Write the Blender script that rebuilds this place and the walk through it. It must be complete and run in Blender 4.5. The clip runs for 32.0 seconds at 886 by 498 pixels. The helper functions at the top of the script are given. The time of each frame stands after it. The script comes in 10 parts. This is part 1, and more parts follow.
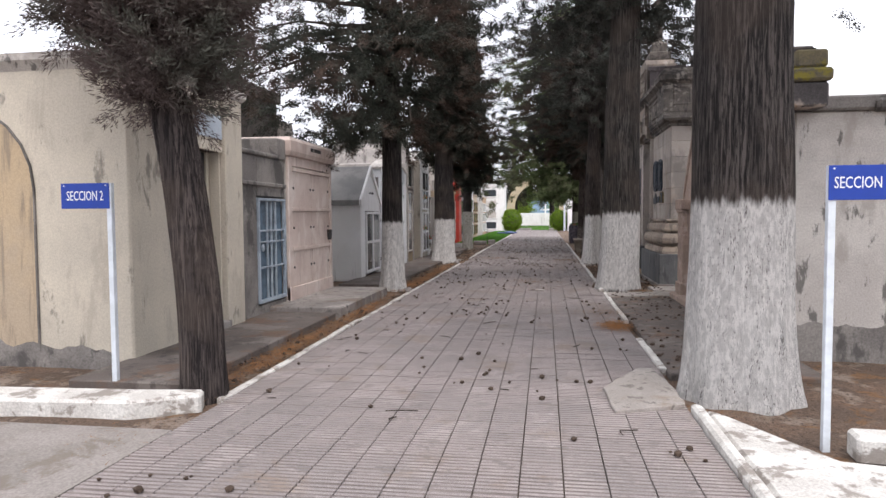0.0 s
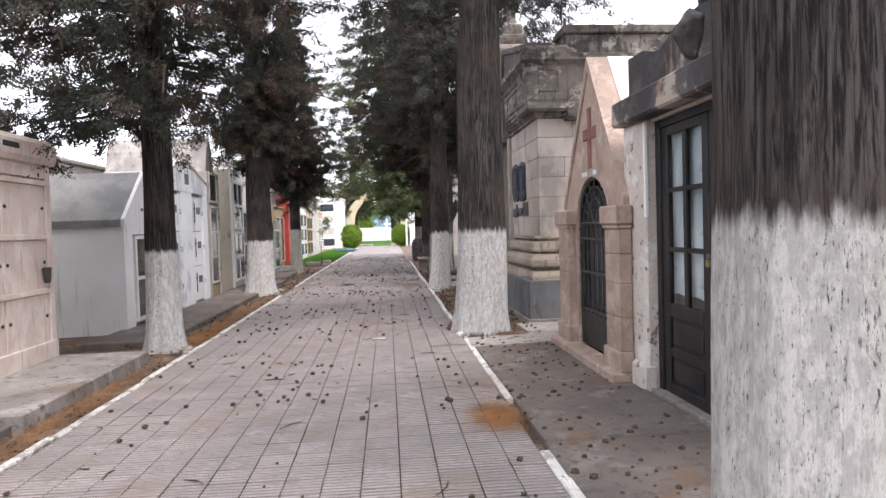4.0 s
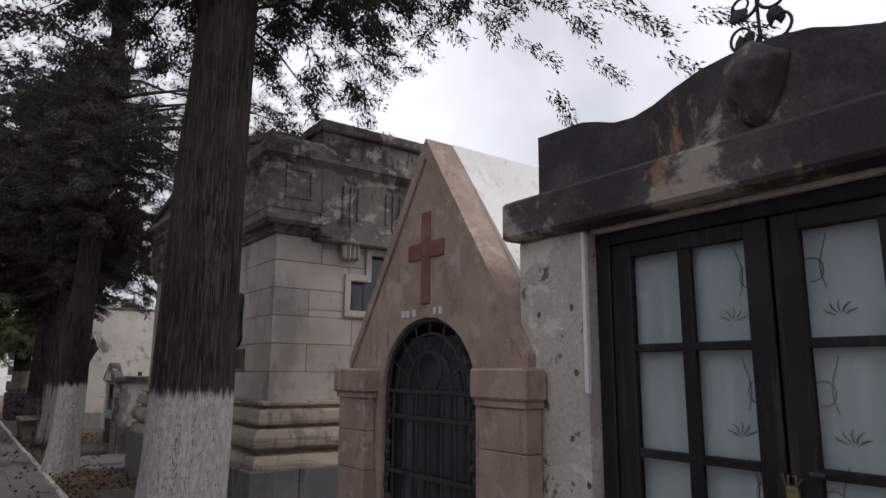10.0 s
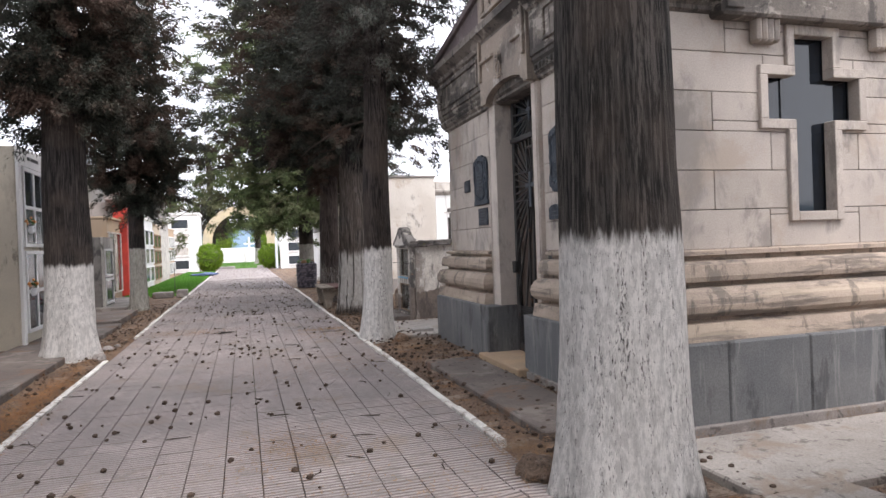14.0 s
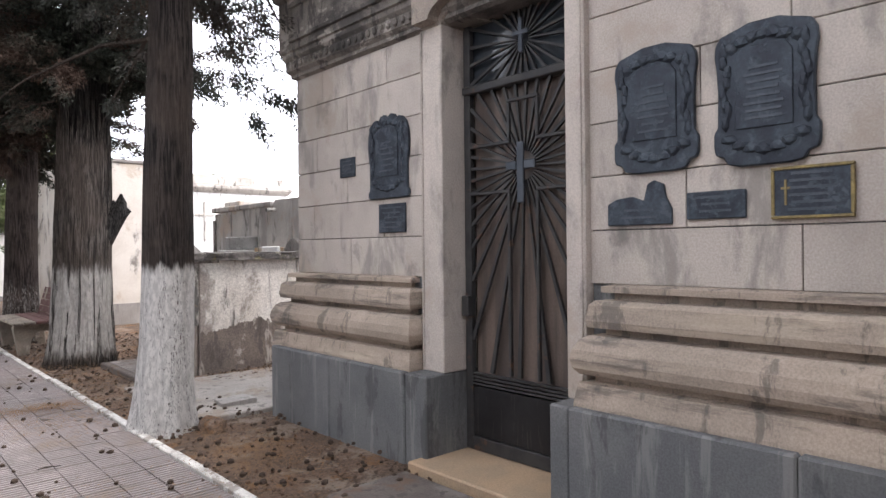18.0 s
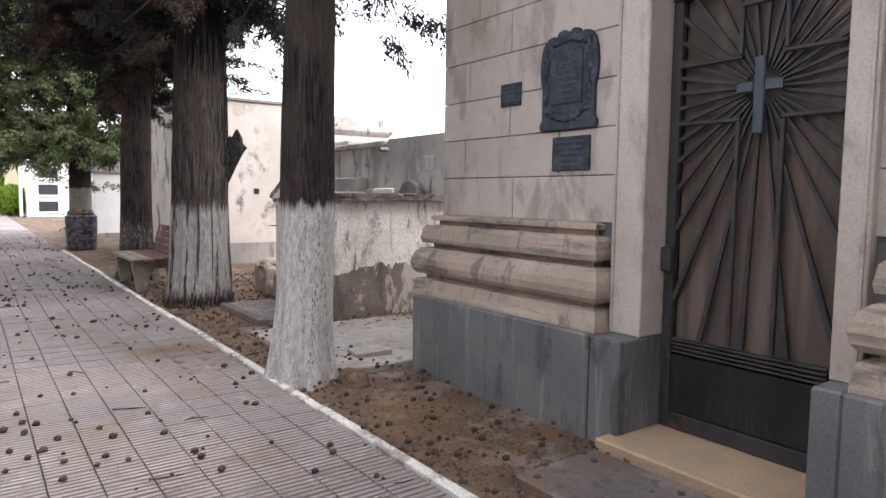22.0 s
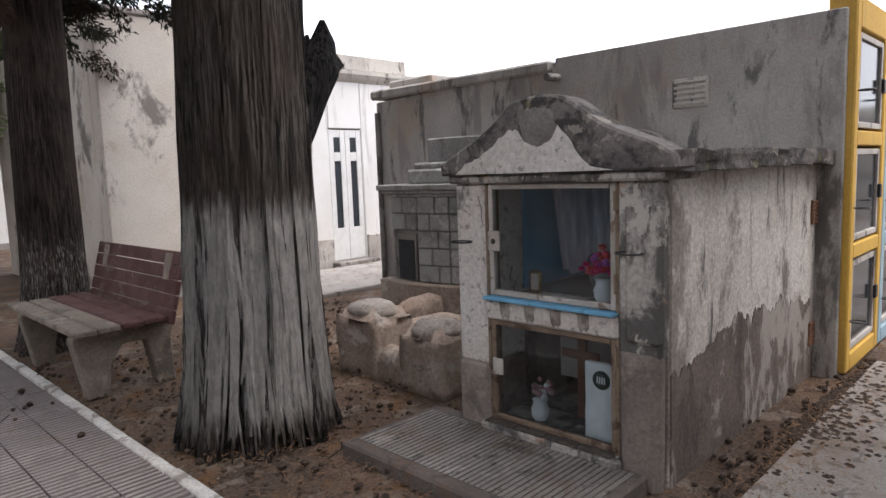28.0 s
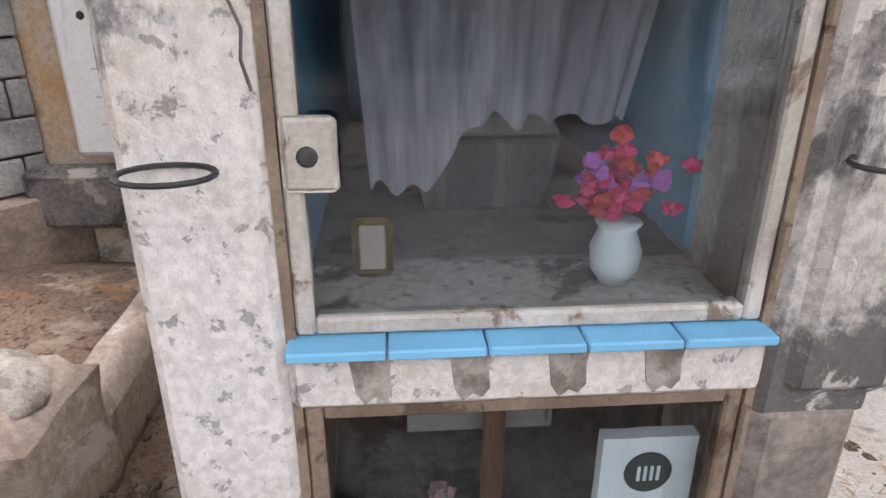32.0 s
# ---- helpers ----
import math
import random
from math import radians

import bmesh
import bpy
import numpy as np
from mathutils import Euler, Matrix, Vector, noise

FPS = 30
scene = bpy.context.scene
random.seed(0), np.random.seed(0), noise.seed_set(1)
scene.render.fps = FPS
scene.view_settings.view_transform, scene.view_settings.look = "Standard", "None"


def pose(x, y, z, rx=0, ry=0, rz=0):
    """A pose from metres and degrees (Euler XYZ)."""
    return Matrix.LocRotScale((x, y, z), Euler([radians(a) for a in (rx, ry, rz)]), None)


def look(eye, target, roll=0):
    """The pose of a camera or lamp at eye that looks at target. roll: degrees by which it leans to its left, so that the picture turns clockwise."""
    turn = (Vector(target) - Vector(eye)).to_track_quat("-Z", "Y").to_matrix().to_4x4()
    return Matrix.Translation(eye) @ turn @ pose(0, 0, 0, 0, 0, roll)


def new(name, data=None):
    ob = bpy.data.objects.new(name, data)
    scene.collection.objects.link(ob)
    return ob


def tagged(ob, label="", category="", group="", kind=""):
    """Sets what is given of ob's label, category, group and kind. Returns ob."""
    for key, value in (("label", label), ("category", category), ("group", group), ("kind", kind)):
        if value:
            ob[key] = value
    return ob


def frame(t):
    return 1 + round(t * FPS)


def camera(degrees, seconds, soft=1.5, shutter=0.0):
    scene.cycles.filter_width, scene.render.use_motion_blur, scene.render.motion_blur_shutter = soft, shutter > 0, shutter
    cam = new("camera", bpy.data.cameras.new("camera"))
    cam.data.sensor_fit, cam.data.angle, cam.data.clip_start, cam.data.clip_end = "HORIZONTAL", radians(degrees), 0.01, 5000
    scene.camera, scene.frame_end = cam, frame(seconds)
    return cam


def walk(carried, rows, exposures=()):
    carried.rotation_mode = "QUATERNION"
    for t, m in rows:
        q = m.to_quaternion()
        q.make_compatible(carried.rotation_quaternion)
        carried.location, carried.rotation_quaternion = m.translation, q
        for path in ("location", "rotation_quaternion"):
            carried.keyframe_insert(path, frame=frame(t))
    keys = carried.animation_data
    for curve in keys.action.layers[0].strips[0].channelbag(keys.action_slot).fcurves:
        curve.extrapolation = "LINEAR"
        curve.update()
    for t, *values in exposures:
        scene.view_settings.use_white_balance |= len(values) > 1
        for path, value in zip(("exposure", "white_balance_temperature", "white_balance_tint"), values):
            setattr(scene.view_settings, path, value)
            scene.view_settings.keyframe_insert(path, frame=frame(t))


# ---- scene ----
cam = camera(68.2, 32.0)
METRES, EYE, TILT, LEAN, TURN = 25.0, 1.43, 0.0, 0.0, 8.9
ROWS = [
    (0.0, 0.0, 0.0, 0.0, -0.02, -2.89, 0.39),
    (0.5, 0.0026, 0.0189, 0.0017, -0.06, -3.05, -1.81),
    (1.0, 0.0057, 0.0376, 0.0021, -0.94, -3.26, 0.92),
    (1.5, 0.0098, 0.0553, 0.002, 1.08, 0.56, -1.06),
    (2.0, 0.0113, 0.0736, 0.0009, -0.66, -0.68, -0.02),
    (2.5, 0.0135, 0.0914, 0.002, -4.08, -0.63, 2.15),
    (4.5, 0.0271, 0.1511, 0.004, -15.5, -2.06, 0.98),
    (5.0, 0.028, 0.1663, 0.005, -19.61, -1.12, 1.12),
    (5.5, 0.0284, 0.1838, 0.0062, -34.19, -2.42, 1.73),
    (6.0, 0.034, 0.1995, 0.0056, -40.28, -1.65, 1.56),
    (6.5, 0.0386, 0.2144, 0.0065, -43.09, -3.14, -1.37),
    (7.0, 0.0398, 0.2313, 0.0056, -44.29, -2.63, 0.26),
    (7.5, 0.0428, 0.2488, 0.0047, -43.06, -3.96, 1.58),
    (8.0, 0.0415, 0.2604, 0.0057, -47.43, -3.79, 2.39),
    (8.5, 0.0377, 0.2665, 0.0111, -53.57, 4.75, 1.09),
    (9.0, 0.0354, 0.2677, 0.0146, -55.62, 17.94, -0.58),
    (9.5, 0.0317, 0.2675, 0.0132, -54.95, 23.27, -1.5),
    (10.0, 0.0308, 0.2696, 0.0087, -45.17, 10.76, -0.46),
    (10.5, 0.0305, 0.2735, 0.0047, -38.72, 1.61, 0.75),
    (11.0, 0.0297, 0.2791, 0.0032, -30.66, -1.9, 0.47),
    (11.5, 0.0307, 0.2902, 0.0025, -20.91, 0.9, -0.67),
    (12.0, 0.0283, 0.3052, 0.0024, -11.94, 0.48, 2.08),
    (12.5, 0.0256, 0.3203, 0.0012, -13.84, -2.09, 3.55),
    (13.0, 0.0279, 0.3392, 0.0013, -11.68, 1.91, 1.55),
    (13.5, 0.0298, 0.3581, 0.0007, -15.14, 2.23, 1.66),
    (14.0, 0.032, 0.3777, 0.0013, -25.88, -0.53, 2.05),
    (14.5, 0.0362, 0.3983, 0.0028, -26.86, -0.18, -1.25),
    (15.0, 0.0384, 0.4205, 0.0019, -30.43, 0.52, 1.42),
    (15.5, 0.0392, 0.4407, 0.0012, -33.9, -0.46, -0.06),
    (17.5, 0.0509, 0.5269, 0.0034, -45.96, 0.8, -0.75),
    (18.0, 0.0538, 0.5462, 0.005, -51.47, -0.07, 0.6),
    (18.5, 0.0567, 0.5599, 0.0049, -53.06, 1.57, 2.73),
    (19.0, 0.0591, 0.5701, 0.0068, -58.05, 4.76, -0.73),
    (19.5, 0.0567, 0.5731, 0.0106, -61.26, 12.47, -0.46),
    (20.0, 0.055, 0.5731, 0.013, -63.15, 22.72, -1.94),
    (20.5, 0.0542, 0.5739, 0.0134, -64.34, 20.88, -2.1),
    (21.0, 0.0568, 0.5759, 0.011, -62.71, 6.95, -1.87),
    (21.5, 0.0556, 0.5791, 0.0063, -57.4, 1.94, -2.34),
    (22.0, 0.0561, 0.5867, 0.0026, -44.91, -4.58, -0.75),
    (22.5, 0.0624, 0.6001, 0.0032, -36.0, 1.02, -1.28),
    (23.0, 0.0671, 0.618, 0.0023, -26.95, -0.99, -0.25),
    (23.5, 0.0719, 0.6352, 0.0012, -23.61, -2.17, -0.36),
    (24.0, 0.0795, 0.6551, 0.0021, -18.66, -0.68, -1.85),
    (24.5, 0.0841, 0.6756, 0.0032, -18.17, -0.57, -0.58),
    (26.5, 0.1029, 0.7553, 0.0019, -25.23, -0.43, 0.25),
    (27.0, 0.1073, 0.7765, 0.001, -32.03, -4.04, -1.05),
    (27.5, 0.1125, 0.7971, 0.0019, -48.4, -7.47, 0.61),
    (28.0, 0.1195, 0.8153, 0.0013, -54.64, -6.69, 2.07),
    (28.5, 0.1241, 0.8337, 0.0007, -58.17, -7.38, -0.11),
    (29.0, 0.1284, 0.8525, 0.0018, -67.62, -10.82, 1.45),
    (29.5, 0.1385, 0.8681, 0.0015, -69.16, -11.33, 4.09),
    (30.0, 0.1509, 0.8807, 0.0007, -78.77, -13.82, 1.66),
    (30.5, 0.1635, 0.8892, 0.001, -91.27, -18.11, 0.47),
    (31.0, 0.1777, 0.8898, 0.0, -93.81, -18.21, 2.86),
    (31.5, 0.191, 0.8893, 0.0, -94.31, -22.34, 0.88),
    (32.0, 0.2019, 0.888, -0.0042, -103.22, -22.86, -0.15),
]
EXPOSURES = [(0.0, -0.35), (1.0, 0.05), (2.0, 0.15), (5.0, 0.4), (7.0, 0.4), (8.0, 0.8), (8.6, 0.6), (9.5, 0.2), (10.0, -1.2), (10.3, -0.7), (10.7, 0.0), (11.0, 0.3), (13.0, 0.4), (14.0, 0.25), (15.0, 0.4), (18.0, 0.65), (19.0, 0.65), (20.0, 0.15), (21.0, 0.45), (22.0, 0.5), (23.0, 0.15), (24.0, 0.05), (26.5, -0.6), (27.0, -0.85), (27.5, -0.4), (28.0, -0.15), (28.5, 0.3), (29.0, 0.7), (29.5, 1.0), (30.0, 1.15), (31.0, 1.25), (32.0, 1.4)]
walk(cam, [(t, pose(0, 0, EYE, TILT, LEAN, TURN) @ pose(METRES * x, METRES * y, METRES * z, 90 + pitch, roll, yaw)) for t, x, y, z, yaw, pitch, roll in ROWS], EXPOSURES)

# ---- world, sun, exposure ----
world = bpy.data.worlds.new("sky_world")
scene.world = world
world.use_nodes = True
wt = world.node_tree
wt.nodes.clear()
w_out = wt.nodes.new("ShaderNodeOutputWorld")
w_bg = wt.nodes.new("ShaderNodeBackground")
w_sky = wt.nodes.new("ShaderNodeTexSky")
w_sky.sky_type = "NISHITA"
w_sky.sun_disc = False
w_sky.sun_elevation = radians(52)
w_sky.sun_rotation = radians(156)
w_sky.air_density = 1.0
w_sky.dust_density = 3.0
w_co = wt.nodes.new("ShaderNodeTexCoord")
w_no = wt.nodes.new("ShaderNodeTexNoise")
w_no.inputs["Scale"].default_value = 2.2
w_no.inputs["Detail"].default_value = 4
w_ra = wt.nodes.new("ShaderNodeValToRGB")
w_ra.color_ramp.elements[0].position = 0.30
w_ra.color_ramp.elements[0].color = (0.62, 0.62, 0.62, 1)
w_ra.color_ramp.elements[1].position = 0.50
w_ra.color_ramp.elements[1].color = (0.97, 0.97, 0.97, 1)
w_mx = wt.nodes.new("ShaderNodeMixRGB")
w_mx.inputs[2].default_value = (19.3, 19.6, 21.5, 1)
wt.links.new(w_co.outputs["Generated"], w_no.inputs["Vector"])
wt.links.new(w_no.outputs["Fac"], w_ra.inputs["Fac"])
wt.links.new(w_ra.outputs["Color"], w_mx.inputs[0])
wt.links.new(w_sky.outputs["Color"], w_mx.inputs[1])
wt.links.new(w_mx.outputs["Color"], w_bg.inputs["Color"])
w_bg.inputs["Strength"].default_value = 0.12
wt.links.new(w_bg.outputs["Background"], w_out.inputs["Surface"])

sun_data = bpy.data.lights.new("sun", "SUN")
sun_data.energy = 3.2
sun_data.angle = radians(28)
sun_data.color = (1.0, 0.935, 0.92)
sun = new("sun", sun_data)
sun.matrix_world = look((0, 0, 30), (-4.5, 10, 11))


# ---- material kit ----
class Nodes:
    """A small node builder for one material."""

    def __init__(self, name):
        self.mat = bpy.data.materials.new(name)
        self.mat.use_nodes = True
        self.t = self.mat.node_tree
        self.t.nodes.clear()
        self.out = self.add("ShaderNodeOutputMaterial")
        self.bsdf = self.add("ShaderNodeBsdfPrincipled")
        self.join(self.bsdf.outputs[0], self.out.inputs[0])
        self.pos = self.add("ShaderNodeNewGeometry").outputs["Position"]

    def add(self, kind):
        return self.t.nodes.new(kind)

    def join(self, a, b):
        self.t.links.new(a, b)

    def stretched(self, stretch):
        if stretch == (1, 1, 1):
            return self.pos
        m = self.add("ShaderNodeVectorMath")
        m.operation = "MULTIPLY"
        self.join(self.pos, m.inputs[0])
        m.inputs[1].default_value = stretch
        return m.outputs[0]

    def noise(self, scale, detail=4.0, rough=0.6, stretch=(1, 1, 1), distort=0.0):
        n = self.add("ShaderNodeTexNoise")
        n.inputs["Scale"].default_value = scale
        n.inputs["Detail"].default_value = detail
        n.inputs["Roughness"].default_value = rough
        n.inputs["Distortion"].default_value = distort
        self.join(self.stretched(stretch), n.inputs["Vector"])
        return n.outputs["Fac"]

    def ramp(self, fac, lo, hi):
        r = self.add("ShaderNodeMapRange")
        r.inputs["From Min"].default_value = lo
        r.inputs["From Max"].default_value = hi
        r.interpolation_type = "SMOOTHSTEP"
        self.join(fac, r.inputs["Value"])
        return r.outputs["Result"]

    def math(self, op, a, b):
        m = self.add("ShaderNodeMath")
        m.operation = op
        for k, v in enumerate((a, b)):
            if isinstance(v, (int, float)):
                m.inputs[k].default_value = v
            else:
                self.join(v, m.inputs[k])
        return m.outputs[0]

    def mix(self, fac, a, b, mode="MIX"):
        m = self.add("ShaderNodeMixRGB")
        m.blend_type = mode
        for k, v in zip((0, 1, 2), (fac, a, b)):
            if isinstance(v, (int, float)):
                m.inputs[k].default_value = v
            elif isinstance(v, tuple):
                m.inputs[k].default_value = (*v, 1)
            else:
                self.join(v, m.inputs[k])
        return m.outputs[0]

    def height(self):
        s = self.add("ShaderNodeSeparateXYZ")
        self.join(self.pos, s.inputs[0])
        return s.outputs[2]

    def bump(self, height, strength, distance=0.01):
        b = self.add("ShaderNodeBump")
        b.inputs["Strength"].default_value = strength
        b.inputs["Distance"].default_value = distance
        self.join(height, b.inputs["Height"])
        self.join(b.outputs[0], self.bsdf.inputs["Normal"])

    def done(self, color, rough=0.85, metal=0.0, spec=0.3):
        if isinstance(color, tuple):
            self.bsdf.inputs["Base Color"].default_value = (*color, 1)
        else:
            self.join(color, self.bsdf.inputs["Base Color"])
        if isinstance(rough, (int, float)):
            self.bsdf.inputs["Roughness"].default_value = rough
        else:
            self.join(rough, self.bsdf.inputs["Roughness"])
        self.bsdf.inputs["Metallic"].default_value = metal
        self.bsdf.inputs["Specular IOR Level"].default_value = spec
        return self.mat


def surf(name, a, b, scale=1.6, rough=0.88, bump=0.35, fine=70.0, grain=0.25, layers=(), metal=0.0, vary=0.0, stretch=(1, 1, 1), dist=0.006):
    """A weathered surface: two tones in large clouds, fine grain, then layers of (colour, scale, low, high, stretch[, strength])."""
    n = Nodes(name)
    col = n.mix(n.ramp(n.noise(scale, 5, 0.6, stretch), 0.38, 0.62), a, b)
    f = n.noise(fine, 5, 0.7)
    col = n.mix(grain, col, n.mix(n.ramp(f, 0.34, 0.66), (0.35, 0.34, 0.33), (1.25, 1.25, 1.25)), "MULTIPLY")
    h = f
    for layer in layers:
        color, sc, lo, hi, st = layer[:5]
        power = layer[5] if len(layer) > 5 else 0.85
        m = n.ramp(n.noise(sc, 7, 0.68, st, 0.3), 0.5 + (lo - 0.5) * 0.6, 0.5 + (hi - 0.5) * 0.6)
        col = n.mix(n.math("MULTIPLY", m, power), col, color)
        h = n.math("SUBTRACT", h, n.math("MULTIPLY", m, 0.4))
    if vary:
        r = n.add("ShaderNodeObjectInfo").outputs["Random"]
        col = n.mix(1.0, col, n.mix(r, (1 - vary,) * 3, (1 + vary,) * 3), "MULTIPLY")
    n.bump(h, bump, dist)
    return n.done(col, rough, metal)


UP = (5.0, 5.0, 0.45)
GRIME = (0.055, 0.052, 0.05)


def bark_mat(name, dark, light, top=None, edge=0.05, cover=0.65, white=(0.74, 0.712, 0.68), pitch=1.0, across=2.3, depth=0.03, foot=-1.0):
    """Fibrous bark, with an old coat of whitewash up to a height where the trunk has one; pitch widens the furrows under it."""
    n = Nodes(name)
    fib = n.noise(13.0, 7, 0.72, (4.4, 4.4, 0.26), 0.4)
    wide = n.noise(5.0, 4, 0.6, (3.0, 3.0, 0.16), 0.8)
    big = n.noise(1.6, 4, 0.6)
    col = n.mix(n.ramp(fib, 0.42, 0.58), dark, light)
    col = n.mix(n.ramp(wide, 0.44, 0.56), col, n.mix(0.5, col, dark))
    col = n.mix(n.ramp(big, 0.42, 0.62), col, n.mix(0.4, col, (0.11, 0.085, 0.07)))
    hgt = n.math("ADD", fib, n.math("MULTIPLY", wide, 0.9))
    if top is not None:
        z = n.math("ADD", n.height(), n.math("MULTIPLY", n.math("SUBTRACT", n.noise(22, 3, 0.6, (1, 1, 0.15)), 0.5), edge * 4))
        below = n.math("MULTIPLY", n.ramp(z, top + edge, top - edge), n.ramp(z, foot - edge, foot + edge))
        cut = 0.5 - (cover - 0.5) * 0.5
        fleck = n.noise(46.0, 6, 0.75, (across, across, 0.55 / pitch), 0.2)
        groove = n.ramp(n.math("ADD", n.math("MULTIPLY", fleck, 0.72), n.math("MULTIPLY", wide, 0.28)), cut - 0.05, cut + 0.035)
        blot = n.ramp(n.noise(4.4, 6, 0.78, (1, 1, 0.4)), 0.24, 0.38)
        m = n.math("MULTIPLY", below, n.math("MULTIPLY", groove, blot))
        tint = n.mix(n.ramp(n.noise(26, 5, 0.7, (1, 1, 0.4)), 0.4, 0.6), white, tuple(v * 0.72 for v in white))
        col = n.mix(m, col, tint)
        hgt = n.math("ADD", hgt, fleck)
    n.bump(hgt, 1.0, depth)
    return n.done(col, 0.95, 0, 0.15)


def leaf_mat(name, a, b, c):
    n = Nodes(name)
    r = n.add("ShaderNodeNewGeometry").outputs["Random Per Island"]
    col = n.mix(r, a, b)
    col = n.mix(n.ramp(n.noise(0.9, 3, 0.6), 0.45, 0.62), col, c)
    mat = n.done(col, 0.75, 0, 0.2)
    return mat


def plain(name, color, rough=0.5, metal=0.0, spec=0.4, bump=0.0, scale=120.0, tone=0.25):
    n = Nodes(name)
    f = n.noise(scale, 4, 0.6)
    col = n.mix(n.ramp(n.noise(scale / 12, 4, 0.6), 0.4, 0.62), color, tuple(v * (1 - tone) for v in color))
    if bump:
        n.bump(f, bump, 0.002)
    return n.done(col, rough, metal, spec)


def glass_mat(name, tint=(0.8, 0.86, 0.88), rough=0.03):
    n = Nodes(name)
    n.bsdf.inputs["Transmission Weight"].default_value = 1.0
    n.bsdf.inputs["IOR"].default_value = 1.45
    return n.done(tint, rough, 0, 0.5)


M_PAVER = surf("ribbed_paver", (0.315, 0.272, 0.262), (0.25, 0.222, 0.216), 0.8, 0.86, 0.3, 140, 0.4, (((0.36, 0.315, 0.30), 2.3, 0.56, 0.7, (1, 1, 1), 0.6), ((0.22, 0.165, 0.125), 1.1, 0.58, 0.74, (1, 1, 1), 0.7), ((0.14, 0.125, 0.12), 5.0, 0.60, 0.72, (1, 1, 1), 0.6)), vary=0.09)
# darker paver tone that paints in the shade of the rib grooves
M_GROOVE = surf("paver_groove_shade", (0.175, 0.15, 0.14), (0.22, 0.19, 0.175), 2.5, 0.95, 0.4, 140)
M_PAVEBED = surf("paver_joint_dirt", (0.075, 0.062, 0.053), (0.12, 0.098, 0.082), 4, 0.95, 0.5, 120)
M_KERB = surf("whitewashed_kerb", (0.66, 0.64, 0.60), (0.52, 0.495, 0.46), 3, 0.9, 0.5, 60, 0.35, (((0.22, 0.19, 0.165), 5, 0.52, 0.66, (1, 1, 1)),))
M_DIRT = surf("dry_brown_earth", (0.185, 0.122, 0.085), (0.12, 0.085, 0.063), 1.2, 0.97, 0.9, 55, 0.55, (((0.26, 0.205, 0.165), 2.2, 0.54, 0.68, (1, 1, 1)), ((0.20, 0.105, 0.045), 3.3, 0.58, 0.7, (1, 1, 1), 0.7), ((0.05, 0.037, 0.03), 30, 0.60, 0.68, (1, 1, 1))), dist=0.02)
M_CONC = surf("worn_concrete", (0.27, 0.243, 0.225), (0.20, 0.18, 0.168), 1.3, 0.9, 0.4, 80, 0.35, (((0.35, 0.32, 0.295), 1.7, 0.56, 0.68, (1, 1, 1), 0.7), ((0.16, 0.115, 0.085), 1.6, 0.56, 0.72, (1, 1, 1), 0.75), ((0.10, 0.09, 0.083), 9, 0.60, 0.7, (1, 1, 1))))
M_CONCDARK = surf("brown_stained_concrete", (0.145, 0.122, 0.11), (0.11, 0.092, 0.082), 1.3, 0.9, 0.4, 80, 0.35, (((0.21, 0.185, 0.168), 1.9, 0.56, 0.70, (1, 1, 1), 0.6), ((0.14, 0.085, 0.055), 1.8, 0.56, 0.72, (1, 1, 1), 0.7), ((0.075, 0.066, 0.06), 9, 0.60, 0.7, (1, 1, 1))))
M_PALECONC = surf("pale_broken_concrete", (0.43, 0.40, 0.375), (0.35, 0.32, 0.295), 1.3, 0.9, 0.45, 80, 0.35, (((0.22, 0.17, 0.13), 1.8, 0.56, 0.7, (1, 1, 1), 0.7), ((0.13, 0.115, 0.105), 9, 0.60, 0.7, (1, 1, 1))))
M_LANE = surf("beige_worn_concrete", (0.34, 0.308, 0.28), (0.275, 0.248, 0.225), 1.3, 0.9, 0.45, 80, 0.35, (((0.22, 0.17, 0.13), 1.8, 0.54, 0.7, (1, 1, 1), 0.7), ((0.13, 0.115, 0.105), 9, 0.60, 0.7, (1, 1, 1))))
M_ROAD = surf("old_grey_road", (0.28, 0.252, 0.232), (0.21, 0.19, 0.172), 0.9, 0.92, 0.4, 60, 0.35, (((0.16, 0.135, 0.112), 2.2, 0.55, 0.7, (1, 1, 1)),))
M_CREAM = surf("cream_painted_plaster", (0.58, 0.52, 0.425), (0.51, 0.46, 0.38), 1.1, 0.9, 0.25, 60, 0.2, (((0.36, 0.315, 0.26), 1.3, 0.56, 0.76, (2.2, 2.2, 0.8), 0.5), ((0.14, 0.125, 0.11), 1.8, 0.62, 0.78, (2.5, 2.5, 1), 0.7)))
M_TAN = surf("tan_plaster_mural", (0.47, 0.36, 0.235), (0.41, 0.33, 0.24), 1.1, 0.9, 0.2, 60, 0.2, (((0.22, 0.18, 0.14), 1.8, 0.56, 0.74, UP, 0.7),))
M_GREYWALL = surf("grey_stained_plaster", (0.56, 0.525, 0.48), (0.45, 0.415, 0.38), 1.4, 0.9, 0.35, 60, 0.25, (((0.32, 0.285, 0.255), 1.1, 0.54, 0.72, (1.5, 1.5, 0.8), 0.7), (GRIME, 5, 0.60, 0.72, (1.5, 1.5, 0.5), 0.75)))
M_GREY2 = surf("grey_cement_render", (0.36, 0.335, 0.315), (0.27, 0.25, 0.235), 1.2, 0.9, 0.35, 60, 0.25, (((0.47, 0.43, 0.39), 1.0, 0.52, 0.7, (1, 1, 1), 0.6), ((0.11, 0.1, 0.095), 1.6, 0.58, 0.8, UP, 0.7)))
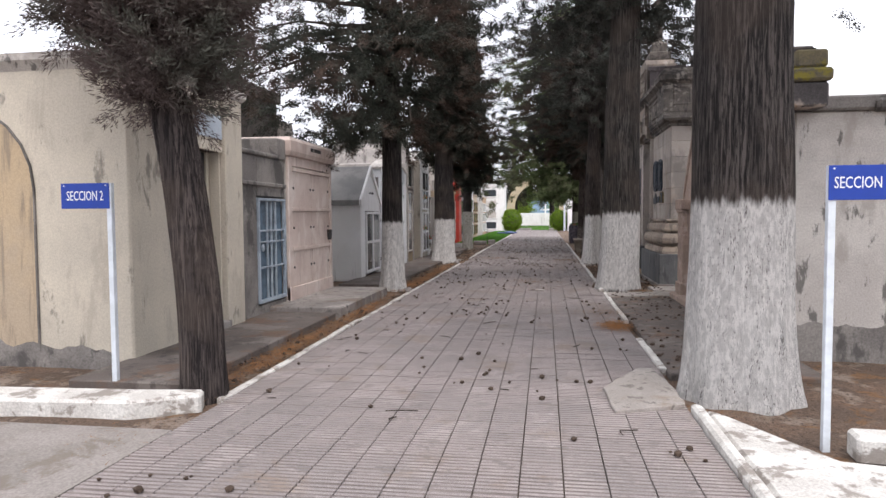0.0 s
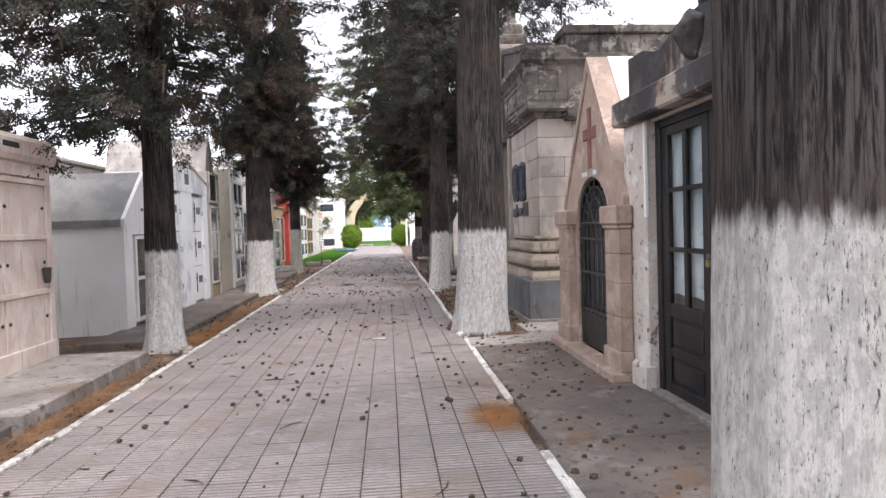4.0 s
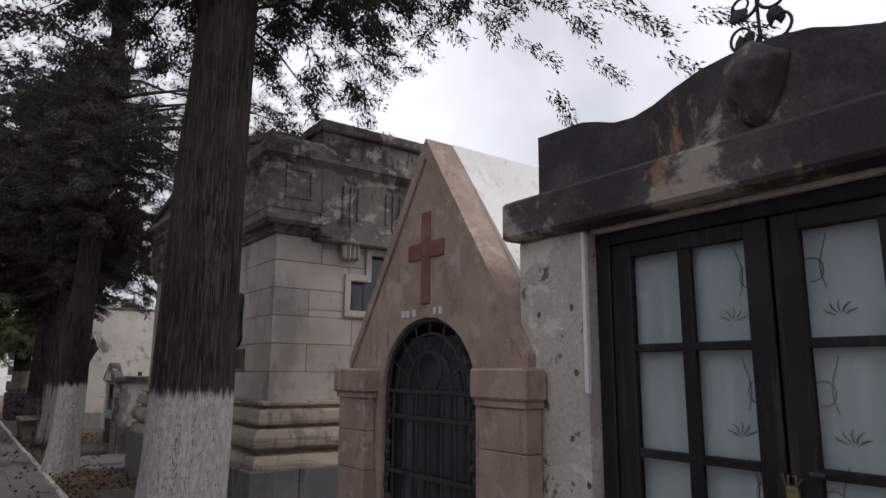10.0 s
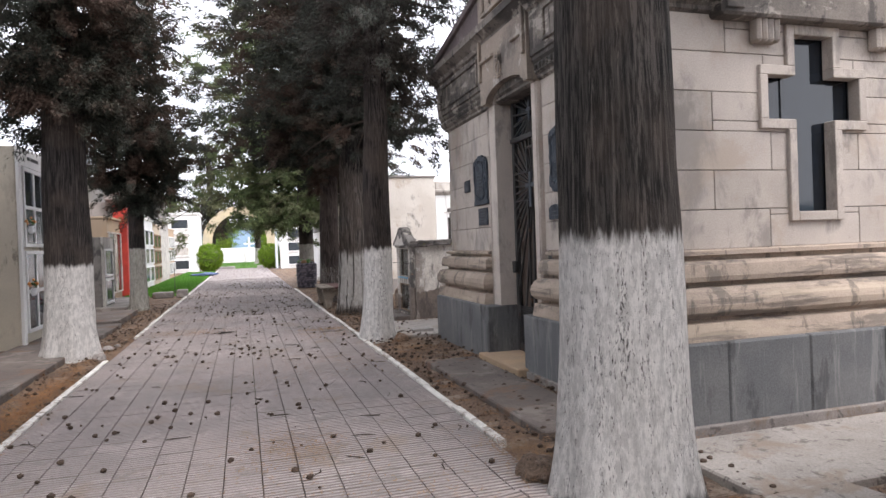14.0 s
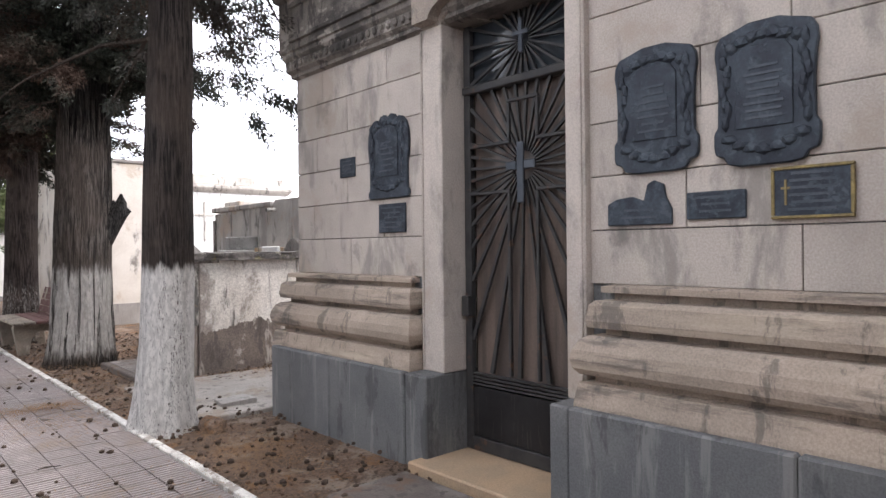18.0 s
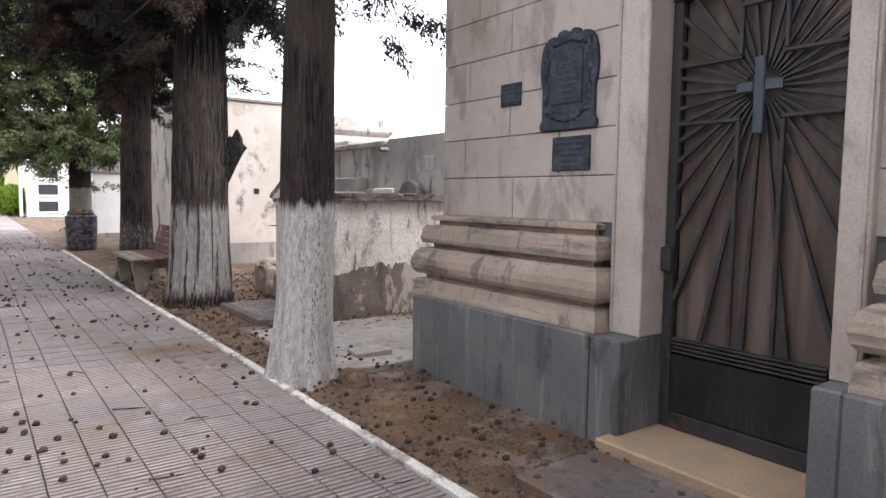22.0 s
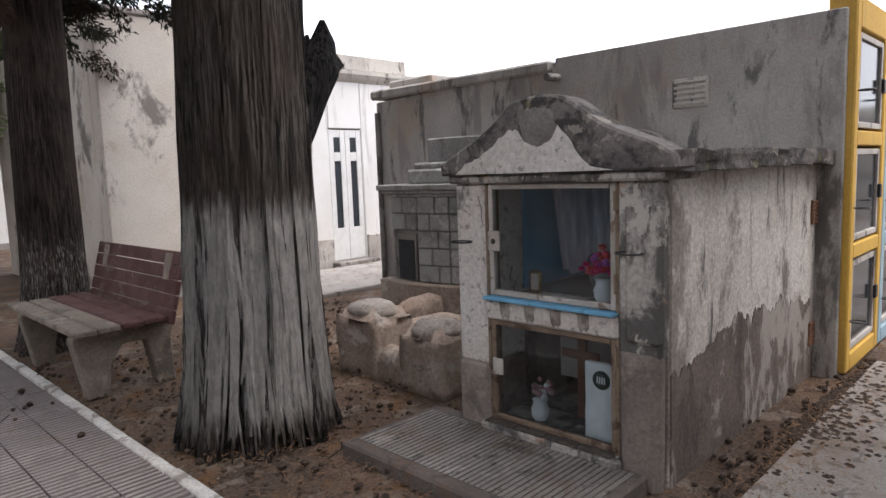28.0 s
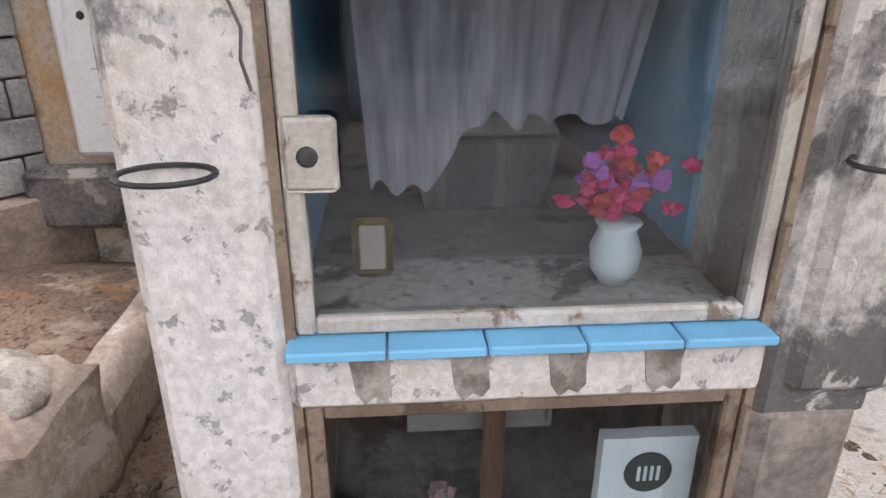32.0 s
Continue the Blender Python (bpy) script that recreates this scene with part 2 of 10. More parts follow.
M_BLACKMOLD = surf("black_mould_stucco", (0.05, 0.046, 0.048), (0.10, 0.091, 0.09), 2.0, 0.95, 0.6, 60, 0.35, (((0.42, 0.355, 0.30), 2.0, 0.55, 0.68, (1, 1, 1), 0.8), ((0.36, 0.21, 0.12), 1.7, 0.62, 0.72, (1, 1.6, 1), 0.7)))
M_MOLDWALL = surf("moulded_dark_cement", (0.17, 0.155, 0.145), (0.26, 0.24, 0.22), 1.5, 0.95, 0.6, 50, 0.35, (((0.075, 0.07, 0.066), 2.6, 0.5, 0.66, (1, 1, 0.6), 0.85),))
M_PEEL = surf("peeling_cream_plaster", (0.58, 0.535, 0.48), (0.50, 0.45, 0.40), 1.6, 0.9, 0.5, 50, 0.25, (((0.46, 0.34, 0.28), 2.2, 0.55, 0.70, (1, 1, 0.7), 0.5), ((0.115, 0.085, 0.07), 6.0, 0.64, 0.70, (1, 1, 0.8)), ((0.66, 0.64, 0.61), 3.1, 0.56, 0.62, (1, 1, 1), 0.8)), dist=0.012)
M_PEELPINK = surf("faded_pink_plaster", (0.46, 0.40, 0.345), (0.40, 0.335, 0.285), 1.6, 0.9, 0.4, 50, 0.25, (((0.54, 0.50, 0.46), 2.2, 0.54, 0.68, (1, 1, 0.7), 0.7), ((0.14, 0.11, 0.095), 5.0, 0.64, 0.72, (1, 1, 0.8), 0.8)))
M_PEELWHITE = surf("stained_white_plaster", (0.62, 0.575, 0.52), (0.54, 0.49, 0.435), 1.1, 0.9, 0.4, 45, 0.2, (((0.14, 0.125, 0.115), 1.5, 0.58, 0.74, (1.2, 1.2, 0.7), 0.85), ((0.42, 0.34, 0.26), 1.2, 0.62, 0.75, (1, 1, 1), 0.6)))
M_PINK = surf("pink_plaster", (0.41, 0.308, 0.252), (0.32, 0.24, 0.198), 3.2, 0.8, 0.25, 80, 0.25, (((0.24, 0.165, 0.145), 6, 0.56, 0.7, (1, 1, 0.6), 0.6), ((0.50, 0.40, 0.355), 4, 0.58, 0.70, (1, 1, 1), 0.6), ((0.15, 0.12, 0.105), 2.2, 0.66, 0.78, UP, 0.6)), vary=0.06)
M_PINKMARBLE = surf("pink_marble", (0.60, 0.50, 0.445), (0.52, 0.415, 0.365), 1.8, 0.45, 0.1, 60, 0.15, (((0.66, 0.59, 0.54), 3, 0.5, 0.7, (1, 1, 0.5), 0.7), ((0.28, 0.22, 0.19), 3, 0.62, 0.76, UP, 0.5)))
M_STONE = surf("sandstone_ashlar", (0.49, 0.435, 0.385), (0.405, 0.358, 0.32), 0.9, 0.88, 0.35, 90, 0.25, (((0.34, 0.275, 0.22), 0.9, 0.56, 0.74, (1, 1, 1), 0.6), ((0.20, 0.182, 0.17), 1.3, 0.53, 0.74, (1.6, 1.6, 0.7), 0.7), ((0.09, 0.085, 0.082), 2.4, 0.62, 0.80, (1.5, 1.5, 0.7), 0.4)), vary=0.09)
M_STONEDIRTY = surf("blackened_sandstone", (0.205, 0.18, 0.158), (0.13, 0.115, 0.104), 1.1, 0.92, 0.4, 70, 0.3, (((0.05, 0.046, 0.044), 1.2, 0.46, 0.64, (1, 0.7, 1.2), 0.85), ((0.40, 0.36, 0.32), 3.6, 0.58, 0.70, (1, 0.7, 1.6), 0.7), ((0.035, 0.033, 0.032), 4.0, 0.58, 0.70, (1.6, 1.6, 0.5), 0.7)))
M_ARCHSTONE = surf("brown_arch_stone", (0.33, 0.275, 0.23), (0.24, 0.205, 0.178), 1.4, 0.9, 0.35, 80, 0.3, (((0.50, 0.45, 0.40), 3.0, 0.60, 0.70, (1, 1, 1), 0.6), ((0.10, 0.09, 0.085), 1.8, 0.52, 0.70, (1.4, 1.4, 0.7), 0.7)))
M_ROOFSTONE = surf("dull_purple_roof_stone", (0.15, 0.122, 0.122), (0.105, 0.088, 0.09), 1.3, 0.9, 0.35, 60, 0.3, (((0.24, 0.205, 0.195), 2.2, 0.58, 0.72, (1, 1, 1), 0.5),))
M_BRONZELIT = surf("rubbed_bronze", (0.075, 0.085, 0.10), (0.055, 0.065, 0.08), 12, 0.45, 0.3, 60, 0.2, metal=0.3)
M_STONEMOULD = surf("weathered_moulding_stone", (0.42, 0.34, 0.275), (0.315, 0.258, 0.212), 1.2, 0.9, 0.3, 80, 0.3, (((0.125, 0.108, 0.095), 1.4, 0.52, 0.70, (0.7, 0.7, 5), 0.75), ((0.47, 0.39, 0.30), 1.1, 0.58, 0.74, (0.5, 0.5, 4), 0.5), ((0.08, 0.075, 0.07), 3.0, 0.58, 0.7, (2, 2, 0.5), 0.6)))
M_PLINTH = surf("blue_grey_plinth", (0.115, 0.118, 0.122), (0.15, 0.15, 0.15), 1.4, 0.8, 0.3, 80, 0.3, (((0.22, 0.215, 0.208), 1.8, 0.54, 0.70, UP, 0.6), ((0.05, 0.05, 0.05), 2.4, 0.56, 0.70, (2, 2, 0.6), 0.6)), vary=0.06)
M_GREYIRON = surf("grey_weathered_iron", (0.07, 0.07, 0.073), (0.10, 0.10, 0.10), 6, 0.6, 0.2, 120, 0.3)
M_GRILLE = plain("flaking_blue_white_paint", (0.33, 0.385, 0.44), 0.6, tone=0.3, scale=60)
M_LONGWALL = surf("stained_pale_cement", (0.52, 0.49, 0.455), (0.41, 0.385, 0.36), 1.0, 0.9, 0.4, 60, 0.25, (((0.40, 0.30, 0.22), 1.0, 0.60, 0.74, (1, 1, 1), 0.6), ((0.26, 0.24, 0.225), 1.4, 0.50, 0.68, (2.2, 2.2, 0.5), 0.7), ((0.09, 0.085, 0.08), 1.8, 0.58, 0.72, (2, 2, 0.6), 0.75)))
M_IRON = surf("dark_painted_iron", (0.028, 0.028, 0.03), (0.045, 0.043, 0.042), 6, 0.5, 0.2, 150, 0.3, (((0.10, 0.055, 0.035), 9, 0.64, 0.74, (1, 1, 1), 0.7),))
M_BLACKDOOR = surf("black_painted_steel", (0.012, 0.011, 0.012), (0.020, 0.019, 0.020), 3, 0.5, 0.15, 120, 0.2, (((0.055, 0.047, 0.042), 4, 0.60, 0.72, UP, 0.6),))
M_BRONZE = surf("dark_patinated_bronze", (0.028, 0.034, 0.046), (0.05, 0.062, 0.078), 7, 0.5, 0.6, 60, 0.3, (((0.085, 0.10, 0.115), 14, 0.58, 0.7, (1, 1, 1), 0.6),), metal=0.3)
M_BRASS = surf("dull_brass", (0.30, 0.23, 0.10), (0.18, 0.14, 0.07), 9, 0.5, 0.3, 60, 0.3, metal=0.5)
M_MARBLE = surf("white_veined_marble", (0.78, 0.79, 0.80), (0.72, 0.73, 0.74), 0.9, 0.4, 0.05, 60, 0.06, (((0.42, 0.44, 0.47), 1.6, 0.54, 0.66, (1, 1.2, 0.6), 0.75), ((0.55, 0.51, 0.46), 1.4, 0.62, 0.78, (1, 1, 1), 0.5)))
M_WHITEWALL = surf("white_painted_wall", (0.80, 0.79, 0.78), (0.73, 0.72, 0.70), 0.8, 0.9, 0.15, 60, 0.12, (((0.42, 0.40, 0.38), 1.4, 0.60, 0.78, UP, 0.6),))
M_WHITEPVC = plain("white_enamel_frame", (0.74, 0.74, 0.73), 0.35, tone=0.08)
M_SLATE = surf("grey_roof", (0.20, 0.195, 0.19), (0.27, 0.26, 0.25), 2, 0.9, 0.4, 60, 0.3)
M_BLOCK = surf("grey_concrete_block", (0.41, 0.40, 0.385), (0.35, 0.34, 0.33), 1.5, 0.92, 0.35, 90, 0.25, vary=0.06)
M_RED = plain("red_painted_plaster", (0.50, 0.055, 0.04), 0.6, tone=0.2, scale=40)
M_YELLOW = surf("yellow_ochre_plaster", (0.68, 0.42, 0.085), (0.60, 0.37, 0.085), 1.5, 0.8, 0.2, 60, 0.15, (((0.42, 0.27, 0.1), 2, 0.62, 0.8, UP, 0.5),))
M_BLUEPAINT = plain("light_blue_paint", (0.17, 0.42, 0.62), 0.6, tone=0.15, scale=50, bump=0.1)
M_PALEBLUE = plain("pale_blue_plaster", (0.33, 0.47, 0.55), 0.7, tone=0.15, scale=50)
M_SIGNBLUE = plain("blue_sign_enamel", (0.012, 0.045, 0.30), 0.4, tone=0.08)
M_SIGNWHITE = plain("white_sign_paint", (0.78, 0.79, 0.80), 0.45, tone=0.06)
M_POST = plain("white_painted_post", (0.62, 0.66, 0.70), 0.5, tone=0.12)
M_GLASS = glass_mat("window_glass")
M_CURTAIN = surf("white_door_curtain", (0.80, 0.82, 0.83), (0.74, 0.76, 0.77), 2.5, 0.8, 0.15, 60, 0.05)
# near-black that paints in the shade of insides, vents, holes and mouths
M_DARK = plain("inside_shade_black", (0.03, 0.032, 0.035), 0.9)
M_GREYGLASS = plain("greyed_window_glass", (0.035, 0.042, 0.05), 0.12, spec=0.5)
M_BENCHRED = surf("worn_maroon_paint", (0.105, 0.048, 0.045), (0.14, 0.078, 0.07), 5, 0.75, 0.3, 60, 0.4, (((0.20, 0.165, 0.15), 9, 0.58, 0.72, (1, 0.4, 1), 0.6),))
M_BENCHCON = surf("mossy_cast_concrete", (0.27, 0.225, 0.18), (0.20, 0.17, 0.14), 3, 0.92, 0.4, 60, 0.35, (((0.36, 0.31, 0.265), 4, 0.58, 0.7, (1, 1, 1), 0.7), ((0.09, 0.08, 0.07), 5, 0.58, 0.7, (1, 1, 1), 0.6)))
M_CONE = surf("fallen_cone", (0.05, 0.035, 0.026), (0.085, 0.06, 0.045), 30, 0.95, 0.6, 200)
M_LITTER = surf("brown_needle_litter", (0.27, 0.16, 0.085), (0.20, 0.125, 0.075), 3, 0.97, 0.9, 80, 0.5)
M_GRASS = leaf_mat("grass_blade", (0.055, 0.17, 0.02), (0.11, 0.25, 0.035), (0.085, 0.2, 0.03))
M_RUBBLE = surf("flaking_lime_stone", (0.34, 0.275, 0.225), (0.27, 0.205, 0.165), 2.0, 0.95, 0.8, 40, 0.4, (((0.23, 0.155, 0.115), 1.6, 0.5, 0.72, (1, 1, 1), 0.6), ((0.12, 0.10, 0.088), 4, 0.58, 0.76, (1, 1, 1), 0.6), ((0.50, 0.46, 0.41), 2.6, 0.62, 0.72, (1, 1, 1), 0.6)))
M_OVENSTONE = surf("grey_oven_block", (0.35, 0.34, 0.325), (0.27, 0.26, 0.25), 3, 0.92, 0.5, 70, 0.35, (((0.15, 0.14, 0.135), 5, 0.56, 0.7, (1, 1, 1), 0.6), ((0.46, 0.45, 0.43), 6, 0.58, 0.7, (1, 1, 1), 0.6)), vary=0.14)
M_FOL_BROWN = leaf_mat("dry_cypress_foliage", (0.075, 0.055, 0.052), (0.16, 0.125, 0.115), (0.085, 0.085, 0.07))
M_FOL_DARK = leaf_mat("dark_cypress_foliage", (0.020, 0.024, 0.019), (0.048, 0.052, 0.039), (0.07, 0.045, 0.034))
M_FOL_GREY = leaf_mat("grey_green_cypress_foliage", (0.028, 0.032, 0.027), (0.068, 0.072, 0.06), (0.05, 0.04, 0.034))
M_FOL_GREEN = leaf_mat("green_cypress_foliage", (0.055, 0.082, 0.034), (0.15, 0.185, 0.078), (0.12, 0.125, 0.066))
M_BUSH = leaf_mat("bright_bush_leaf", (0.08, 0.16, 0.012), (0.2, 0.27, 0.03), (0.14, 0.24, 0.02))
M_BARK1 = bark_mat("bark_old_cypress_a", (0.018, 0.016, 0.016), (0.125, 0.108, 0.10), 1.52)
M_BARK2 = bark_mat("bark_old_cypress_b", (0.018, 0.017, 0.016), (0.105, 0.093, 0.085), 1.46, foot=0.03)
M_BARK3 = bark_mat("bark_dark_cypress", (0.014, 0.012, 0.012), (0.07, 0.058, 0.053), 1.40)
M_BARK4 = bark_mat("bark_shaggy_cypress", (0.014, 0.013, 0.013), (0.085, 0.078, 0.074), 1.30, 0.10, 0.50, (0.40, 0.38, 0.355), 13.0, 0.85, 0.07, 0.12)
M_FIBRE = bark_mat("shaggy_bark_fibre", (0.028, 0.025, 0.023), (0.17, 0.148, 0.132), 1.30, 0.10, 0.76, (0.50, 0.475, 0.445), 6.0, 0.9, 0.02, 0.14)
M_BARK5 = bark_mat("bark_brown_cypress", (0.016, 0.012, 0.011), (0.085, 0.066, 0.058), 0.95, 0.14, 0.40, (0.38, 0.355, 0.33), 2.2)
M_BARKL1 = bark_mat("bark_bare_young_cypress", (0.018, 0.015, 0.015), (0.105, 0.086, 0.08))
M_BARKL2 = bark_mat("bark_left_cypress", (0.016, 0.014, 0.014), (0.08, 0.068, 0.063), 1.32, 0.04, 0.67)
M_BARKL4 = bark_mat("bark_far_cypress", (0.016, 0.014, 0.014), (0.06, 0.05, 0.045), 1.60, 0.03, 0.6, (0.45, 0.43, 0.38))
M_BRANCH = bark_mat("branch_bark", (0.03, 0.025, 0.022), (0.075, 0.06, 0.05))

# ---- mesh kit ----
ORG = {}


def B():
    return bmesh.new()


def bx(bm, x0, x1, y0, y1, z0, z1, bev=0.0, seg=1):
    """Adds a box, its edges rounded off by bev."""
    vs = [bm.verts.new((x, y, z)) for z in (z0, z1) for x, y in ((x0, y0), (x1, y0), (x1, y1), (x0, y1))]
    fs = [bm.faces.new([vs[i] for i in q]) for q in ((3, 2, 1, 0), (4, 5, 6, 7), (0, 1, 5, 4), (1, 2, 6, 5), (2, 3, 7, 6), (3, 0, 4, 7))]
    if bev:
        es = list({e for f in fs for e in f.edges})
        bmesh.ops.bevel(bm, geom=es, offset=bev, segments=seg, affect="EDGES", profile=0.6)
    return bm


def prism(bm, pts, axis, a0, a1, bev=0.0):
    """Extrudes a polygon along an axis. pts are (y, z) for x, (x, z) for y, (x, y) for z."""
    put = {"x": lambda p, a: (a, p[0], p[1]), "y": lambda p, a: (p[0], a, p[1]), "z": lambda p, a: (p[0], p[1], a)}[axis]
    lo = [bm.verts.new(put(p, a0)) for p in pts]
    hi = [bm.verts.new(put(p, a1)) for p in pts]
    n = len(pts)
    fs = [bm.faces.new(lo), bm.faces.new(hi[::-1])]
    fs += [bm.faces.new((lo[i], hi[i], hi[(i + 1) % n], lo[(i + 1) % n])) for i in range(n)]
    bmesh.ops.recalc_face_normals(bm, faces=fs)
    if bev:
        es = list({e for f in fs for e in f.edges})
        bmesh.ops.bevel(bm, geom=es, offset=bev, segments=1, affect="EDGES")
    return bm


def ring(bm, x0, x1, y0, y1, prof):
    """A moulding round a rectangle: prof is (outward offset, z), from below upwards; closed on top and below."""
    loops = []
    for d, z in prof:
        loops.append([bm.verts.new(p) for p in ((x0 - d, y0 - d, z), (x1 + d, y0 - d, z), (x1 + d, y1 + d, z), (x0 - d, y1 + d, z))])
    for a, b in zip(loops, loops[1:]):
        for i in range(4):
            bm.faces.new((a[i], a[(i + 1) % 4], b[(i + 1) % 4], b[i]))
    bm.faces.new(loops[0][::-1])
    bm.faces.new(loops[-1])
    return bm


def lathe(bm, c, prof, seg=16, turn=0.0):
    """Turns (radius, z) round the upright through c."""
    loops = []
    for r, z in prof:
        loops.append([bm.verts.new((c[0] + r * math.cos(turn + k * math.tau / seg), c[1] + r * math.sin(turn + k * math.tau / seg), c[2] + z)) for k in range(seg)])
    for a, b in zip(loops, loops[1:]):
        for i in range(seg):
            bm.faces.new((a[i], a[(i + 1) % seg], b[(i + 1) % seg], b[i]))
    bm.faces.new(loops[0][::-1])
    bm.faces.new(loops[-1])
    return bm


def tube(bm, pts, radii, seg=6):
    """A round bar through points; radii is a number or one for each point."""
    pts = [Vector(p) for p in pts]
    if isinstance(radii, (int, float)):
        radii = [radii] * len(pts)
    loops, side = [], None
    for i, p in enumerate(pts):
        d = (pts[min(i + 1, len(pts) - 1)] - pts[max(i - 1, 0)]).normalized()
        ref = side if side is not None else (Vector((0, 0, 1)) if abs(d.z) < 0.9 else Vector((1, 0, 0)))
        u = d.cross(ref).normalized() if side is None else (ref - d * ref.dot(d)).normalized()
        side = u
        v = d.cross(u)
        loops.append([bm.verts.new(p + radii[i] * (u * math.cos(k * math.tau / seg) + v * math.sin(k * math.tau / seg))) for k in range(seg)])
    for a, b in zip(loops, loops[1:]):
        for i in range(seg):
            bm.faces.new((a[i], a[(i + 1) % seg], b[(i + 1) % seg], b[i]))
    bm.faces.new(loops[0][::-1])
    bm.faces.new(loops[-1])
    return bm


def blob(bm, c, r, squash=(1, 1, 1), rough=0.25, sub=2, seed=0):
    """An uneven lump."""
    made = bmesh.ops.create_icosphere(bm, subdivisions=sub, radius=1.0)["verts"]
    for v in made:
        k = 1 + rough * noise.noise(v.co * 1.7 + Vector((seed * 3.1, seed * 1.7, seed)))
        v.co = Vector((c[0] + v.co.x * r * squash[0] * k, c[1] + v.co.y * r * squash[1] * k, c[2] + v.co.z * r * squash[2] * k))
    return bm


def thing(name, loc, label, category, group="", kind=""):
    e = new(name)
    e.location = loc
    e.empty_display_size = 0.2
    ORG[e] = Vector(loc)
    return tagged(e, label, category, group, kind)


def mesh_of(name, bm, material, org, smooth=False):
    for v in bm.verts:
        v.co -= org
    me = bpy.data.meshes.new(name)
    bm.normal_update()
    bm.to_mesh(me)
    bm.free()
    if smooth:
        me.polygons.foreach_set("use_smooth", [True] * len(me.polygons))
    me.materials.append(material)
    return me


def part(name, bm, material, parent, label="", smooth=False):
    ob = new(name, mesh_of(name, bm, material, ORG[parent], smooth))
    ob.parent = parent
    ORG[ob] = ORG[parent]
    if material is M_GLASS:
        ob.visible_shadow = False
    if label:
        tagged(ob, label)
    return ob


def single(name, bm, material, loc, label, category="", group="", kind="", smooth=False):
    """A thing that is one mesh, with its origin at loc."""
    ob = new(name, mesh_of(name, bm, material, Vector(loc), smooth))
    ob.location = loc
    ORG[ob] = Vector(loc)
    return tagged(ob, label, category, group, kind)


def raw(name, verts, faces, material, parent=None, loc=(0, 0, 0), smooth=False):
    me = bpy.data.meshes.new(name)
    me.from_pydata(verts, [], faces)
    me.materials.append(material)
    if smooth:
        me.polygons.foreach_set("use_smooth", [True] * len(me.polygons))
    ob = new(name, me)
    ob.location = loc
    if parent is not None:
        ob.parent = parent
    ORG[ob] = Vector(loc)
    return ob


def letters(text, size, m, material, parent, name="lettering", depth=0.004, label="", spread=1.0):
    """Raised letters with the built-in font, centred at the pose m."""
    cu = bpy.data.curves.new(name, "FONT")
    cu.body, cu.size, cu.extrude, cu.align_x, cu.align_y, cu.resolution_u, cu.space_character = text, size, depth, "CENTER", "CENTER", 2, spread
    tmp = bpy.data.objects.new(name, cu)
    me = bpy.data.meshes.new_from_object(tmp)
    bpy.data.objects.remove(tmp)
    me.transform(Matrix.Translation(-ORG[parent]) @ m)
    me.materials.append(material)
    ob = new(name, me)
    ob.parent = parent
    ORG[ob] = ORG[parent]
    if label:
        tagged(ob, label)
    return ob


FRONT_W = Matrix(((0, 0, -1, 0), (-1, 0, 0, 0), (0, 1, 0, 0), (0, 0, 0, 1)))  # writing on a face that looks to -x


def on_west(x, y, z, lean=0.0):
    """The pose of writing on a wall that looks towards -x."""
    return Matrix.Translation((x, y, z)) @ FRONT_W @ Matrix.Rotation(radians(lean), 4, "Z")


def on_south(x, y, z):
    """The pose of writing on a wall that looks towards -y."""
    return pose(x, y, z, 90, 0, 0)


# ---- ground ----
KL, KR = -2.49, 1.04  # the two kerb lines of the avenue


def ground_height(x, y):
    """Dirt lies a little below the paving, heaped here and there."""
    if KL - 0.1 < x < KR + 0.1:
        return -0.05
    return -0.035 + 0.03 * noise.noise(Vector((x * 0.9, y * 0.9, 0))) + 0.012 * noise.noise(Vector((x * 4, y * 4, 3)))


def ground_sheet():
    xs = [-900, -200, -60, -25, -12] + [-9 + 0.22 * k for k in range(83)] + [12, 25, 60, 200, 900]
    ys = [-900, -200, -60, -20, -6] + [-1 + 0.22 * k for k in range(192)] + [46, 60, 80, 120, 250, 900]
    vs = [(x, y, ground_height(x, y)) for y in ys for x in xs]
    n = len(xs)
    fs = [(j * n + i, j * n + i + 1, (j + 1) * n + i + 1, (j + 1) * n + i) for j in range(len(ys) - 1) for i in range(n - 1)]
    ob = raw("ground", vs, fs, M_DIRT, smooth=True)
    tagged(ob, "dry brown earth with scattered needles and thin grass", "ground", kind="structure")


ground_sheet()


def slab(name, x0, x1, y0, y1, top, label, material=M_CONC, bev=0.012, base=-0.06, cat="pavement"):
    ob = single(name, bx(B(), x0, x1, y0, y1, base, top, bev), material, (0.5 * (x0 + x1), 0.5 * (y0 + y1), base), label, cat, kind="structure")
    return ob


# crossing road at the entrance and its white kerbs
slab("road_crossing", -14, KL - 0.02, -3.0, 4.05, -0.012, "worn grey road surface at the crossing", M_ROAD, 0.0, -0.07, "road")
slab("road_side", KR + 0.09, 9, -3.0, 3.30, -0.012, "worn grey road surface beside the avenue", M_ROAD, 0.0, -0.07, "road")


def kerb_block(name, pts, top, label):
    ob = single(name, prism(B(), pts, "z", -0.06, top, 0.02), M_KERB, (pts[0][0], pts[0][1], -0.06), label, "kerb", kind="structure")
    return ob


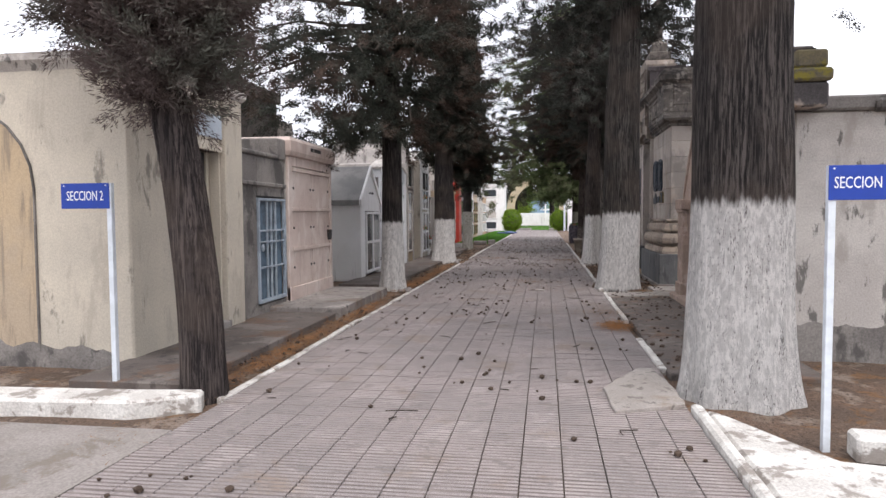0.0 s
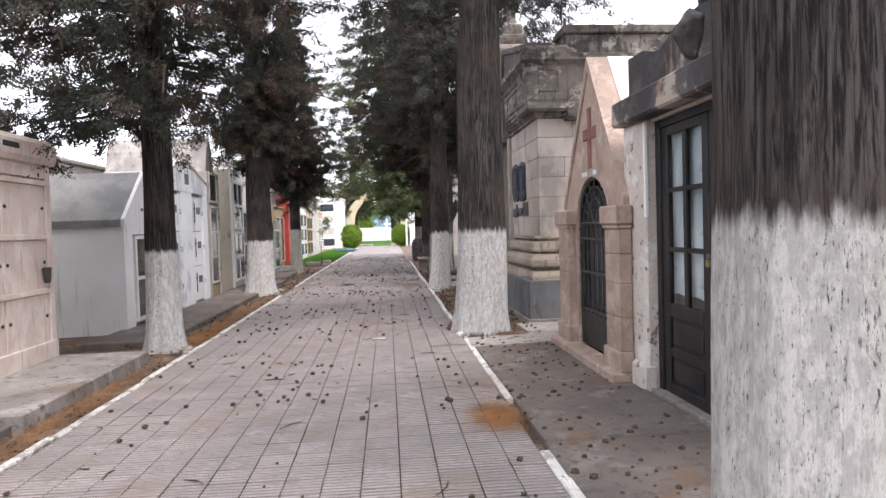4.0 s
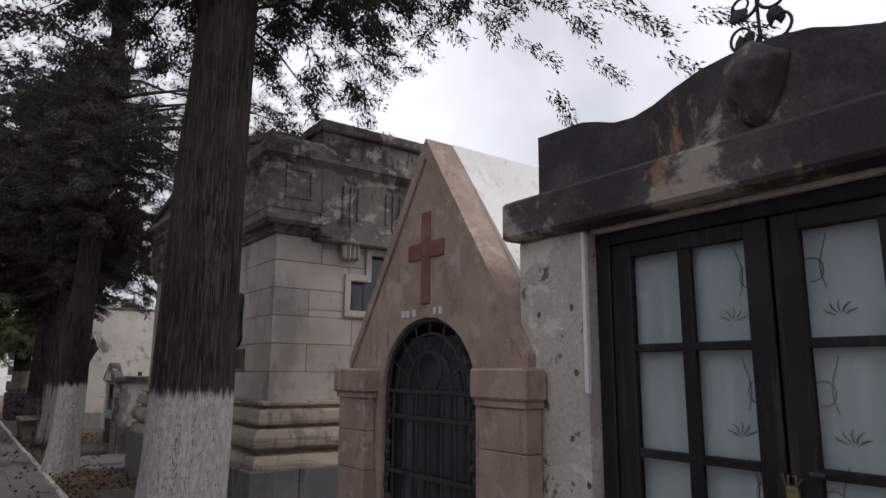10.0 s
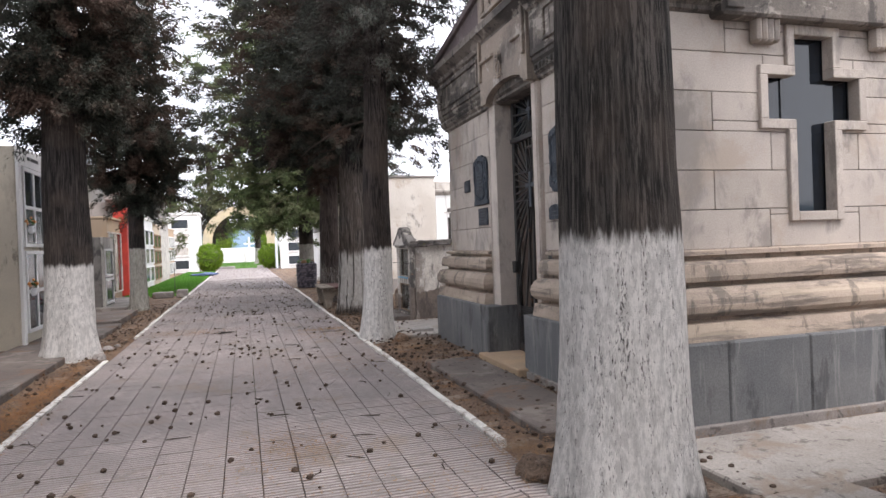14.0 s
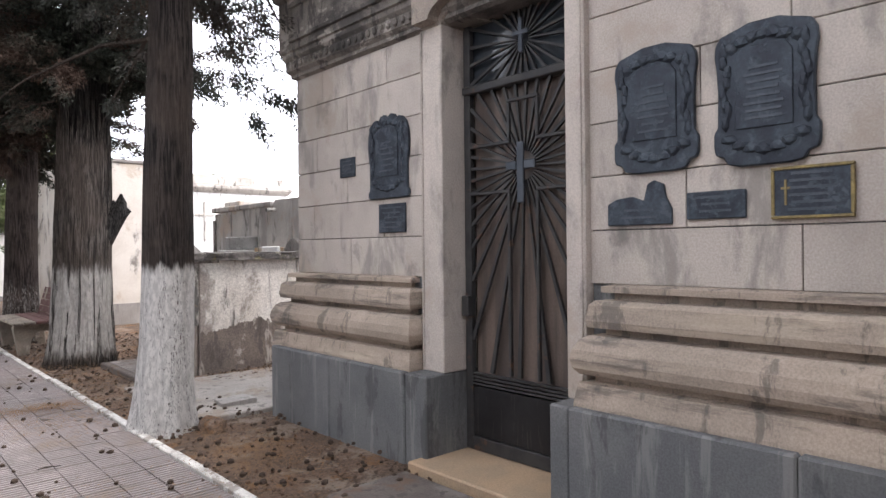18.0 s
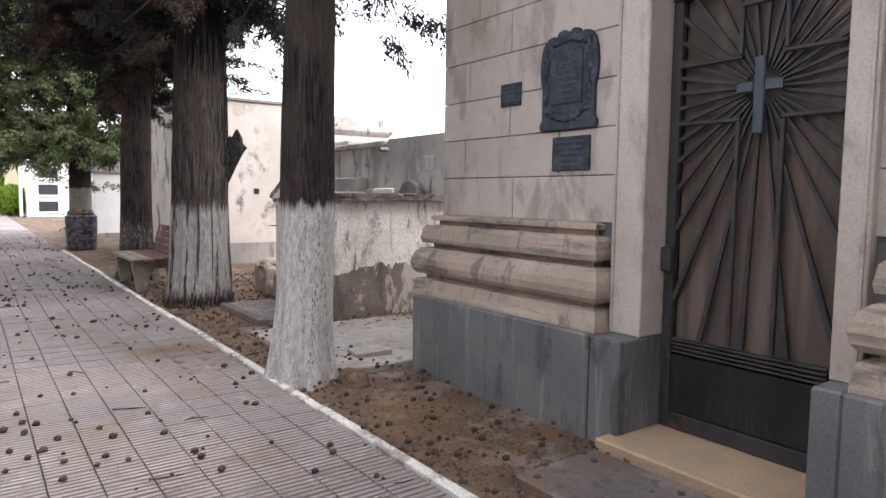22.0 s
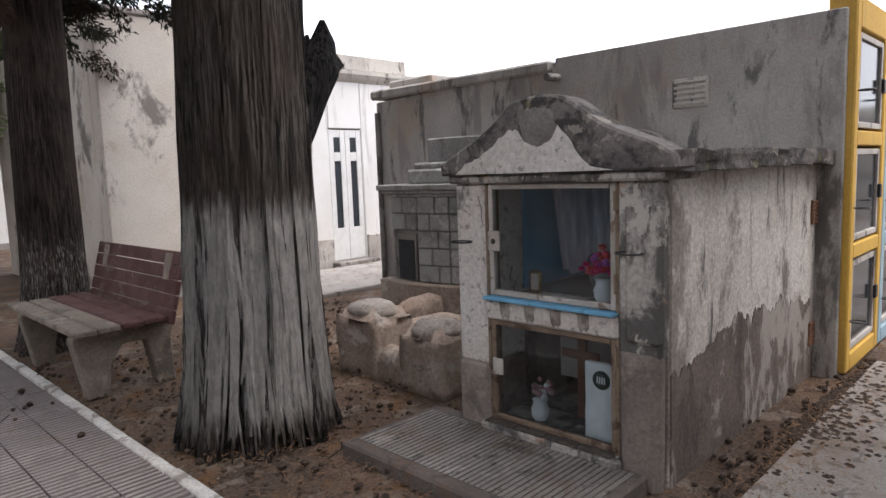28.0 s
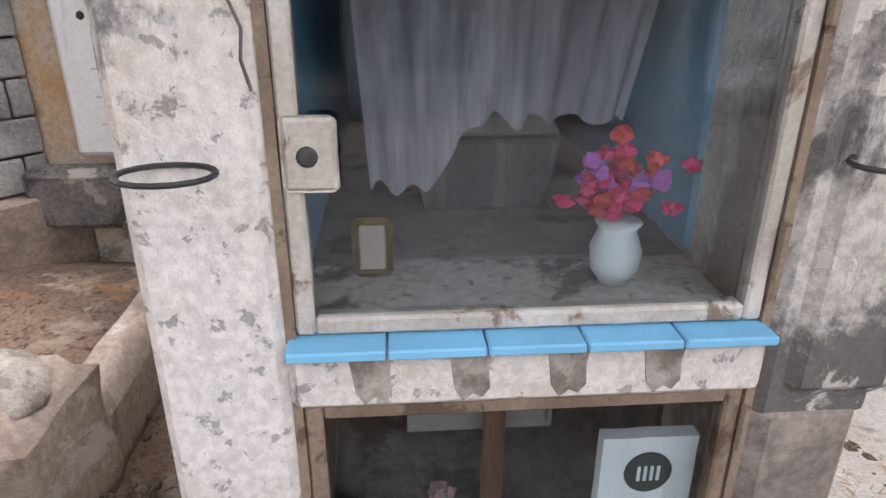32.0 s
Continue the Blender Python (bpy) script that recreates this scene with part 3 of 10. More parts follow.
kerb_block("kerb_corner_west", [(-7, 4.05), (-3.0, 4.28), (-2.56, 4.52), (-2.62, 4.68), (-3.1, 4.62), (-7, 4.40)], 0.10, "thick whitewashed concrete kerb at the corner")
kerb_block("kerb_corner_east", [(1.82, 4.12), (6.0, 3.9), (6.0, 4.12), (1.84, 4.32)], 0.11, "thick whitewashed concrete kerb end")
kerb_block("kerb_return_east", [(1.04, 3.2), (1.12, 3.2), (1.13, 4.9), (1.05, 4.95)], 0.055, "narrow whitewashed kerb edge")
kerb_block("apron_east", [(1.14, 2.6), (2.6, 2.6), (2.6, 3.75), (1.66, 3.95), (1.5, 4.25), (1.25, 4.75), (1.14, 4.88)], 0.03, "cracked concrete apron splashed with whitewash")

# avenue: bed, kerbs, ribbed pavers
TILE, RIBS = 0.2353, 5
pavement = thing("pavement", (0, 0, 0), "grey-pink ribbed concrete pavers strewn with small cones", "pavement", kind="structure")
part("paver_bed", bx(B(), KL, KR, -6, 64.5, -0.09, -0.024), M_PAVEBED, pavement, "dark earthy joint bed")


def rib_profile():
    """(y, z) of a ribbed paver's top, from its near to its far edge."""
    g, pts, p = 0.004, [], (TILE - 0.008) / RIBS
    for k in range(RIBS):
        y = g + k * p
        pts += [(y + 0.001, -0.010), (y + 0.010, -0.010), (y + 0.0145, 0.0), (y + p - 0.004, 0.0)]
    return pts


def paver_mesh():
    top = rib_profile()
    sect = [(0.004, -0.03)] + top + [(TILE - 0.004, -0.010), (TILE - 0.004, -0.03)]
    g = 0.0045
    vs = [(x, y, z) for x in (g, TILE - g) for y, z in sect]
    n = len(sect)
    fs = [(i, i + n, i + n + 1, i + 1) for i in range(n - 1)] + [tuple(range(n)), tuple(range(2 * n - 1, n - 1, -1))]
    return vs, fs


P_VS, P_FS = paver_mesh()
paver_data = bpy.data.meshes.new("paver")
paver_data.from_pydata(P_VS, [], P_FS)
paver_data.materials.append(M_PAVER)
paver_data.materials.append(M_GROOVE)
# slot 1: groove faces, with their shade put into the colour
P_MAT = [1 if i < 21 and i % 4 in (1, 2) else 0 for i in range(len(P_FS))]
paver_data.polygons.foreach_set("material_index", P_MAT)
rng = random.Random(4)
far_v, far_f = [], []
flat_from = (190 + 18 - 20) * 15 * len(P_FS)
pv = np.array(P_VS)
for row in range(-18, 274):
    for colm in range(15):
        x, y = KL + colm * TILE, row * TILE
        hump = 0.012 * noise.noise(Vector((x * 0.8, y * 0.8, 7))) - 0.002
        lift = hump + rng.uniform(-0.0015, 0.0015)
        tx, ty, rz = rng.uniform(-0.009, 0.009), rng.uniform(-0.007, 0.007), rng.uniform(-0.006, 0.006)
        if 50 <= row < 55 and colm >= 13:
            lift, ty, rz = lift + 0.022, ty + (0.09 if colm == 14 else -0.05), rz + 0.07
        if 86 <= row < 89 and colm >= 13:
            lift, ty, tx = lift - 0.018, ty - 0.08, tx + 0.05
        if 17 <= row < 37:
            ob = bpy.data.objects.new("paver", paver_data)
            scene.collection.objects.link(ob)
            ob.parent = pavement
            ob.matrix_basis = Matrix.LocRotScale((x, y, lift), Euler((tx, ty, rz)), None)
        elif row >= 190:
            k = len(far_v)
            far_v += [(x + a, y + b, lift - 0.002) for a, b in ((0.004, 0.004), (TILE - 0.004, 0.004), (TILE - 0.004, TILE - 0.004), (0.004, TILE - 0.004))]
            far_f.append((k, k + 1, k + 2, k + 3))
        else:
            k = len(far_v)
            loc = pv.copy()
            loc[:, 2] += lift + tx * (pv[:, 1] - TILE / 2) - ty * (pv[:, 0] - TILE / 2)
            loc[:, 0] += x - rz * (pv[:, 1] - TILE / 2)
            loc[:, 1] += y + rz * (pv[:, 0] - TILE / 2)
            far_v.extend(map(tuple, loc.tolist()))
            far_f.extend(tuple(k + i for i in f) for f in P_FS)
rest = raw("paver_field", far_v, far_f, M_PAVER, pavement)
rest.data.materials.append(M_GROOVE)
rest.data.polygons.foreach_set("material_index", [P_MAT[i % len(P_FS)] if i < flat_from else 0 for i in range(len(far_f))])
tagged(rest, "rows of ribbed concrete pavers", kind="stuff")

kerbs = thing("kerb_edging", (0, 0, 0), "narrow whitewashed concrete edging along the paving", "kerb", kind="structure")


def edging(x, y0, y1, w=0.07, top=0.012):
    y = y0
    while y < y1:
        n = min(y + rng.uniform(0.9, 1.1), y1)
        d = rng.uniform(-0.012, 0.012)
        part("kerb_piece", bx(B(), x - w / 2 + d, x + w / 2 + d, y + 0.004, n - 0.004, -0.07, top + rng.uniform(-0.006, 0.008), 0.008), M_KERB, kerbs)
        y = n


edging(KL - 0.04, 4.75, 19.4)
edging(KL - 0.04, 22.0, 63)
edging(KR + 0.04, 6.2, 7.75)
edging(KR + 0.04, 9.1, 12.6)
edging(KR + 0.04, 13.9, 33.8)

# strips and slabs along the avenue
slab("strip_west_1", -3.98, -2.93, 4.9, 8.86, 0.075, "brown-stained concrete footway strip in front of the tombs", M_CONCDARK)
slab("step_west_pink", -3.98, -2.86, 8.88, 11.62, 0.14, "raised concrete step in front of the pink niches")
slab("strip_west_2", -4.2, -3.12, 12.9, 24.3, 0.05, "brown-stained concrete strip in front of the white niches", M_CONCDARK)
slab("strip_west_3", -4.3, -3.2, 24.32, 27.0, 0.10, "dark concrete step in front of the block vault", M_CONCDARK)
slab("strip_west_4", -5.6, -3.7, 28.6, 33.0, 0.06, "pale concrete slab before the small niche")
slab("slab_east_1", 1.10, 2.42, 6.0, 7.9, 0.015, "worn concrete slab before the mausoleum", M_CONCDARK)
slab("slab_east_2", 1.12, 2.34, 7.92, 11.5, 0.02, "worn concrete slab before the mausoleum", M_CONCDARK)
slab("slab_east_3", 2.0, 5.0, 12.36, 13.35, 0.02, "pale broken concrete slab between the tombs", M_LANE)
slab("slab_east_4", 1.42, 2.06, 13.9, 17.2, 0.03, "earth-stained concrete strip along the mausoleum plinth", M_CONCDARK)
slab("slab_east_5", 1.55, 5.2, 19.6, 21.6, 0.015, "pale concrete passage between tombs", M_LANE)
slab("slab_niche", 1.78, 2.52, 21.95, 23.36, 0.055, "ribbed concrete slab before the double niche", M_CONCDARK)
slab("slab_cross_lane", 5.3, 30, 19.2, 21.5, 0.0, "light grey concrete lane between niche rows", M_ROAD, 0.0)
slab("grave_slab_white", 4.4, 7.6, 27.2, 29.0, 0.03, "pale concrete before the white mausoleum", M_PALECONC)
def broken_slab(name, pts, top, lift, label, material=M_CONC):
    """A flat piece of broken concrete with an uneven outline, raised towards its east end."""
    ring_pts = []
    for (xa, ya), (xb, yb) in zip(pts, pts[1:] + pts[:1]):
        for k in range(5):
            x, y = xa + (xb - xa) * k / 5, ya + (yb - ya) * k / 5
            w = 0.02 * (k > 0)
            ring_pts.append((x + w * noise.noise(Vector((x * 9, y * 9, 1))), y + w * noise.noise(Vector((x * 9, y * 9, 6)))))
    bm = prism(B(), ring_pts, "z", -0.06, top, 0.006)
    x0 = min(p[0] for p in pts)
    for v in bm.verts:
        v.co.z += lift * (v.co.x - x0)
    single(name, bm, material, (pts[0][0], pts[0][1], -0.06), label, "pavement", kind="structure", smooth=False)


broken_slab("slab_broken_1", [(1.07, 11.57), (2.0, 11.60), (2.6, 11.75), (2.5, 12.34), (2.06, 12.33), (1.10, 12.24)], 0.02, 0.02, "pale broken concrete slab at the foot of a cypress", M_LANE)
broken_slab("slab_broken_2", [(0.50, 4.78), (1.02, 4.98), (1.03, 5.42), (0.96, 6.12), (0.82, 6.1), (0.47, 5.44)], 0.022, 0.025, "broken grey concrete patch over the pavers", M_LANE)
broken_slab("slab_broken_3", [(1.95, 19.9), (2.3, 19.86), (2.28, 20.12), (1.98, 20.16)], 0.05, 0.05, "short broken slab end in the earth", M_GREY2)
niche_ribs = thing("slab_ribs", (1.9, 22.6, 0.055), "shallow ribs cast in the niche slab", "pavement", kind="structure")
for k in range(40):
    y = 22.0 + k * 0.033
    part("rib", bx(B(), 1.86, 2.42, y, y + 0.023, 0.05, 0.0605), M_CONC, niche_ribs)
# ---- trees ----


def bowed(z, bow):
    """Sideways sweep of a stem at a height: it curves up to 2.5 m and leans on from there."""
    return bow * (z * z if z < 2.5 else 6.25 + 5.0 * (z - 2.5))


def trunk(bm, base, top, r0, r1, flare=0.35, rough=0.06, seg=40, rows=46, seed=0, fins=7, fine=0.6, bow=0.0):
    """A tapered trunk with root flare and upright bark ridges."""
    b, t = Vector(base), Vector(top)
    loops = []
    for j in range(rows + 1):
        s = (j / rows) ** 1.6
        c = b.lerp(t, s) + Vector((0.05 * noise.noise(Vector((s * 5, seed, 0))), 0.05 * noise.noise(Vector((s * 5, seed, 9))), 0)) * min(1, s * 6)
        z = c.z - b.z
        c.x += bowed(z, bow)
        r = r0 + (r1 - r0) * s
        lp = []
        for k in range(seg):
            a = k * math.tau / seg
            foot = flare * r0 * math.exp(-z / 0.28) * (0.65 + 0.5 * math.sin(fins * a + seed + 1.3 * noise.noise(Vector((math.cos(a) * 2, math.sin(a) * 2, seed)))))
            ridge = rough * r * (noise.noise(Vector((math.cos(a) * 6, math.sin(a) * 6, z * 0.7 + seed))) + fine * noise.noise(Vector((math.cos(a) * 15, math.sin(a) * 15, z * 0.9 + seed))))
            rr = r + foot + ridge
            lp.append(bm.verts.new((c.x + rr * math.cos(a), c.y + rr * math.sin(a), c.z)))
        loops.append(lp)
    for a, c in zip(loops, loops[1:]):
        for i in range(seg):
            bm.faces.new((a[i], a[(i + 1) % seg], c[(i + 1) % seg], c[i]))
    bm.faces.new(loops[-1])
    return bm


def sprays(spots, rnd, per, size, width, droop, slim=4.6):
    """Tufts of narrow leaf blades round the spots (each with its own outward lean), as arrays for one mesh."""
    sp = np.array(spots)
    if sp.shape[1] == 3:
        sp = np.hstack([sp, np.zeros_like(sp)])
    c = np.repeat(sp[:, :3], per, axis=0)
    lean = np.repeat(sp[:, 3:6], per, axis=0)
    n = len(c)
    off = rnd.normal(0, 1, (n, 3))
    off /= np.linalg.norm(off, axis=1)[:, None] + 1e-9
    along = rnd.uniform(-0.4, 1.2, n)[:, None]
    c = c + off * (rnd.random(n)[:, None] ** 0.7) * size * np.array([0.55, 0.55, 0.45]) + lean * along * size * 1.3
    c[:, 2] -= droop * size * along[:, 0] ** 2 * 0.5
    d = off * 0.5 + lean * 0.9 + rnd.normal(0, 0.45, (n, 3))
    d[:, 2] -= droop
    d /= np.linalg.norm(d, axis=1)[:, None]
    s = np.cross(d, rnd.normal(0, 1, (n, 3)))
    s /= np.linalg.norm(s, axis=1)[:, None] + 1e-9
    ln = (0.6 + 0.8 * rnd.random(n))[:, None] * width * slim
    w = (0.6 + 0.7 * rnd.random(n))[:, None] * width * 0.6
    v = np.stack([c - s * w, c + d * ln * 0.35 + s * w, c + d * ln], 1).reshape(-1, 3)
    return v


def quads(name, v, material, parent):
    """One mesh of loose three-cornered blades from an array of corners."""
    me = bpy.data.meshes.new(name)
    n = len(v)
    me.vertices.add(n)
    me.vertices.foreach_set("co", v.astype(np.float32).ravel())
    me.loops.add(n)
    me.loops.foreach_set("vertex_index", np.arange(n, dtype=np.int32))
    me.polygons.add(n // 3)
    me.polygons.foreach_set("loop_start", np.arange(0, n, 3, dtype=np.int32))
    me.update(calc_edges=True)
    me.materials.append(material)
    ob = new(name, me)
    ob.parent = parent
    return tagged(ob, kind="stuff")


def tree(loc, r, lean, height, bark, leaf, crown, seed, label, clumps=22, per=170, tuft=0.20, blade=0.0185, droop=0.45, flare=0.35, rough=0.06, limbs=None, fins=7, core=(3.2, 0.5, 90), many=1.7, slim=3.0, reach_in=False, seg=40, fine=0.6, tip=0.45, bow=0.0, group="cypresses along the avenue"):
    """crown: rows of (height, count, reach low, reach high, rise). limbs: further ones as (height, bearing, reach, rise). core: foliage close to the stem as (from height, spread, tufts)."""
    rnd = np.random.default_rng(seed)
    t = thing("tree", (loc[0], loc[1], 0), label, "tree", group)
    top = Vector((loc[0] + lean[0] * height, loc[1] + lean[1] * height, height))
    base = Vector((loc[0], loc[1], -0.06))
    part("trunk", trunk(B(), base, top, r, r * tip, flare, rough, seg, seed=seed, fins=fins, fine=fine, bow=bow), bark, t, smooth=True)
    todo = []
    for i, (z, count, lo, hi, rise) in enumerate(crown):
        below = 0.5 * (z - crown[i - 1][0]) if i else 0.25
        above = 0.5 * (crown[i + 1][0] - z) if i + 1 < len(crown) else 0.5
        start = rnd.random() * math.tau
        num = int(count * many)
        for k in range(num):
            todo.append((z + rnd.uniform(-below, above) * 1.15, start + k * math.tau * 0.618 + rnd.uniform(-0.4, 0.4), rnd.uniform(lo, hi), rise + rnd.uniform(-0.25, 0.25)))
    todo += list(limbs or ())
    spots = []
    for z, bearing, reach, rise in todo:
        s = max(0.0, min(1.0, (z + 0.06) / (height + 0.06)))
        p0 = base.lerp(top, s) + Vector((bowed(z, bow), 0, 0))
        out = Vector((math.cos(bearing), math.sin(bearing), 0))
        pts = []
        for k in range(6):
            u = k / 5
            wob = Vector((rnd.normal(0, 0.05), rnd.normal(0, 0.05), rnd.normal(0, 0.03))) * (k > 0) * reach * 0.5
            pts.append(p0 + out * reach * u + Vector((0, 0, reach * (rise * u - 0.35 * u * u))) + wob)
        rad = [max(0.005, 0.028 * (1 - 0.8 * k / 5) * (0.4 + reach / 3)) for k in range(6)]
        part("limb", tube(B(), pts, rad, 5), M_BRANCH, t)
        for k in range(int(clumps * (0.35 + 0.5 * reach))):
            u = (1 - rnd.random() ** 1.5 * 0.8) * 5
            i = min(4, int(u))
            p = pts[i].lerp(pts[i + 1], u - i)
            sp = 0.08 + 0.15 * reach * (0.3 + 0.7 * u / 5)
            dx, dy, dz = rnd.normal(0, 1), rnd.normal(0, 1), rnd.normal(-0.15, 0.75)
            q = (p.x + dx * sp, p.y + dy * sp, p.z + dz * sp)
            if not reach_in and -2.3 < q[0] < 1.1 and q[2] < 3.7 or 1.5 < q[0] < 2.5 and 13.7 < q[1] < 19.2 and q[2] < 5.4:
                continue
            if 1.4 < q[0] < 3.4 and 6.6 < q[1] < 9.4 and q[2] < 6.2 or 0.5 < q[0] < 2.1 and 9.5 < q[1] < 12.35 and q[2] < 6.6:
                continue
            spots.append((*q, out.x * 0.5 + dx * 0.5, out.y * 0.5 + dy * 0.5, 0.1 + dz * 0.4))
    for k in range(core[2]):
        z = core[0] + (height + 0.2 - core[0]) * rnd.random() ** 1.1
        p = base.lerp(top, min(1.0, z / height)) + Vector((bowed(z, bow), 0, 0))
        a, q = rnd.random() * math.tau, core[1] * math.sqrt(rnd.random()) * (1.15 - 0.8 * z / height)
        spots.append((p.x + q * math.cos(a), p.y + q * math.sin(a), z, 0.5 * math.cos(a), 0.5 * math.sin(a), 0.3))
    v = sprays(spots, rnd, per, tuft, blade, droop, slim)
    v -= np.array([loc[0], loc[1], 0])
    quads("crown", v, leaf, t)
    return t


OLD = "old cypress with furrowed grey bark, trunk whitewashed at the foot"
tree((1.535, 5.50), 0.40, (0.0, 0.0), 10.5, M_BARK1, M_FOL_GREY, [(4.4, 6, 1.2, 2.4, 0.25), (5.4, 7, 1.2, 2.6, 0.3), (6.8, 7, 1.2, 2.2, 0.3), (8.2, 6, 0.8, 1.6, 0.35), (9.6, 5, 0.4, 1.0, 0.4)], 11, OLD, flare=0.22, tip=0.6, many=1.0, core=(4.4, 0.8, 120), limbs=[(4.6, 0.15, 2.9, 0.15), (4.7, -0.1, 2.8, 0.15), (4.9, 0.05, 3.0, 0.2), (5.2, 0.22, 3.0, 0.15)])
tree((1.375, 12.77), 0.37, (0.02, 0.01), 10.5, M_BARK2, M_FOL_GREY, [(5.2, 3, 1.2, 2.0, 0.3), (5.8, 6, 1.6, 2.8, 0.25), (6.4, 8, 1.4, 2.8, 0.3), (7.8, 6, 1.0, 2.0, 0.35), (9.4, 5, 0.5, 1.2, 0.4)], 12, OLD, flare=0.27, tip=0.48, core=(5.6, 0.9, 130), limbs=[(6.0, 0.0, 1.6, 0.15), (6.2, 0.35, 1.6, 0.15), (6.4, -0.25, 1.8, 0.2), (5.3, -1.2, 3.0, 0.25), (5.6, -0.6, 3.2, 0.3), (5.8, -0.8, 3.4, 0.25), (6.3, -0.5, 3.0, 0.3)])
tree((1.33, 19.7), 0.235, (0.02, -0.01), 9.5, M_BARK3, M_FOL_GREY, [(4.2, 6, 0.6, 1.2, 0.35), (4.8, 7, 0.9, 1.9, 0.35), (5.7, 7, 1.2, 2.4, 0.35), (7.2, 6, 0.8, 1.6, 0.35), (8.6, 5, 0.4, 1.0, 0.4)], 13, "slender dark cypress, trunk whitewashed at the foot", flare=0.4, droop=0.8, core=(4.2, 0.7, 120), clumps=13, per=130, limbs=[(3.5, 2.4, 1.6, 0.0), (3.6, 1.6, 1.8, 0.0), (4.4, 0.3, 1.1, -0.9), (4.6, 0.55, 1.3, -0.75), (4.8, 0.05, 1.4, -0.6), (5.0, 0.8, 1.6, -0.5), (5.8, -0.9, 3.2, 0.25), (6.2, -0.7, 3.4, 0.3), (6.0, -1.15, 3.2, 0.25), (6.6, -0.5, 3.2, 0.3), (6.6, 0.8, 2.4, 0.3), (7.0, 0.3, 2.8, 0.3), (6.2, -0.1, 2.6, 0.3), (5.4, 0.25, 2.8, 0.35), (5.6, -0.15, 3.2, 0.3), (6.0, 0.1, 3.4, 0.35), (5.8, 0.5, 3.0, 0.3)])
tree((1.55, 27.45), 0.285, (0.02, 0.0), 10.0, M_BARK5, M_FOL_DARK, [(3.6, 6, 0.6, 1.4, 0.1), (4.4, 7, 0.8, 1.8, 0.2), (5.4, 7, 1.0, 2.0, 0.3), (7.0, 6, 0.8, 1.6, 0.35), (8.8, 5, 0.4, 1.0, 0.4)], 15, "brown-barked cypress with a trace of whitewash", flare=0.3, blade=0.024, core=(3.5, 1.1, 260), limbs=[(4.2 + 0.33 * k, 3.1 + 0.5 * math.sin(2.1 * k), 2.0 + 0.5 * math.cos(1.3 * k), 0.25) for k in range(6)])
tree((1.65, 35.1), 0.29, (0.0, 0.0), 13.0, M_BARKL4, M_FOL_GREEN, [(3.0, 6, 1.4, 2.4, 0.2), (3.8, 8, 1.8, 3.2, 0.2), (5.0, 8, 1.8, 3.4, 0.25), (6.4, 8, 1.8, 3.2, 0.3), (8.0, 8, 1.6, 3.0, 0.35), (9.8, 7, 1.4, 2.6, 0.4), (11.6, 6, 0.8, 1.8, 0.4)], 16, "broad green cypress with low spreading branches", clumps=10, tuft=0.30, blade=0.044, per=95, flare=0.3, core=(2.3, 1.6, 300), reach_in=True, limbs=[(3.4 + 0.42 * k, 3.14 + 0.75 * math.sin(2.4 * k), 3.7 + 1.0 * math.cos(1.7 * k), 0.2) for k in range(17)] + [(2.7 + 0.10 * k, 2.9 + 0.17 * k, 1.0 + 0.15 * k, 0.05) for k in range(6)])
tree((-2.72, 4.86), 0.172, (0.0, 0.0), 6.6, M_BARKL1, M_FOL_BROWN, [(2.45, 5, 0.25, 0.45, 0.9), (2.9, 9, 0.4, 0.7, 0.9), (3.4, 9, 0.5, 0.85, 0.9), (4.2, 7, 0.5, 0.8, 0.8), (5.6, 4, 0.3, 0.6, 0.5)], 21, "young leaning cypress with bare trunk and dry brown foliage", clumps=26, per=190, tuft=0.16, blade=0.009, slim=6.5, droop=0.0, reach_in=True, tip=0.75, flare=0.18, core=(2.5, 0.78, 760), bow=-0.043)
tree((-2.96, 12.55), 0.22, (-0.005, 0.0), 9.5, M_BARKL2, M_FOL_DARK, [(3.5, 6, 0.8, 1.8, 0.1), (4.2, 8, 1.0, 2.2, 0.2), (5.2, 8, 1.0, 2.2, 0.3), (6.8, 7, 0.8, 1.6, 0.35), (8.6, 5, 0.4, 1.0, 0.4)], 22, "dark cypress with drooping branches, trunk whitewashed at the foot", limbs=[(3.1, 3.3, 2.2, 0.2), (3.0, 3.9, 1.9, 0.1), (3.2, 4.5, 1.7, 0.15), (3.6, -1.2, 2.6, 0.1), (3.9, -1.9, 2.8, 0.15), (4.3, -1.5, 3.0, 0.2), (4.6, -0.9, 2.6, 0.2), (4.0, -2.4, 2.8, 0.15), (4.5, -2.1, 3.0, 0.2), (4.5, 3.3, 3.6, 0.12), (4.8, 3.6, 4.2, 0.12), (5.1, 3.0, 4.4, 0.12), (5.4, 3.9, 4.0, 0.1), (4.9, 4.2, 3.4, 0.12)], flare=0.4, core=(3.3, 0.7, 120), clumps=17)
tree((-3.12, 20.15), 0.335, (0.005, 0.0), 10.5, M_BARKL2, M_FOL_DARK, [(3.7, 6, 0.4, 0.9, 0.0), (4.3, 8, 0.5, 1.2, 0.1), (5.0, 9, 0.6, 1.4, 0.2), (6.2, 8, 0.6, 1.5, 0.3), (7.8, 6, 0.6, 1.4, 0.35), (9.4, 5, 0.4, 0.9, 0.4)], 23, "thick dark cypress with whitewashed foot", flare=0.35, blade=0.020, core=(3.8, 0.8, 220))
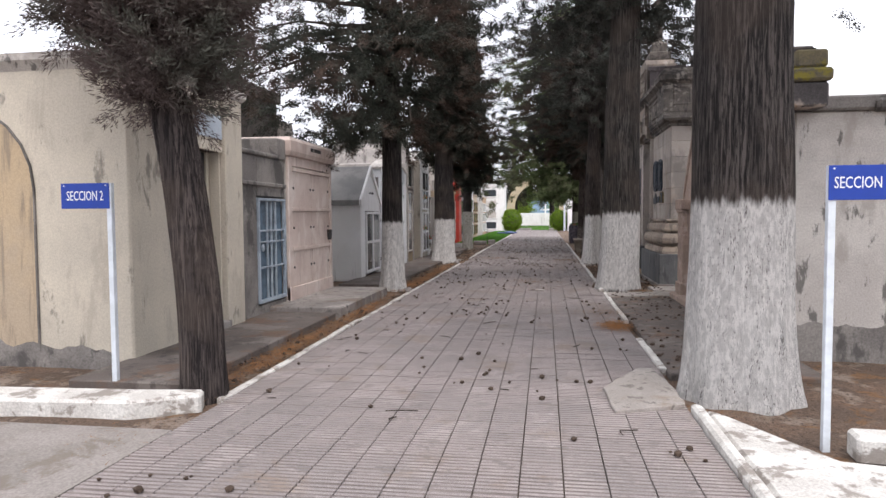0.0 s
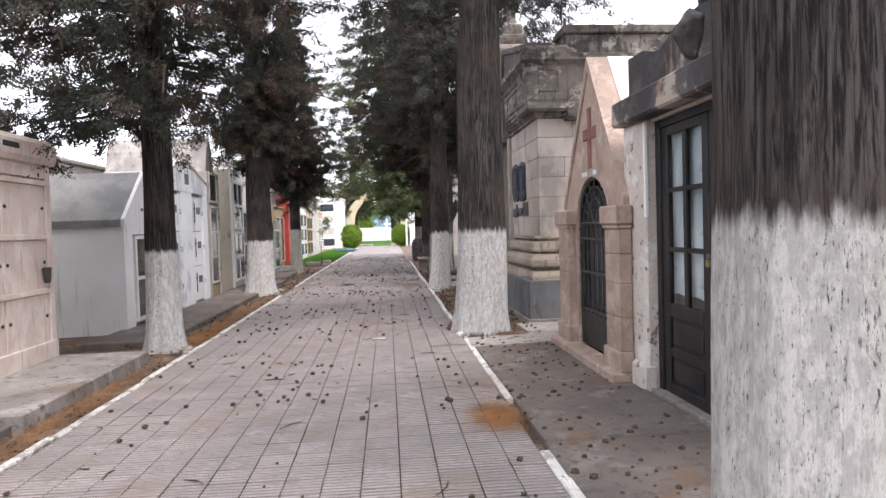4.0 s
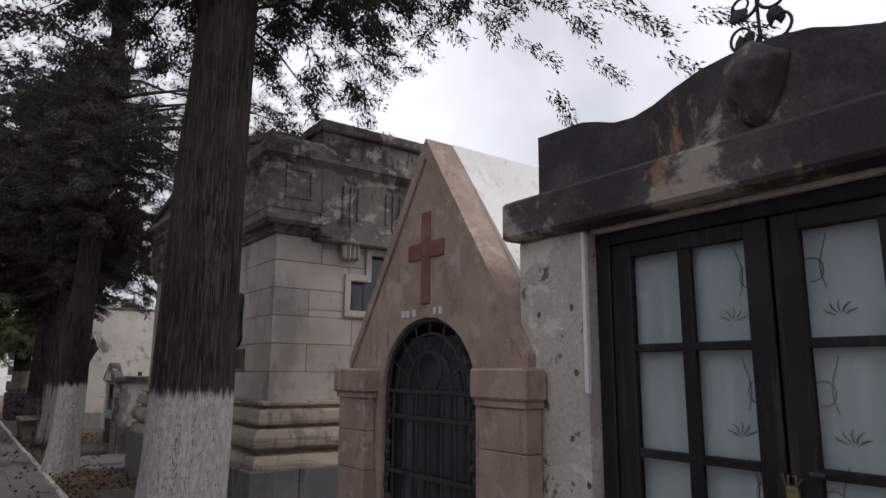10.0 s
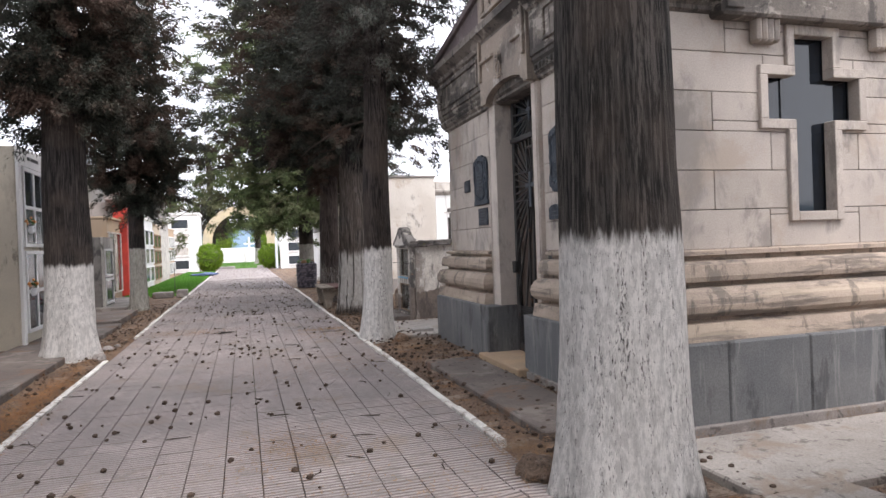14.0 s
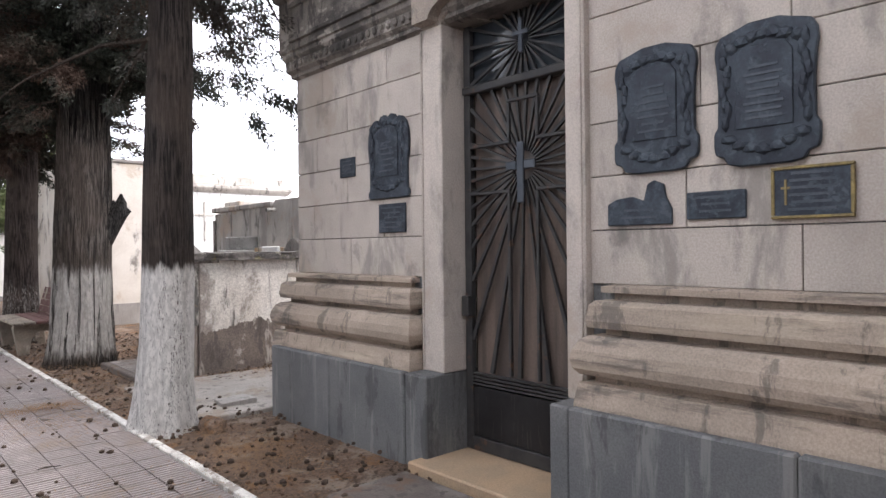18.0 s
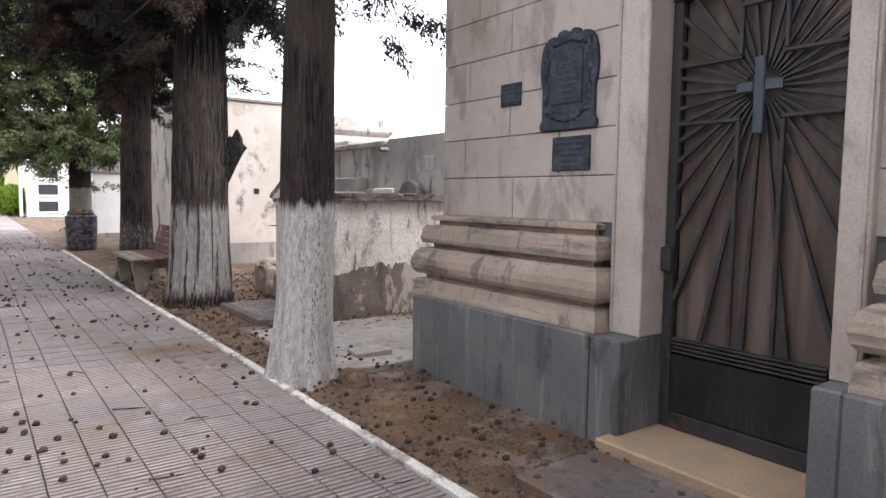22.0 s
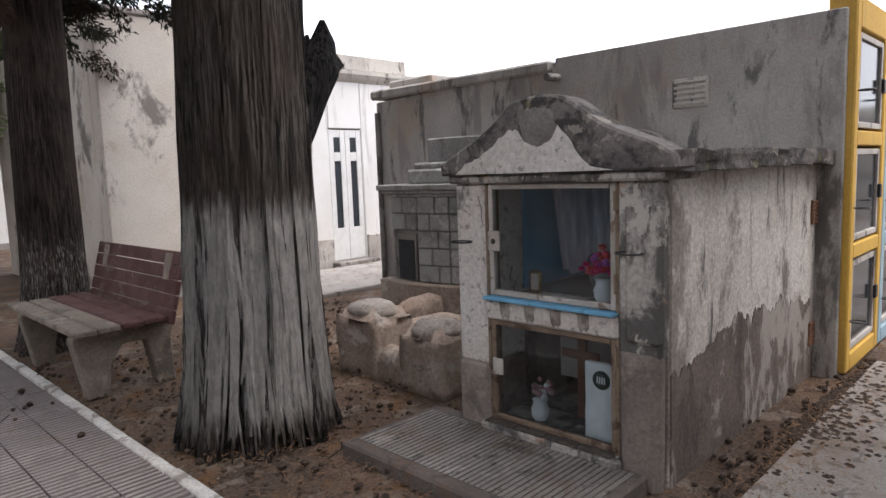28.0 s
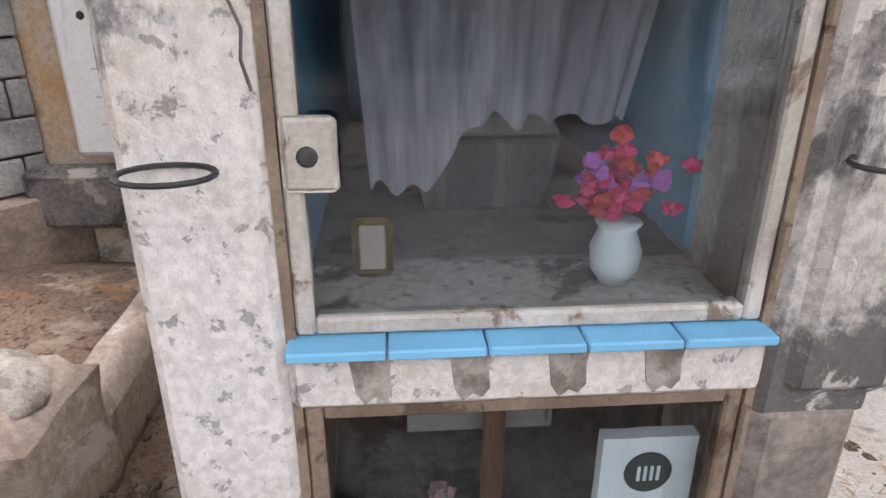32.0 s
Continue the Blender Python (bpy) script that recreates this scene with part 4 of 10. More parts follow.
tree((-3.35, 28.3), 0.215, (0.0, 0.0), 9.5, M_BARKL4, M_FOL_DARK, [(2.7, 6, 0.3, 0.6, 0.8), (3.3, 9, 0.8, 1.4, 0.7), (4.0, 9, 1.2, 2.0, 0.6), (4.9, 9, 1.3, 2.2, 0.5), (6.2, 7, 0.9, 1.7, 0.5), (8.0, 5, 0.4, 1.0, 0.4)], 24, "dark dense cypress with low foliage and faded whitewash", clumps=14, per=150, blade=0.025, tuft=0.21, flare=0.3, core=(3.1, 1.1, 560))

# the shaggy trunk with the broken stub
shaggy = tree((1.72, 24.08), 0.375, (0.022, 0.01), 9.5, M_BARK4, M_FOL_DARK, [(4.0, 6, 0.6, 1.4, 0.1), (5.0, 7, 0.8, 2.0, 0.2), (6.2, 7, 1.0, 2.0, 0.3), (7.6, 6, 0.8, 1.4, 0.35), (8.8, 5, 0.4, 0.9, 0.4)], 14, "thick cypress with shaggy fibrous bark and a broken branch stub", flare=0.26, rough=0.13, fins=9, seg=160, fine=1.6, blade=0.022, core=(3.9, 1.0, 260), limbs=[(4.6 + 0.36 * k, 3.2 + 0.5 * math.sin(1.9 * k), 2.4 + 0.4 * math.cos(1.5 * k), 0.25) for k in range(11)])
stub = B()
tube(stub, [(1.86, 24.02, 1.45), (1.98, 24.00, 1.75), (2.10, 23.98, 1.98), (2.19, 23.96, 2.12), (2.24, 23.95, 2.28), (2.235, 23.95, 2.40)], [0.12, 0.17, 0.16, 0.14, 0.075, 0.012], 11)
tube(stub, [(2.10, 23.98, 1.95), (2.24, 23.95, 2.10), (2.33, 23.94, 2.16), (2.37, 23.93, 2.14)], [0.11, 0.09, 0.05, 0.008], 8)
tube(stub, [(2.02, 24.00, 2.0), (2.12, 23.98, 2.2), (2.15, 23.98, 2.31)], [0.09, 0.06, 0.008], 7)
for v in stub.verts:
    v.co += v.co.normalized() * 0.03 * noise.noise(v.co * Vector((17, 17, 4)))
part("branch_stub", stub, M_BARK4, shaggy, "splintered dark branch stub")
strips = B()
for k in range(2500):
    a = rng.uniform(2.3, 6.9)
    z0 = rng.uniform(-0.05, 2.7)
    ln = rng.uniform(0.25, 0.95)
    twist = rng.uniform(-0.10, 0.10)
    lift = rng.uniform(0.0, 0.016)
    pts = []
    for j in range(5):
        z = z0 + ln * j / 4
        rr = 0.375 * (1 - 0.045 * z) + 0.085 * math.exp(-max(z, 0) / 0.28) + lift + 0.014 * noise.noise(Vector((a * 3, z * 2, 5)))
        aa = a + twist * j / 4 + 0.05 * noise.noise(Vector((a * 5, z * 2, 2)))
        pts.append((1.72 + 0.022 * z + rr * math.cos(aa), 24.08 + 0.01 * z + rr * math.sin(aa), z))
    w = rng.uniform(0.006, 0.015)
    tube(strips, pts, [w * 0.5, w, w, w * 0.9, w * 0.3], 3)
ob = part("bark_fibre", strips, M_FIBRE, shaggy, "loose strips of fibrous bark")
tagged(ob, kind="stuff")

# ---- east side of the avenue ----


def minus(rects, hole):
    """Rectangles (a0, a1, b0, b1) less one rectangular hole."""
    h0, h1, g0, g1 = hole
    out = []
    for a0, a1, b0, b1 in rects:
        if a1 <= h0 or a0 >= h1 or b1 <= g0 or b0 >= g1:
            out.append((a0, a1, b0, b1))
            continue
        if b0 < g0:
            out.append((a0, a1, b0, g0))
        if b1 > g1:
            out.append((a0, a1, g1, b1))
        lo, hi = max(b0, g0), min(b1, g1)
        if a0 < h0:
            out.append((a0, h0, lo, hi))
        if a1 > h1:
            out.append((h1, a1, lo, hi))
    return [r for r in out if r[1] - r[0] > 0.03 and r[3] - r[2] > 0.03]


def courses(a0, a1, z0, z1, height, length, seed, holes=()):
    """Stones in bond over a wall's face."""
    rnd = random.Random(seed)
    n = max(1, round((z1 - z0) / height))
    h = (z1 - z0) / n
    out = []
    for k in range(n):
        a = a0 - (0.5 * length if k % 2 else 0.0)
        while a < a1 - 0.05:
            b = a + length * rnd.uniform(0.92, 1.08)
            if a1 - b < 0.18:
                b = a1
            if min(b, a1) - max(a, a0) > 0.05:
                out.append((max(a, a0), min(b, a1), z0 + k * h, z0 + (k + 1) * h))
            a = b
    for hole in holes:
        out = minus(out, hole)
    return out


# -- black-doored mausoleum --
BX = 2.35  # its front
blk = thing("mausoleum", (3.6, 8.1, 0), "small mausoleum with mouldy black parapet and black glazed double door", "mausoleum")
part("side_wall", bx(B(), BX + 0.062, 5.2, 6.9, 7.08, -0.05, 2.42, 0.015), M_GREYWALL, blk, "stained grey plaster side wall")
part("side_wall", bx(B(), BX + 0.02, 5.2, 9.42, 9.6, -0.05, 2.42, 0.015), M_GREYWALL, blk)
part("back_wall", bx(B(), 5.2, 5.35, 6.9, 9.6, -0.05, 2.42, 0.01), M_GREYWALL, blk)
part("roof", bx(B(), BX + 0.15, 5.4, 6.84, 9.62, 2.42, 2.56, 0.02), M_MOLDWALL, blk)
# grime at the wall foot, laid on as a thin added sheet
foot_edge = [(BX + 0.07 + 0.07 * k, 0.36 + 0.10 * noise.noise(Vector((k * 0.3, 4.4, 0))) + 0.05 * noise.noise(Vector((k * 0.9, 1.4, 0)))) for k in range(40)]
part("bare_footing", prism(B(), [(BX + 0.07, -0.05)] + foot_edge + [(foot_edge[-1][0], -0.05)], "y", 6.894, 6.92), M_MOLDWALL, blk, "dark grime stain along the wall foot")
part("wall_coping", bx(B(), 3.1, 5.45, 6.78, 7.14, 2.40, 2.52, 0.03), M_MOLDWALL, blk, "blackened wall coping")
part("pilaster", bx(B(), BX, BX + 0.06, 6.895, 7.262, -0.05, 2.42, 0.012), M_PEELPINK, blk, "peeling cream pilaster")
part("pilaster", bx(B(), BX, BX + 0.22, 9.115, 9.62, -0.05, 2.42, 0.02), M_PEEL, blk, "peeling cream pilaster pitted with holes")
part("pilaster_fillet", bx(B(), BX - 0.006, BX + 0.03, 9.10, 9.125, 1.55, 2.40, 0.006), M_WHITEWALL, blk)
part("pilaster_foot", bx(B(), BX - 0.05, BX + 0.1, 9.10, 9.40, -0.05, 0.24, 0.03), M_PEEL, blk)
par_pts = [(9.42, 2.64), (9.42, 3.02), (9.08, 3.01), (8.97, 2.98), (8.86, 2.94), (8.74, 2.93), (8.62, 2.955), (8.5, 3.0), (8.36, 3.04), (8.22, 3.055), (8.0, 3.055), (7.86, 3.03), (7.74, 2.98), (7.62, 2.94), (7.5, 2.935), (7.36, 2.96), (7.2, 2.99), (7.02, 3.01), (6.85, 3.02), (6.85, 2.64)]
part("frieze", bx(B(), BX - 0.10, BX + 0.24, 6.58, 9.66, 2.42, 2.65, 0.02), M_BLACKMOLD, blk, "mould-black stucco frieze band")
part("parapet", prism(B(), par_pts, "x", BX - 0.01, BX + 0.22), M_BLACKMOLD, blk, "curved stucco parapet black with mould")
part("coping_block", bx(bx(B(), BX - 0.11, 2.62, 6.55, 7.0, 2.655, 2.78, 0.025), BX - 0.05, 2.58, 6.58, 6.98, 2.785, 2.95, 0.02), surf("mossy_cap_stone", (0.2, 0.17, 0.10), (0.13, 0.115, 0.09), 3, 0.95, 0.5, 60, 0.3, (((0.26, 0.22, 0.03), 3, 0.55, 0.68, (1, 1, 1), 0.8),)), blk, "mossy cap stone")
part("inner_jamb", bx(B(), BX + 0.062, BX + 0.22, 7.08, 7.26, -0.05, 2.42), M_PEELPINK, blk)
part("lintel", bx(B(), BX + 0.06, BX + 0.2, 7.26, 9.11, 2.395, 2.42, 0.006), M_PEEL, blk)
mask = blob(B(), (BX - 0.03, 8.1, 2.86), 0.15, (0.7, 0.8, 1.15), 0.2, 4, 2)
for v in mask.verts:
    d = v.co - Vector((BX - 0.03, 8.1, 2.86))
    v.co.y += d.y * (0.4 * math.exp(-((d.z - 0.11) / 0.05) ** 2) - 0.2 * math.exp(-((d.z + 0.1) / 0.04) ** 2))
    if d.x < 0:
        v.co.x -= 0.045 * math.exp(-(d.y / 0.02) ** 2 - ((d.z + 0.01) / 0.045) ** 2) - 0.02 * math.exp(-((abs(d.y) - 0.05) / 0.022) ** 2 - ((d.z - 0.03) / 0.02) ** 2)
        v.co.x += 0.012 * noise.noise(v.co * 30)
part("carved_head", mask, M_BLACKMOLD, blk, "weathered carved head ornament", smooth=True)
part("door_frame", bx(bx(bx(B(), BX + 0.10, BX + 0.18, 7.265, 7.345, 0.0, 2.395, 0.006), BX + 0.10, BX + 0.18, 9.02, 9.112, 0.0, 2.395, 0.006), BX + 0.10, BX + 0.18, 7.346, 9.019, 2.325, 2.395, 0.006), M_BLACKDOOR, blk, "black steel door frame")
part("threshold", bx(B(), BX + 0.02, BX + 0.3, 7.26, 9.11, -0.05, 0.03, 0.006), M_CONC, blk)
part("inner_floor", bx(B(), BX + 0.3, 5.2, 7.08, 9.42, -0.05, 0.02), M_DARK, blk)


def glazed_leaf(parent, y0, y1, cols):
    """One black leaf: six panes over one tall pair of panels."""
    x0, x1 = BX + 0.115, BX + 0.165
    (a, m0), (m1, b) = cols
    leaf = part("door_leaf", bx(bx(B(), x0, x1, y0, a, 0.03, 2.322, 0.006), x0, x1, b, y1, 0.03, 2.322, 0.006), M_BLACKDOOR, parent)
    for z0, z1 in ((0.03, 0.12), (0.36, 0.43), (0.70, 0.81), (2.246, 2.322)):
        part("rail", bx(B(), x0, x1, a, b, z0, z1, 0.005), M_BLACKDOOR, leaf)
    for z0, z1 in ((0.12, 0.36), (0.43, 0.70)):
        part("panel", bx(B(), x0 + 0.022, x1 - 0.012, a, b, z0, z1), M_BLACKDOOR, leaf)
        part("panel_field", bx(B(), x0 + 0.008, x0 + 0.022, a + 0.04, b - 0.04, z0 + 0.035, z1 - 0.035, 0.008), M_BLACKDOOR, leaf)
    part("muntin", bx(B(), x0 + 0.005, x1 - 0.005, m0, m1, 0.81, 2.246, 0.005), M_BLACKDOOR, leaf)
    for c0, c1 in cols:
        for z0, z1 in ((1.254, 1.294), (1.760, 1.800)):
            part("glazing_bar", bx(B(), x0 + 0.006, x1 - 0.006, c0, c1, z0, z1, 0.004), M_BLACKDOOR, leaf)
        for z0, z1 in ((0.81, 1.254), (1.294, 1.760), (1.80, 2.246)):
            part("pane", bx(B(), x0 + 0.022, x0 + 0.028, c0, c1, z0, z1), M_GLASS, leaf)


glazed_leaf(blk, 7.346, 8.165, ((7.412, 7.697), (7.755, 8.050)))
glazed_leaf(blk, 8.18, 9.019, ((8.287, 8.56), (8.626, 8.898)))
for y0, y1 in ((7.36, 8.10), (8.24, 8.95)):
    drape = B()
    n = 40
    lo = [drape.verts.new((BX + 0.185 + 0.005 * math.sin(k * 1.1), y0 + (y1 - y0) * k / n, 0.885 + 0.010 * math.sin(k * 0.35 + y0))) for k in range(n + 1)]
    hi = [drape.verts.new((BX + 0.185 + 0.005 * math.sin(k * 1.1), y0 + (y1 - y0) * k / n, 2.3)) for k in range(n + 1)]
    for k in range(n):
        drape.faces.new((lo[k], lo[k + 1], hi[k + 1], hi[k]))
    part("curtain", drape, M_CURTAIN, blk, "off-white curtain hung behind the panes", smooth=True)
M_LACE = plain("grey_lace_thread", (0.36, 0.36, 0.36), 0.9)


def lace(y, z, s):
    """A sprig of lace: a curling stem with leaves over a small fan."""
    x = BX + 0.176
    for k in range(5):
        a = 0.5 + 0.54 * k
        part("lace_motif", tube(B(), [(x, y + s * 0.02 * math.cos(a), z + 0.02 * math.sin(a)), (x, y + s * (0.05 * math.cos(a) + 0.008), z + 0.05 * math.sin(a)), (x, y + s * 0.075 * math.cos(a), z + 0.07 * math.sin(a))], [0.002, 0.004, 0.002], 4), M_LACE, blk)
    part("lace_motif", tube(B(), [(x, y + s * (0.09 + 0.045 * math.cos(0.5 * k)), z + 0.20 + 0.05 * math.sin(0.5 * k)) for k in range(11)], 0.0028, 4), M_LACE, blk)
    part("lace_motif", tube(B(), [(x, y + s * (0.04 + 0.02 * math.sin(0.8 * k)), z + 0.12 + 0.045 * k) for k in range(6)], 0.0025, 4), M_LACE, blk)


for y, s in ((7.94, 1), (8.39, -1)):
    for z in (0.96, 1.38, 1.88):
        lace(y, z, s)
part("door_chain", tube(tube(B(), [(BX + 0.10, 8.11, 1.25), (BX + 0.085, 8.13, 1.22), (BX + 0.085, 8.17, 1.22), (BX + 0.10, 8.19, 1.26)], 0.009, 6), [(BX + 0.1, 8.08, 1.27), (BX + 0.1, 8.02, 1.27)], 0.012, 6), M_IRON, blk, "rusty chain through the leaves")
part("padlock", bx(tube(B(), [(BX + 0.085, 8.13, 1.22), (BX + 0.085, 8.13, 1.26), (BX + 0.085, 8.16, 1.26), (BX + 0.085, 8.16, 1.22)], 0.005, 6), BX + 0.07, BX + 0.1, 8.12, 8.17, 1.165, 1.22, 0.006), M_BRASS, blk, "small brass padlock")
M_PIT = surf("rusty_plaster_pit", (0.12, 0.085, 0.065), (0.2, 0.13, 0.095), 20, 0.95, 0.5, 90, 0.4)
for y, z in ((9.45, 1.98), (9.2, 2.0), (9.5, 1.62), (9.18, 1.66), (9.22, 1.32), (9.12, 1.1), (9.5, 1.5), (9.1, 0.55), (9.4, 0.62), (9.3, 0.45), (7.0, 1.6), (7.17, 1.6), (7.02, 1.35), (7.2, 1.35), (7.1, 0.35)):
    rad = rng.uniform(0.009, 0.024)
    rim = [(y + rad * rng.uniform(0.5, 1.15) * math.cos(a * 0.57), z + rad * 1.2 * rng.uniform(0.5, 1.15) * math.sin(a * 0.57)) for a in range(11)]
    part("pit", prism(B(), rim, "x", BX - 0.0025, BX + 0.004), M_PIT, blk, "rusty pit left by a lost fitting")

# wrought-iron cross on the parapet
wx, wy, wz = BX + 0.1, 8.12, 3.05
crs = thing("iron_cross", (wx, wy, wz), "scrolled wrought-iron cross with leaves, standing on the parapet", "cross")


def bar(p, q, r=0.009):
    return tube(B(), [(wx, wy + p[0], wz + p[1]), (wx, wy + q[0], wz + q[1])], r, 6)


part("shaft", bar((0, -0.05), (0.015, 0.98)), M_IRON, crs)
part("arm", bar((-0.47, 0.60), (0.50, 0.60)), M_IRON, crs)


def scroll(cy, cz, r, a0, turns, flip=1):
    pts = []
    for k in range(19):
        u = k / 18
        a = a0 + flip * turns * math.tau * u
        rr = r * (1 - 0.72 * u)
        pts.append((wx, wy + cy + rr * math.cos(a), wz + cz + rr * math.sin(a)))
    return tube(B(), pts, [0.0095 * (1 - 0.4 * k / 18) for k in range(19)], 5)


for sy in (1, -1):
    for cz, r in ((0.12, 0.085), (0.27, 0.075), (0.42, 0.07), (0.76, 0.07), (0.89, 0.06)):
        part("scroll", scroll(sy * r * 0.95, cz, r, math.pi if sy > 0 else 0, 1.15, sy if cz < 0.5 else -sy), M_IRON, crs)
    for cy in (0.15, 0.28, 0.41):
        for sz in (1, -1):
            part("scroll", scroll(sy * cy, 0.60 + sz * 0.055, 0.055, -sz * math.pi / 2, 1.1, sy * sz), M_IRON, crs)
rose = B()
lathe(rose, (0, 0, 0), [(0.02, -0.012), (0.075, -0.012), (0.08, 0.0), (0.06, 0.014), (0.02, 0.02)], 14)
for v in rose.verts:
    v.co = Vector((wx - v.co.z, wy + v.co.x, wz + 0.60 + v.co.y))
part("rosette", rose, M_IRON, crs, "round iron rosette")
for ly, lz in ((0.07, 0.1), (-0.07, 0.16), (0.09, 0.24), (0.08, 0.45), (-0.09, 0.50), (0.10, 0.72), (-0.3, 0.53), (0.33, 0.52), (0.42, 0.68), (-0.4, 0.67)):
    lf = B()
    for k in range(3):
        blob(lf, (wx + rng.uniform(-0.01, 0.01), wy + ly + 0.02 * (k - 1), wz + lz + rng.uniform(-0.015, 0.015)), 0.033, (0.35, 0.9, 1.2), 0.5, 1, k + ly)
    part("leaf", lf, M_IRON, crs)

# -- pink gabled chapel --
GX = 2.25
gab = thing("chapel_tomb", (3.4, 10.62, 0), "narrow pink plaster tomb with steep gable and iron gate", "mausoleum")
GC, GA = 10.52, 3.28
arch = []
for k in range(13):
    a = math.pi * k / 12
    arch.append((GC - 0.55 * math.cos(a), 1.53 + 0.50 * math.sin(a)))
front = [(9.44, 0.1), (9.44, 1.66), (9.56, 1.74), (GC, GA - 0.02), (11.50, 1.74), (11.60, 1.66), (11.60, 0.1), (GC + 0.55, 0.1)] + arch[::-1] + [(GC - 0.55, 0.1)]
part("front_wall", prism(B(), front, "x", GX + 0.06, GX + 0.095), M_PINK, gab, "pink plaster gable wall with arched opening")
for y0, y1 in ((9.43, 9.83), (11.17, 11.58)):
    for z0, z1 in ((0.30, 0.62), (0.62, 0.94), (0.94, 1.22), (1.22, 1.46)):
        part("pillar_block", bx(B(), GX - 0.03, GX + 0.092, y0, y1, z0 + 0.0015, z1 - 0.0015, 0.006), M_PINK, gab)
    part("pillar_base", bx(B(), GX - 0.06, GX + 0.09, y0 - 0.03, y1 + 0.03, 0.10, 0.30, 0.015), M_PINK, gab)
    part("capital", bx(bx(B(), GX - 0.07, GX + 0.092, y0 - 0.045, y1 + 0.045, 1.50, 1.68, 0.015), GX - 0.05, GX + 0.09, y0 - 0.02, y1 + 0.02, 1.46, 1.50, 0.006), M_PINK, gab)
part("step", bx(B(), GX - 0.14, GX + 0.098, 9.40, 11.68, -0.05, 0.11, 0.02), M_PINK, gab)
M_PINKDARK = surf("dark_red_stone", (0.20, 0.09, 0.075), (0.26, 0.13, 0.105), 4, 0.8, 0.2, 80, 0.2)
for s in (-1, 1):
    e = GC + s * 1.04
    part("verge", prism(B(), [(GC, GA + 0.05), (GC, GA - 0.10), (e, 1.66), (e, 1.76)] if s > 0 else [(GC, GA + 0.05), (e, 1.76), (e, 1.66), (GC, GA - 0.10)], "x", GX + 0.04, GX + 0.28), M_PINK, gab)
    part("roof", prism(B(), [(GC, GA + 0.055), (GC, GA - 0.06), (e, 1.72), (e, 1.84)] if s > 0 else [(GC, GA + 0.055), (e, 1.84), (e, 1.72), (GC, GA - 0.06)], "x", GX + 0.28, 4.9), M_WHITEWALL, gab, "white plastered roof slope")
    part("side_wall", bx(B(), GX + 0.26, 4.8, GC + s * 0.93 - 0.06, GC + s * 0.93 + 0.06, -0.05, 1.75), M_PINK, gab)
    part("shoulder", bx(B(), GX + 0.16, GX + 0.5, min(GC + s * 0.80, GC + s * 1.0), max(GC + s * 0.80, GC + s * 1.0), 1.6, 2.1, 0.02), M_PINK, gab)
part("back_wall", bx(B(), 4.8, 4.9, 9.5, 11.4, -0.05, 2.9), M_PINK, gab)
part("inset_cross", bx(bx(bx(B(), GX + 0.045, GX + 0.075, GC - 0.052, GC + 0.052, 2.12, 2.78, 0.006), GX + 0.045, GX + 0.075, GC - 0.215, GC - 0.054, 2.44, 2.56, 0.006), GX + 0.045, GX + 0.075, GC + 0.054, GC + 0.215, 2.44, 2.56, 0.006), M_PINKDARK, gab, "dark red cross set in the gable")
for y in (10.80, 10.74, 10.66, 10.40, 10.34):
    part("metal_letter", bx(B(), GX + 0.05, GX + 0.062, y - 0.018, y + 0.018, 2.06 - 0.02, 2.06 + 0.03, 0.002), M_POST, gab, "small metal letter left on the gable")
# board behind the gate, its near-black colour standing for the unlit inside
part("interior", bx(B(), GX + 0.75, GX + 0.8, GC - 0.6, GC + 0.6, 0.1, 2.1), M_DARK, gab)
gate = part("gate_frame", tube(B(), [(GX + 0.10, GC - 0.53, 0.12), (GX + 0.10, GC - 0.53, 1.55)] + [(GX + 0.10, GC - 0.53 * math.cos(math.pi * k / 12), 1.53 + 0.485 * math.sin(math.pi * k / 12)) for k in range(13)] + [(GX + 0.10, GC + 0.53, 0.12)], 0.018, 6), M_IRON, gab, "arched iron gate frame")
part("kick_plate", bx(B(), GX + 0.095, GX + 0.105, GC - 0.52, GC + 0.52, 0.12, 0.50, 0.003), M_BLACKDOOR, gate)
for z in (0.53, 0.96, 1.34, 1.52):
    part("rail", bx(B(), GX + 0.088, GX + 0.112, GC - 0.52, GC + 0.52, z - 0.014, z + 0.014, 0.004), M_IRON, gate)
for k in range(7):
    y = GC - 0.45 + 0.15 * k
    part("bar", tube(B(), [(GX + 0.1, y, 0.5), (GX + 0.1, y, 1.50 + (0.05 if k % 2 else 0.0))], 0.010, 6), M_IRON, gate)
    part("finial", blob(B(), (GX + 0.1, y, 0.60), 0.022, (0.8, 0.8, 1.6), 0.1, 1, k), M_IRON, gate)
for r in (0.40, 0.27):
    part("arch_bar", tube(B(), [(GX + 0.1, GC - r * math.cos(math.pi * k / 12), 1.52 + r * math.sin(math.pi * k / 12)) for k in range(13)], 0.010, 6), M_IRON, gate)
for k in range(1, 8):
    a = math.pi * k / 8
    part("spoke", tube(B(), [(GX + 0.1, GC - 0.27 * math.cos(a), 1.52 + 0.26 * math.sin(a)), (GX + 0.1, GC - 0.52 * math.cos(a), 1.54 + 0.52 * math.sin(a))], 0.008, 5), M_IRON, gate)
for s in (-1, 1):
    part("scroll", tube(B(), [(GX + 0.1, GC + s * (0.04 + 0.10 * math.sin(3.0 * u / 9)), 1.52 + 0.32 * u / 9 * 0.8) for u in range(10)], 0.009, 5), M_IRON, gate)
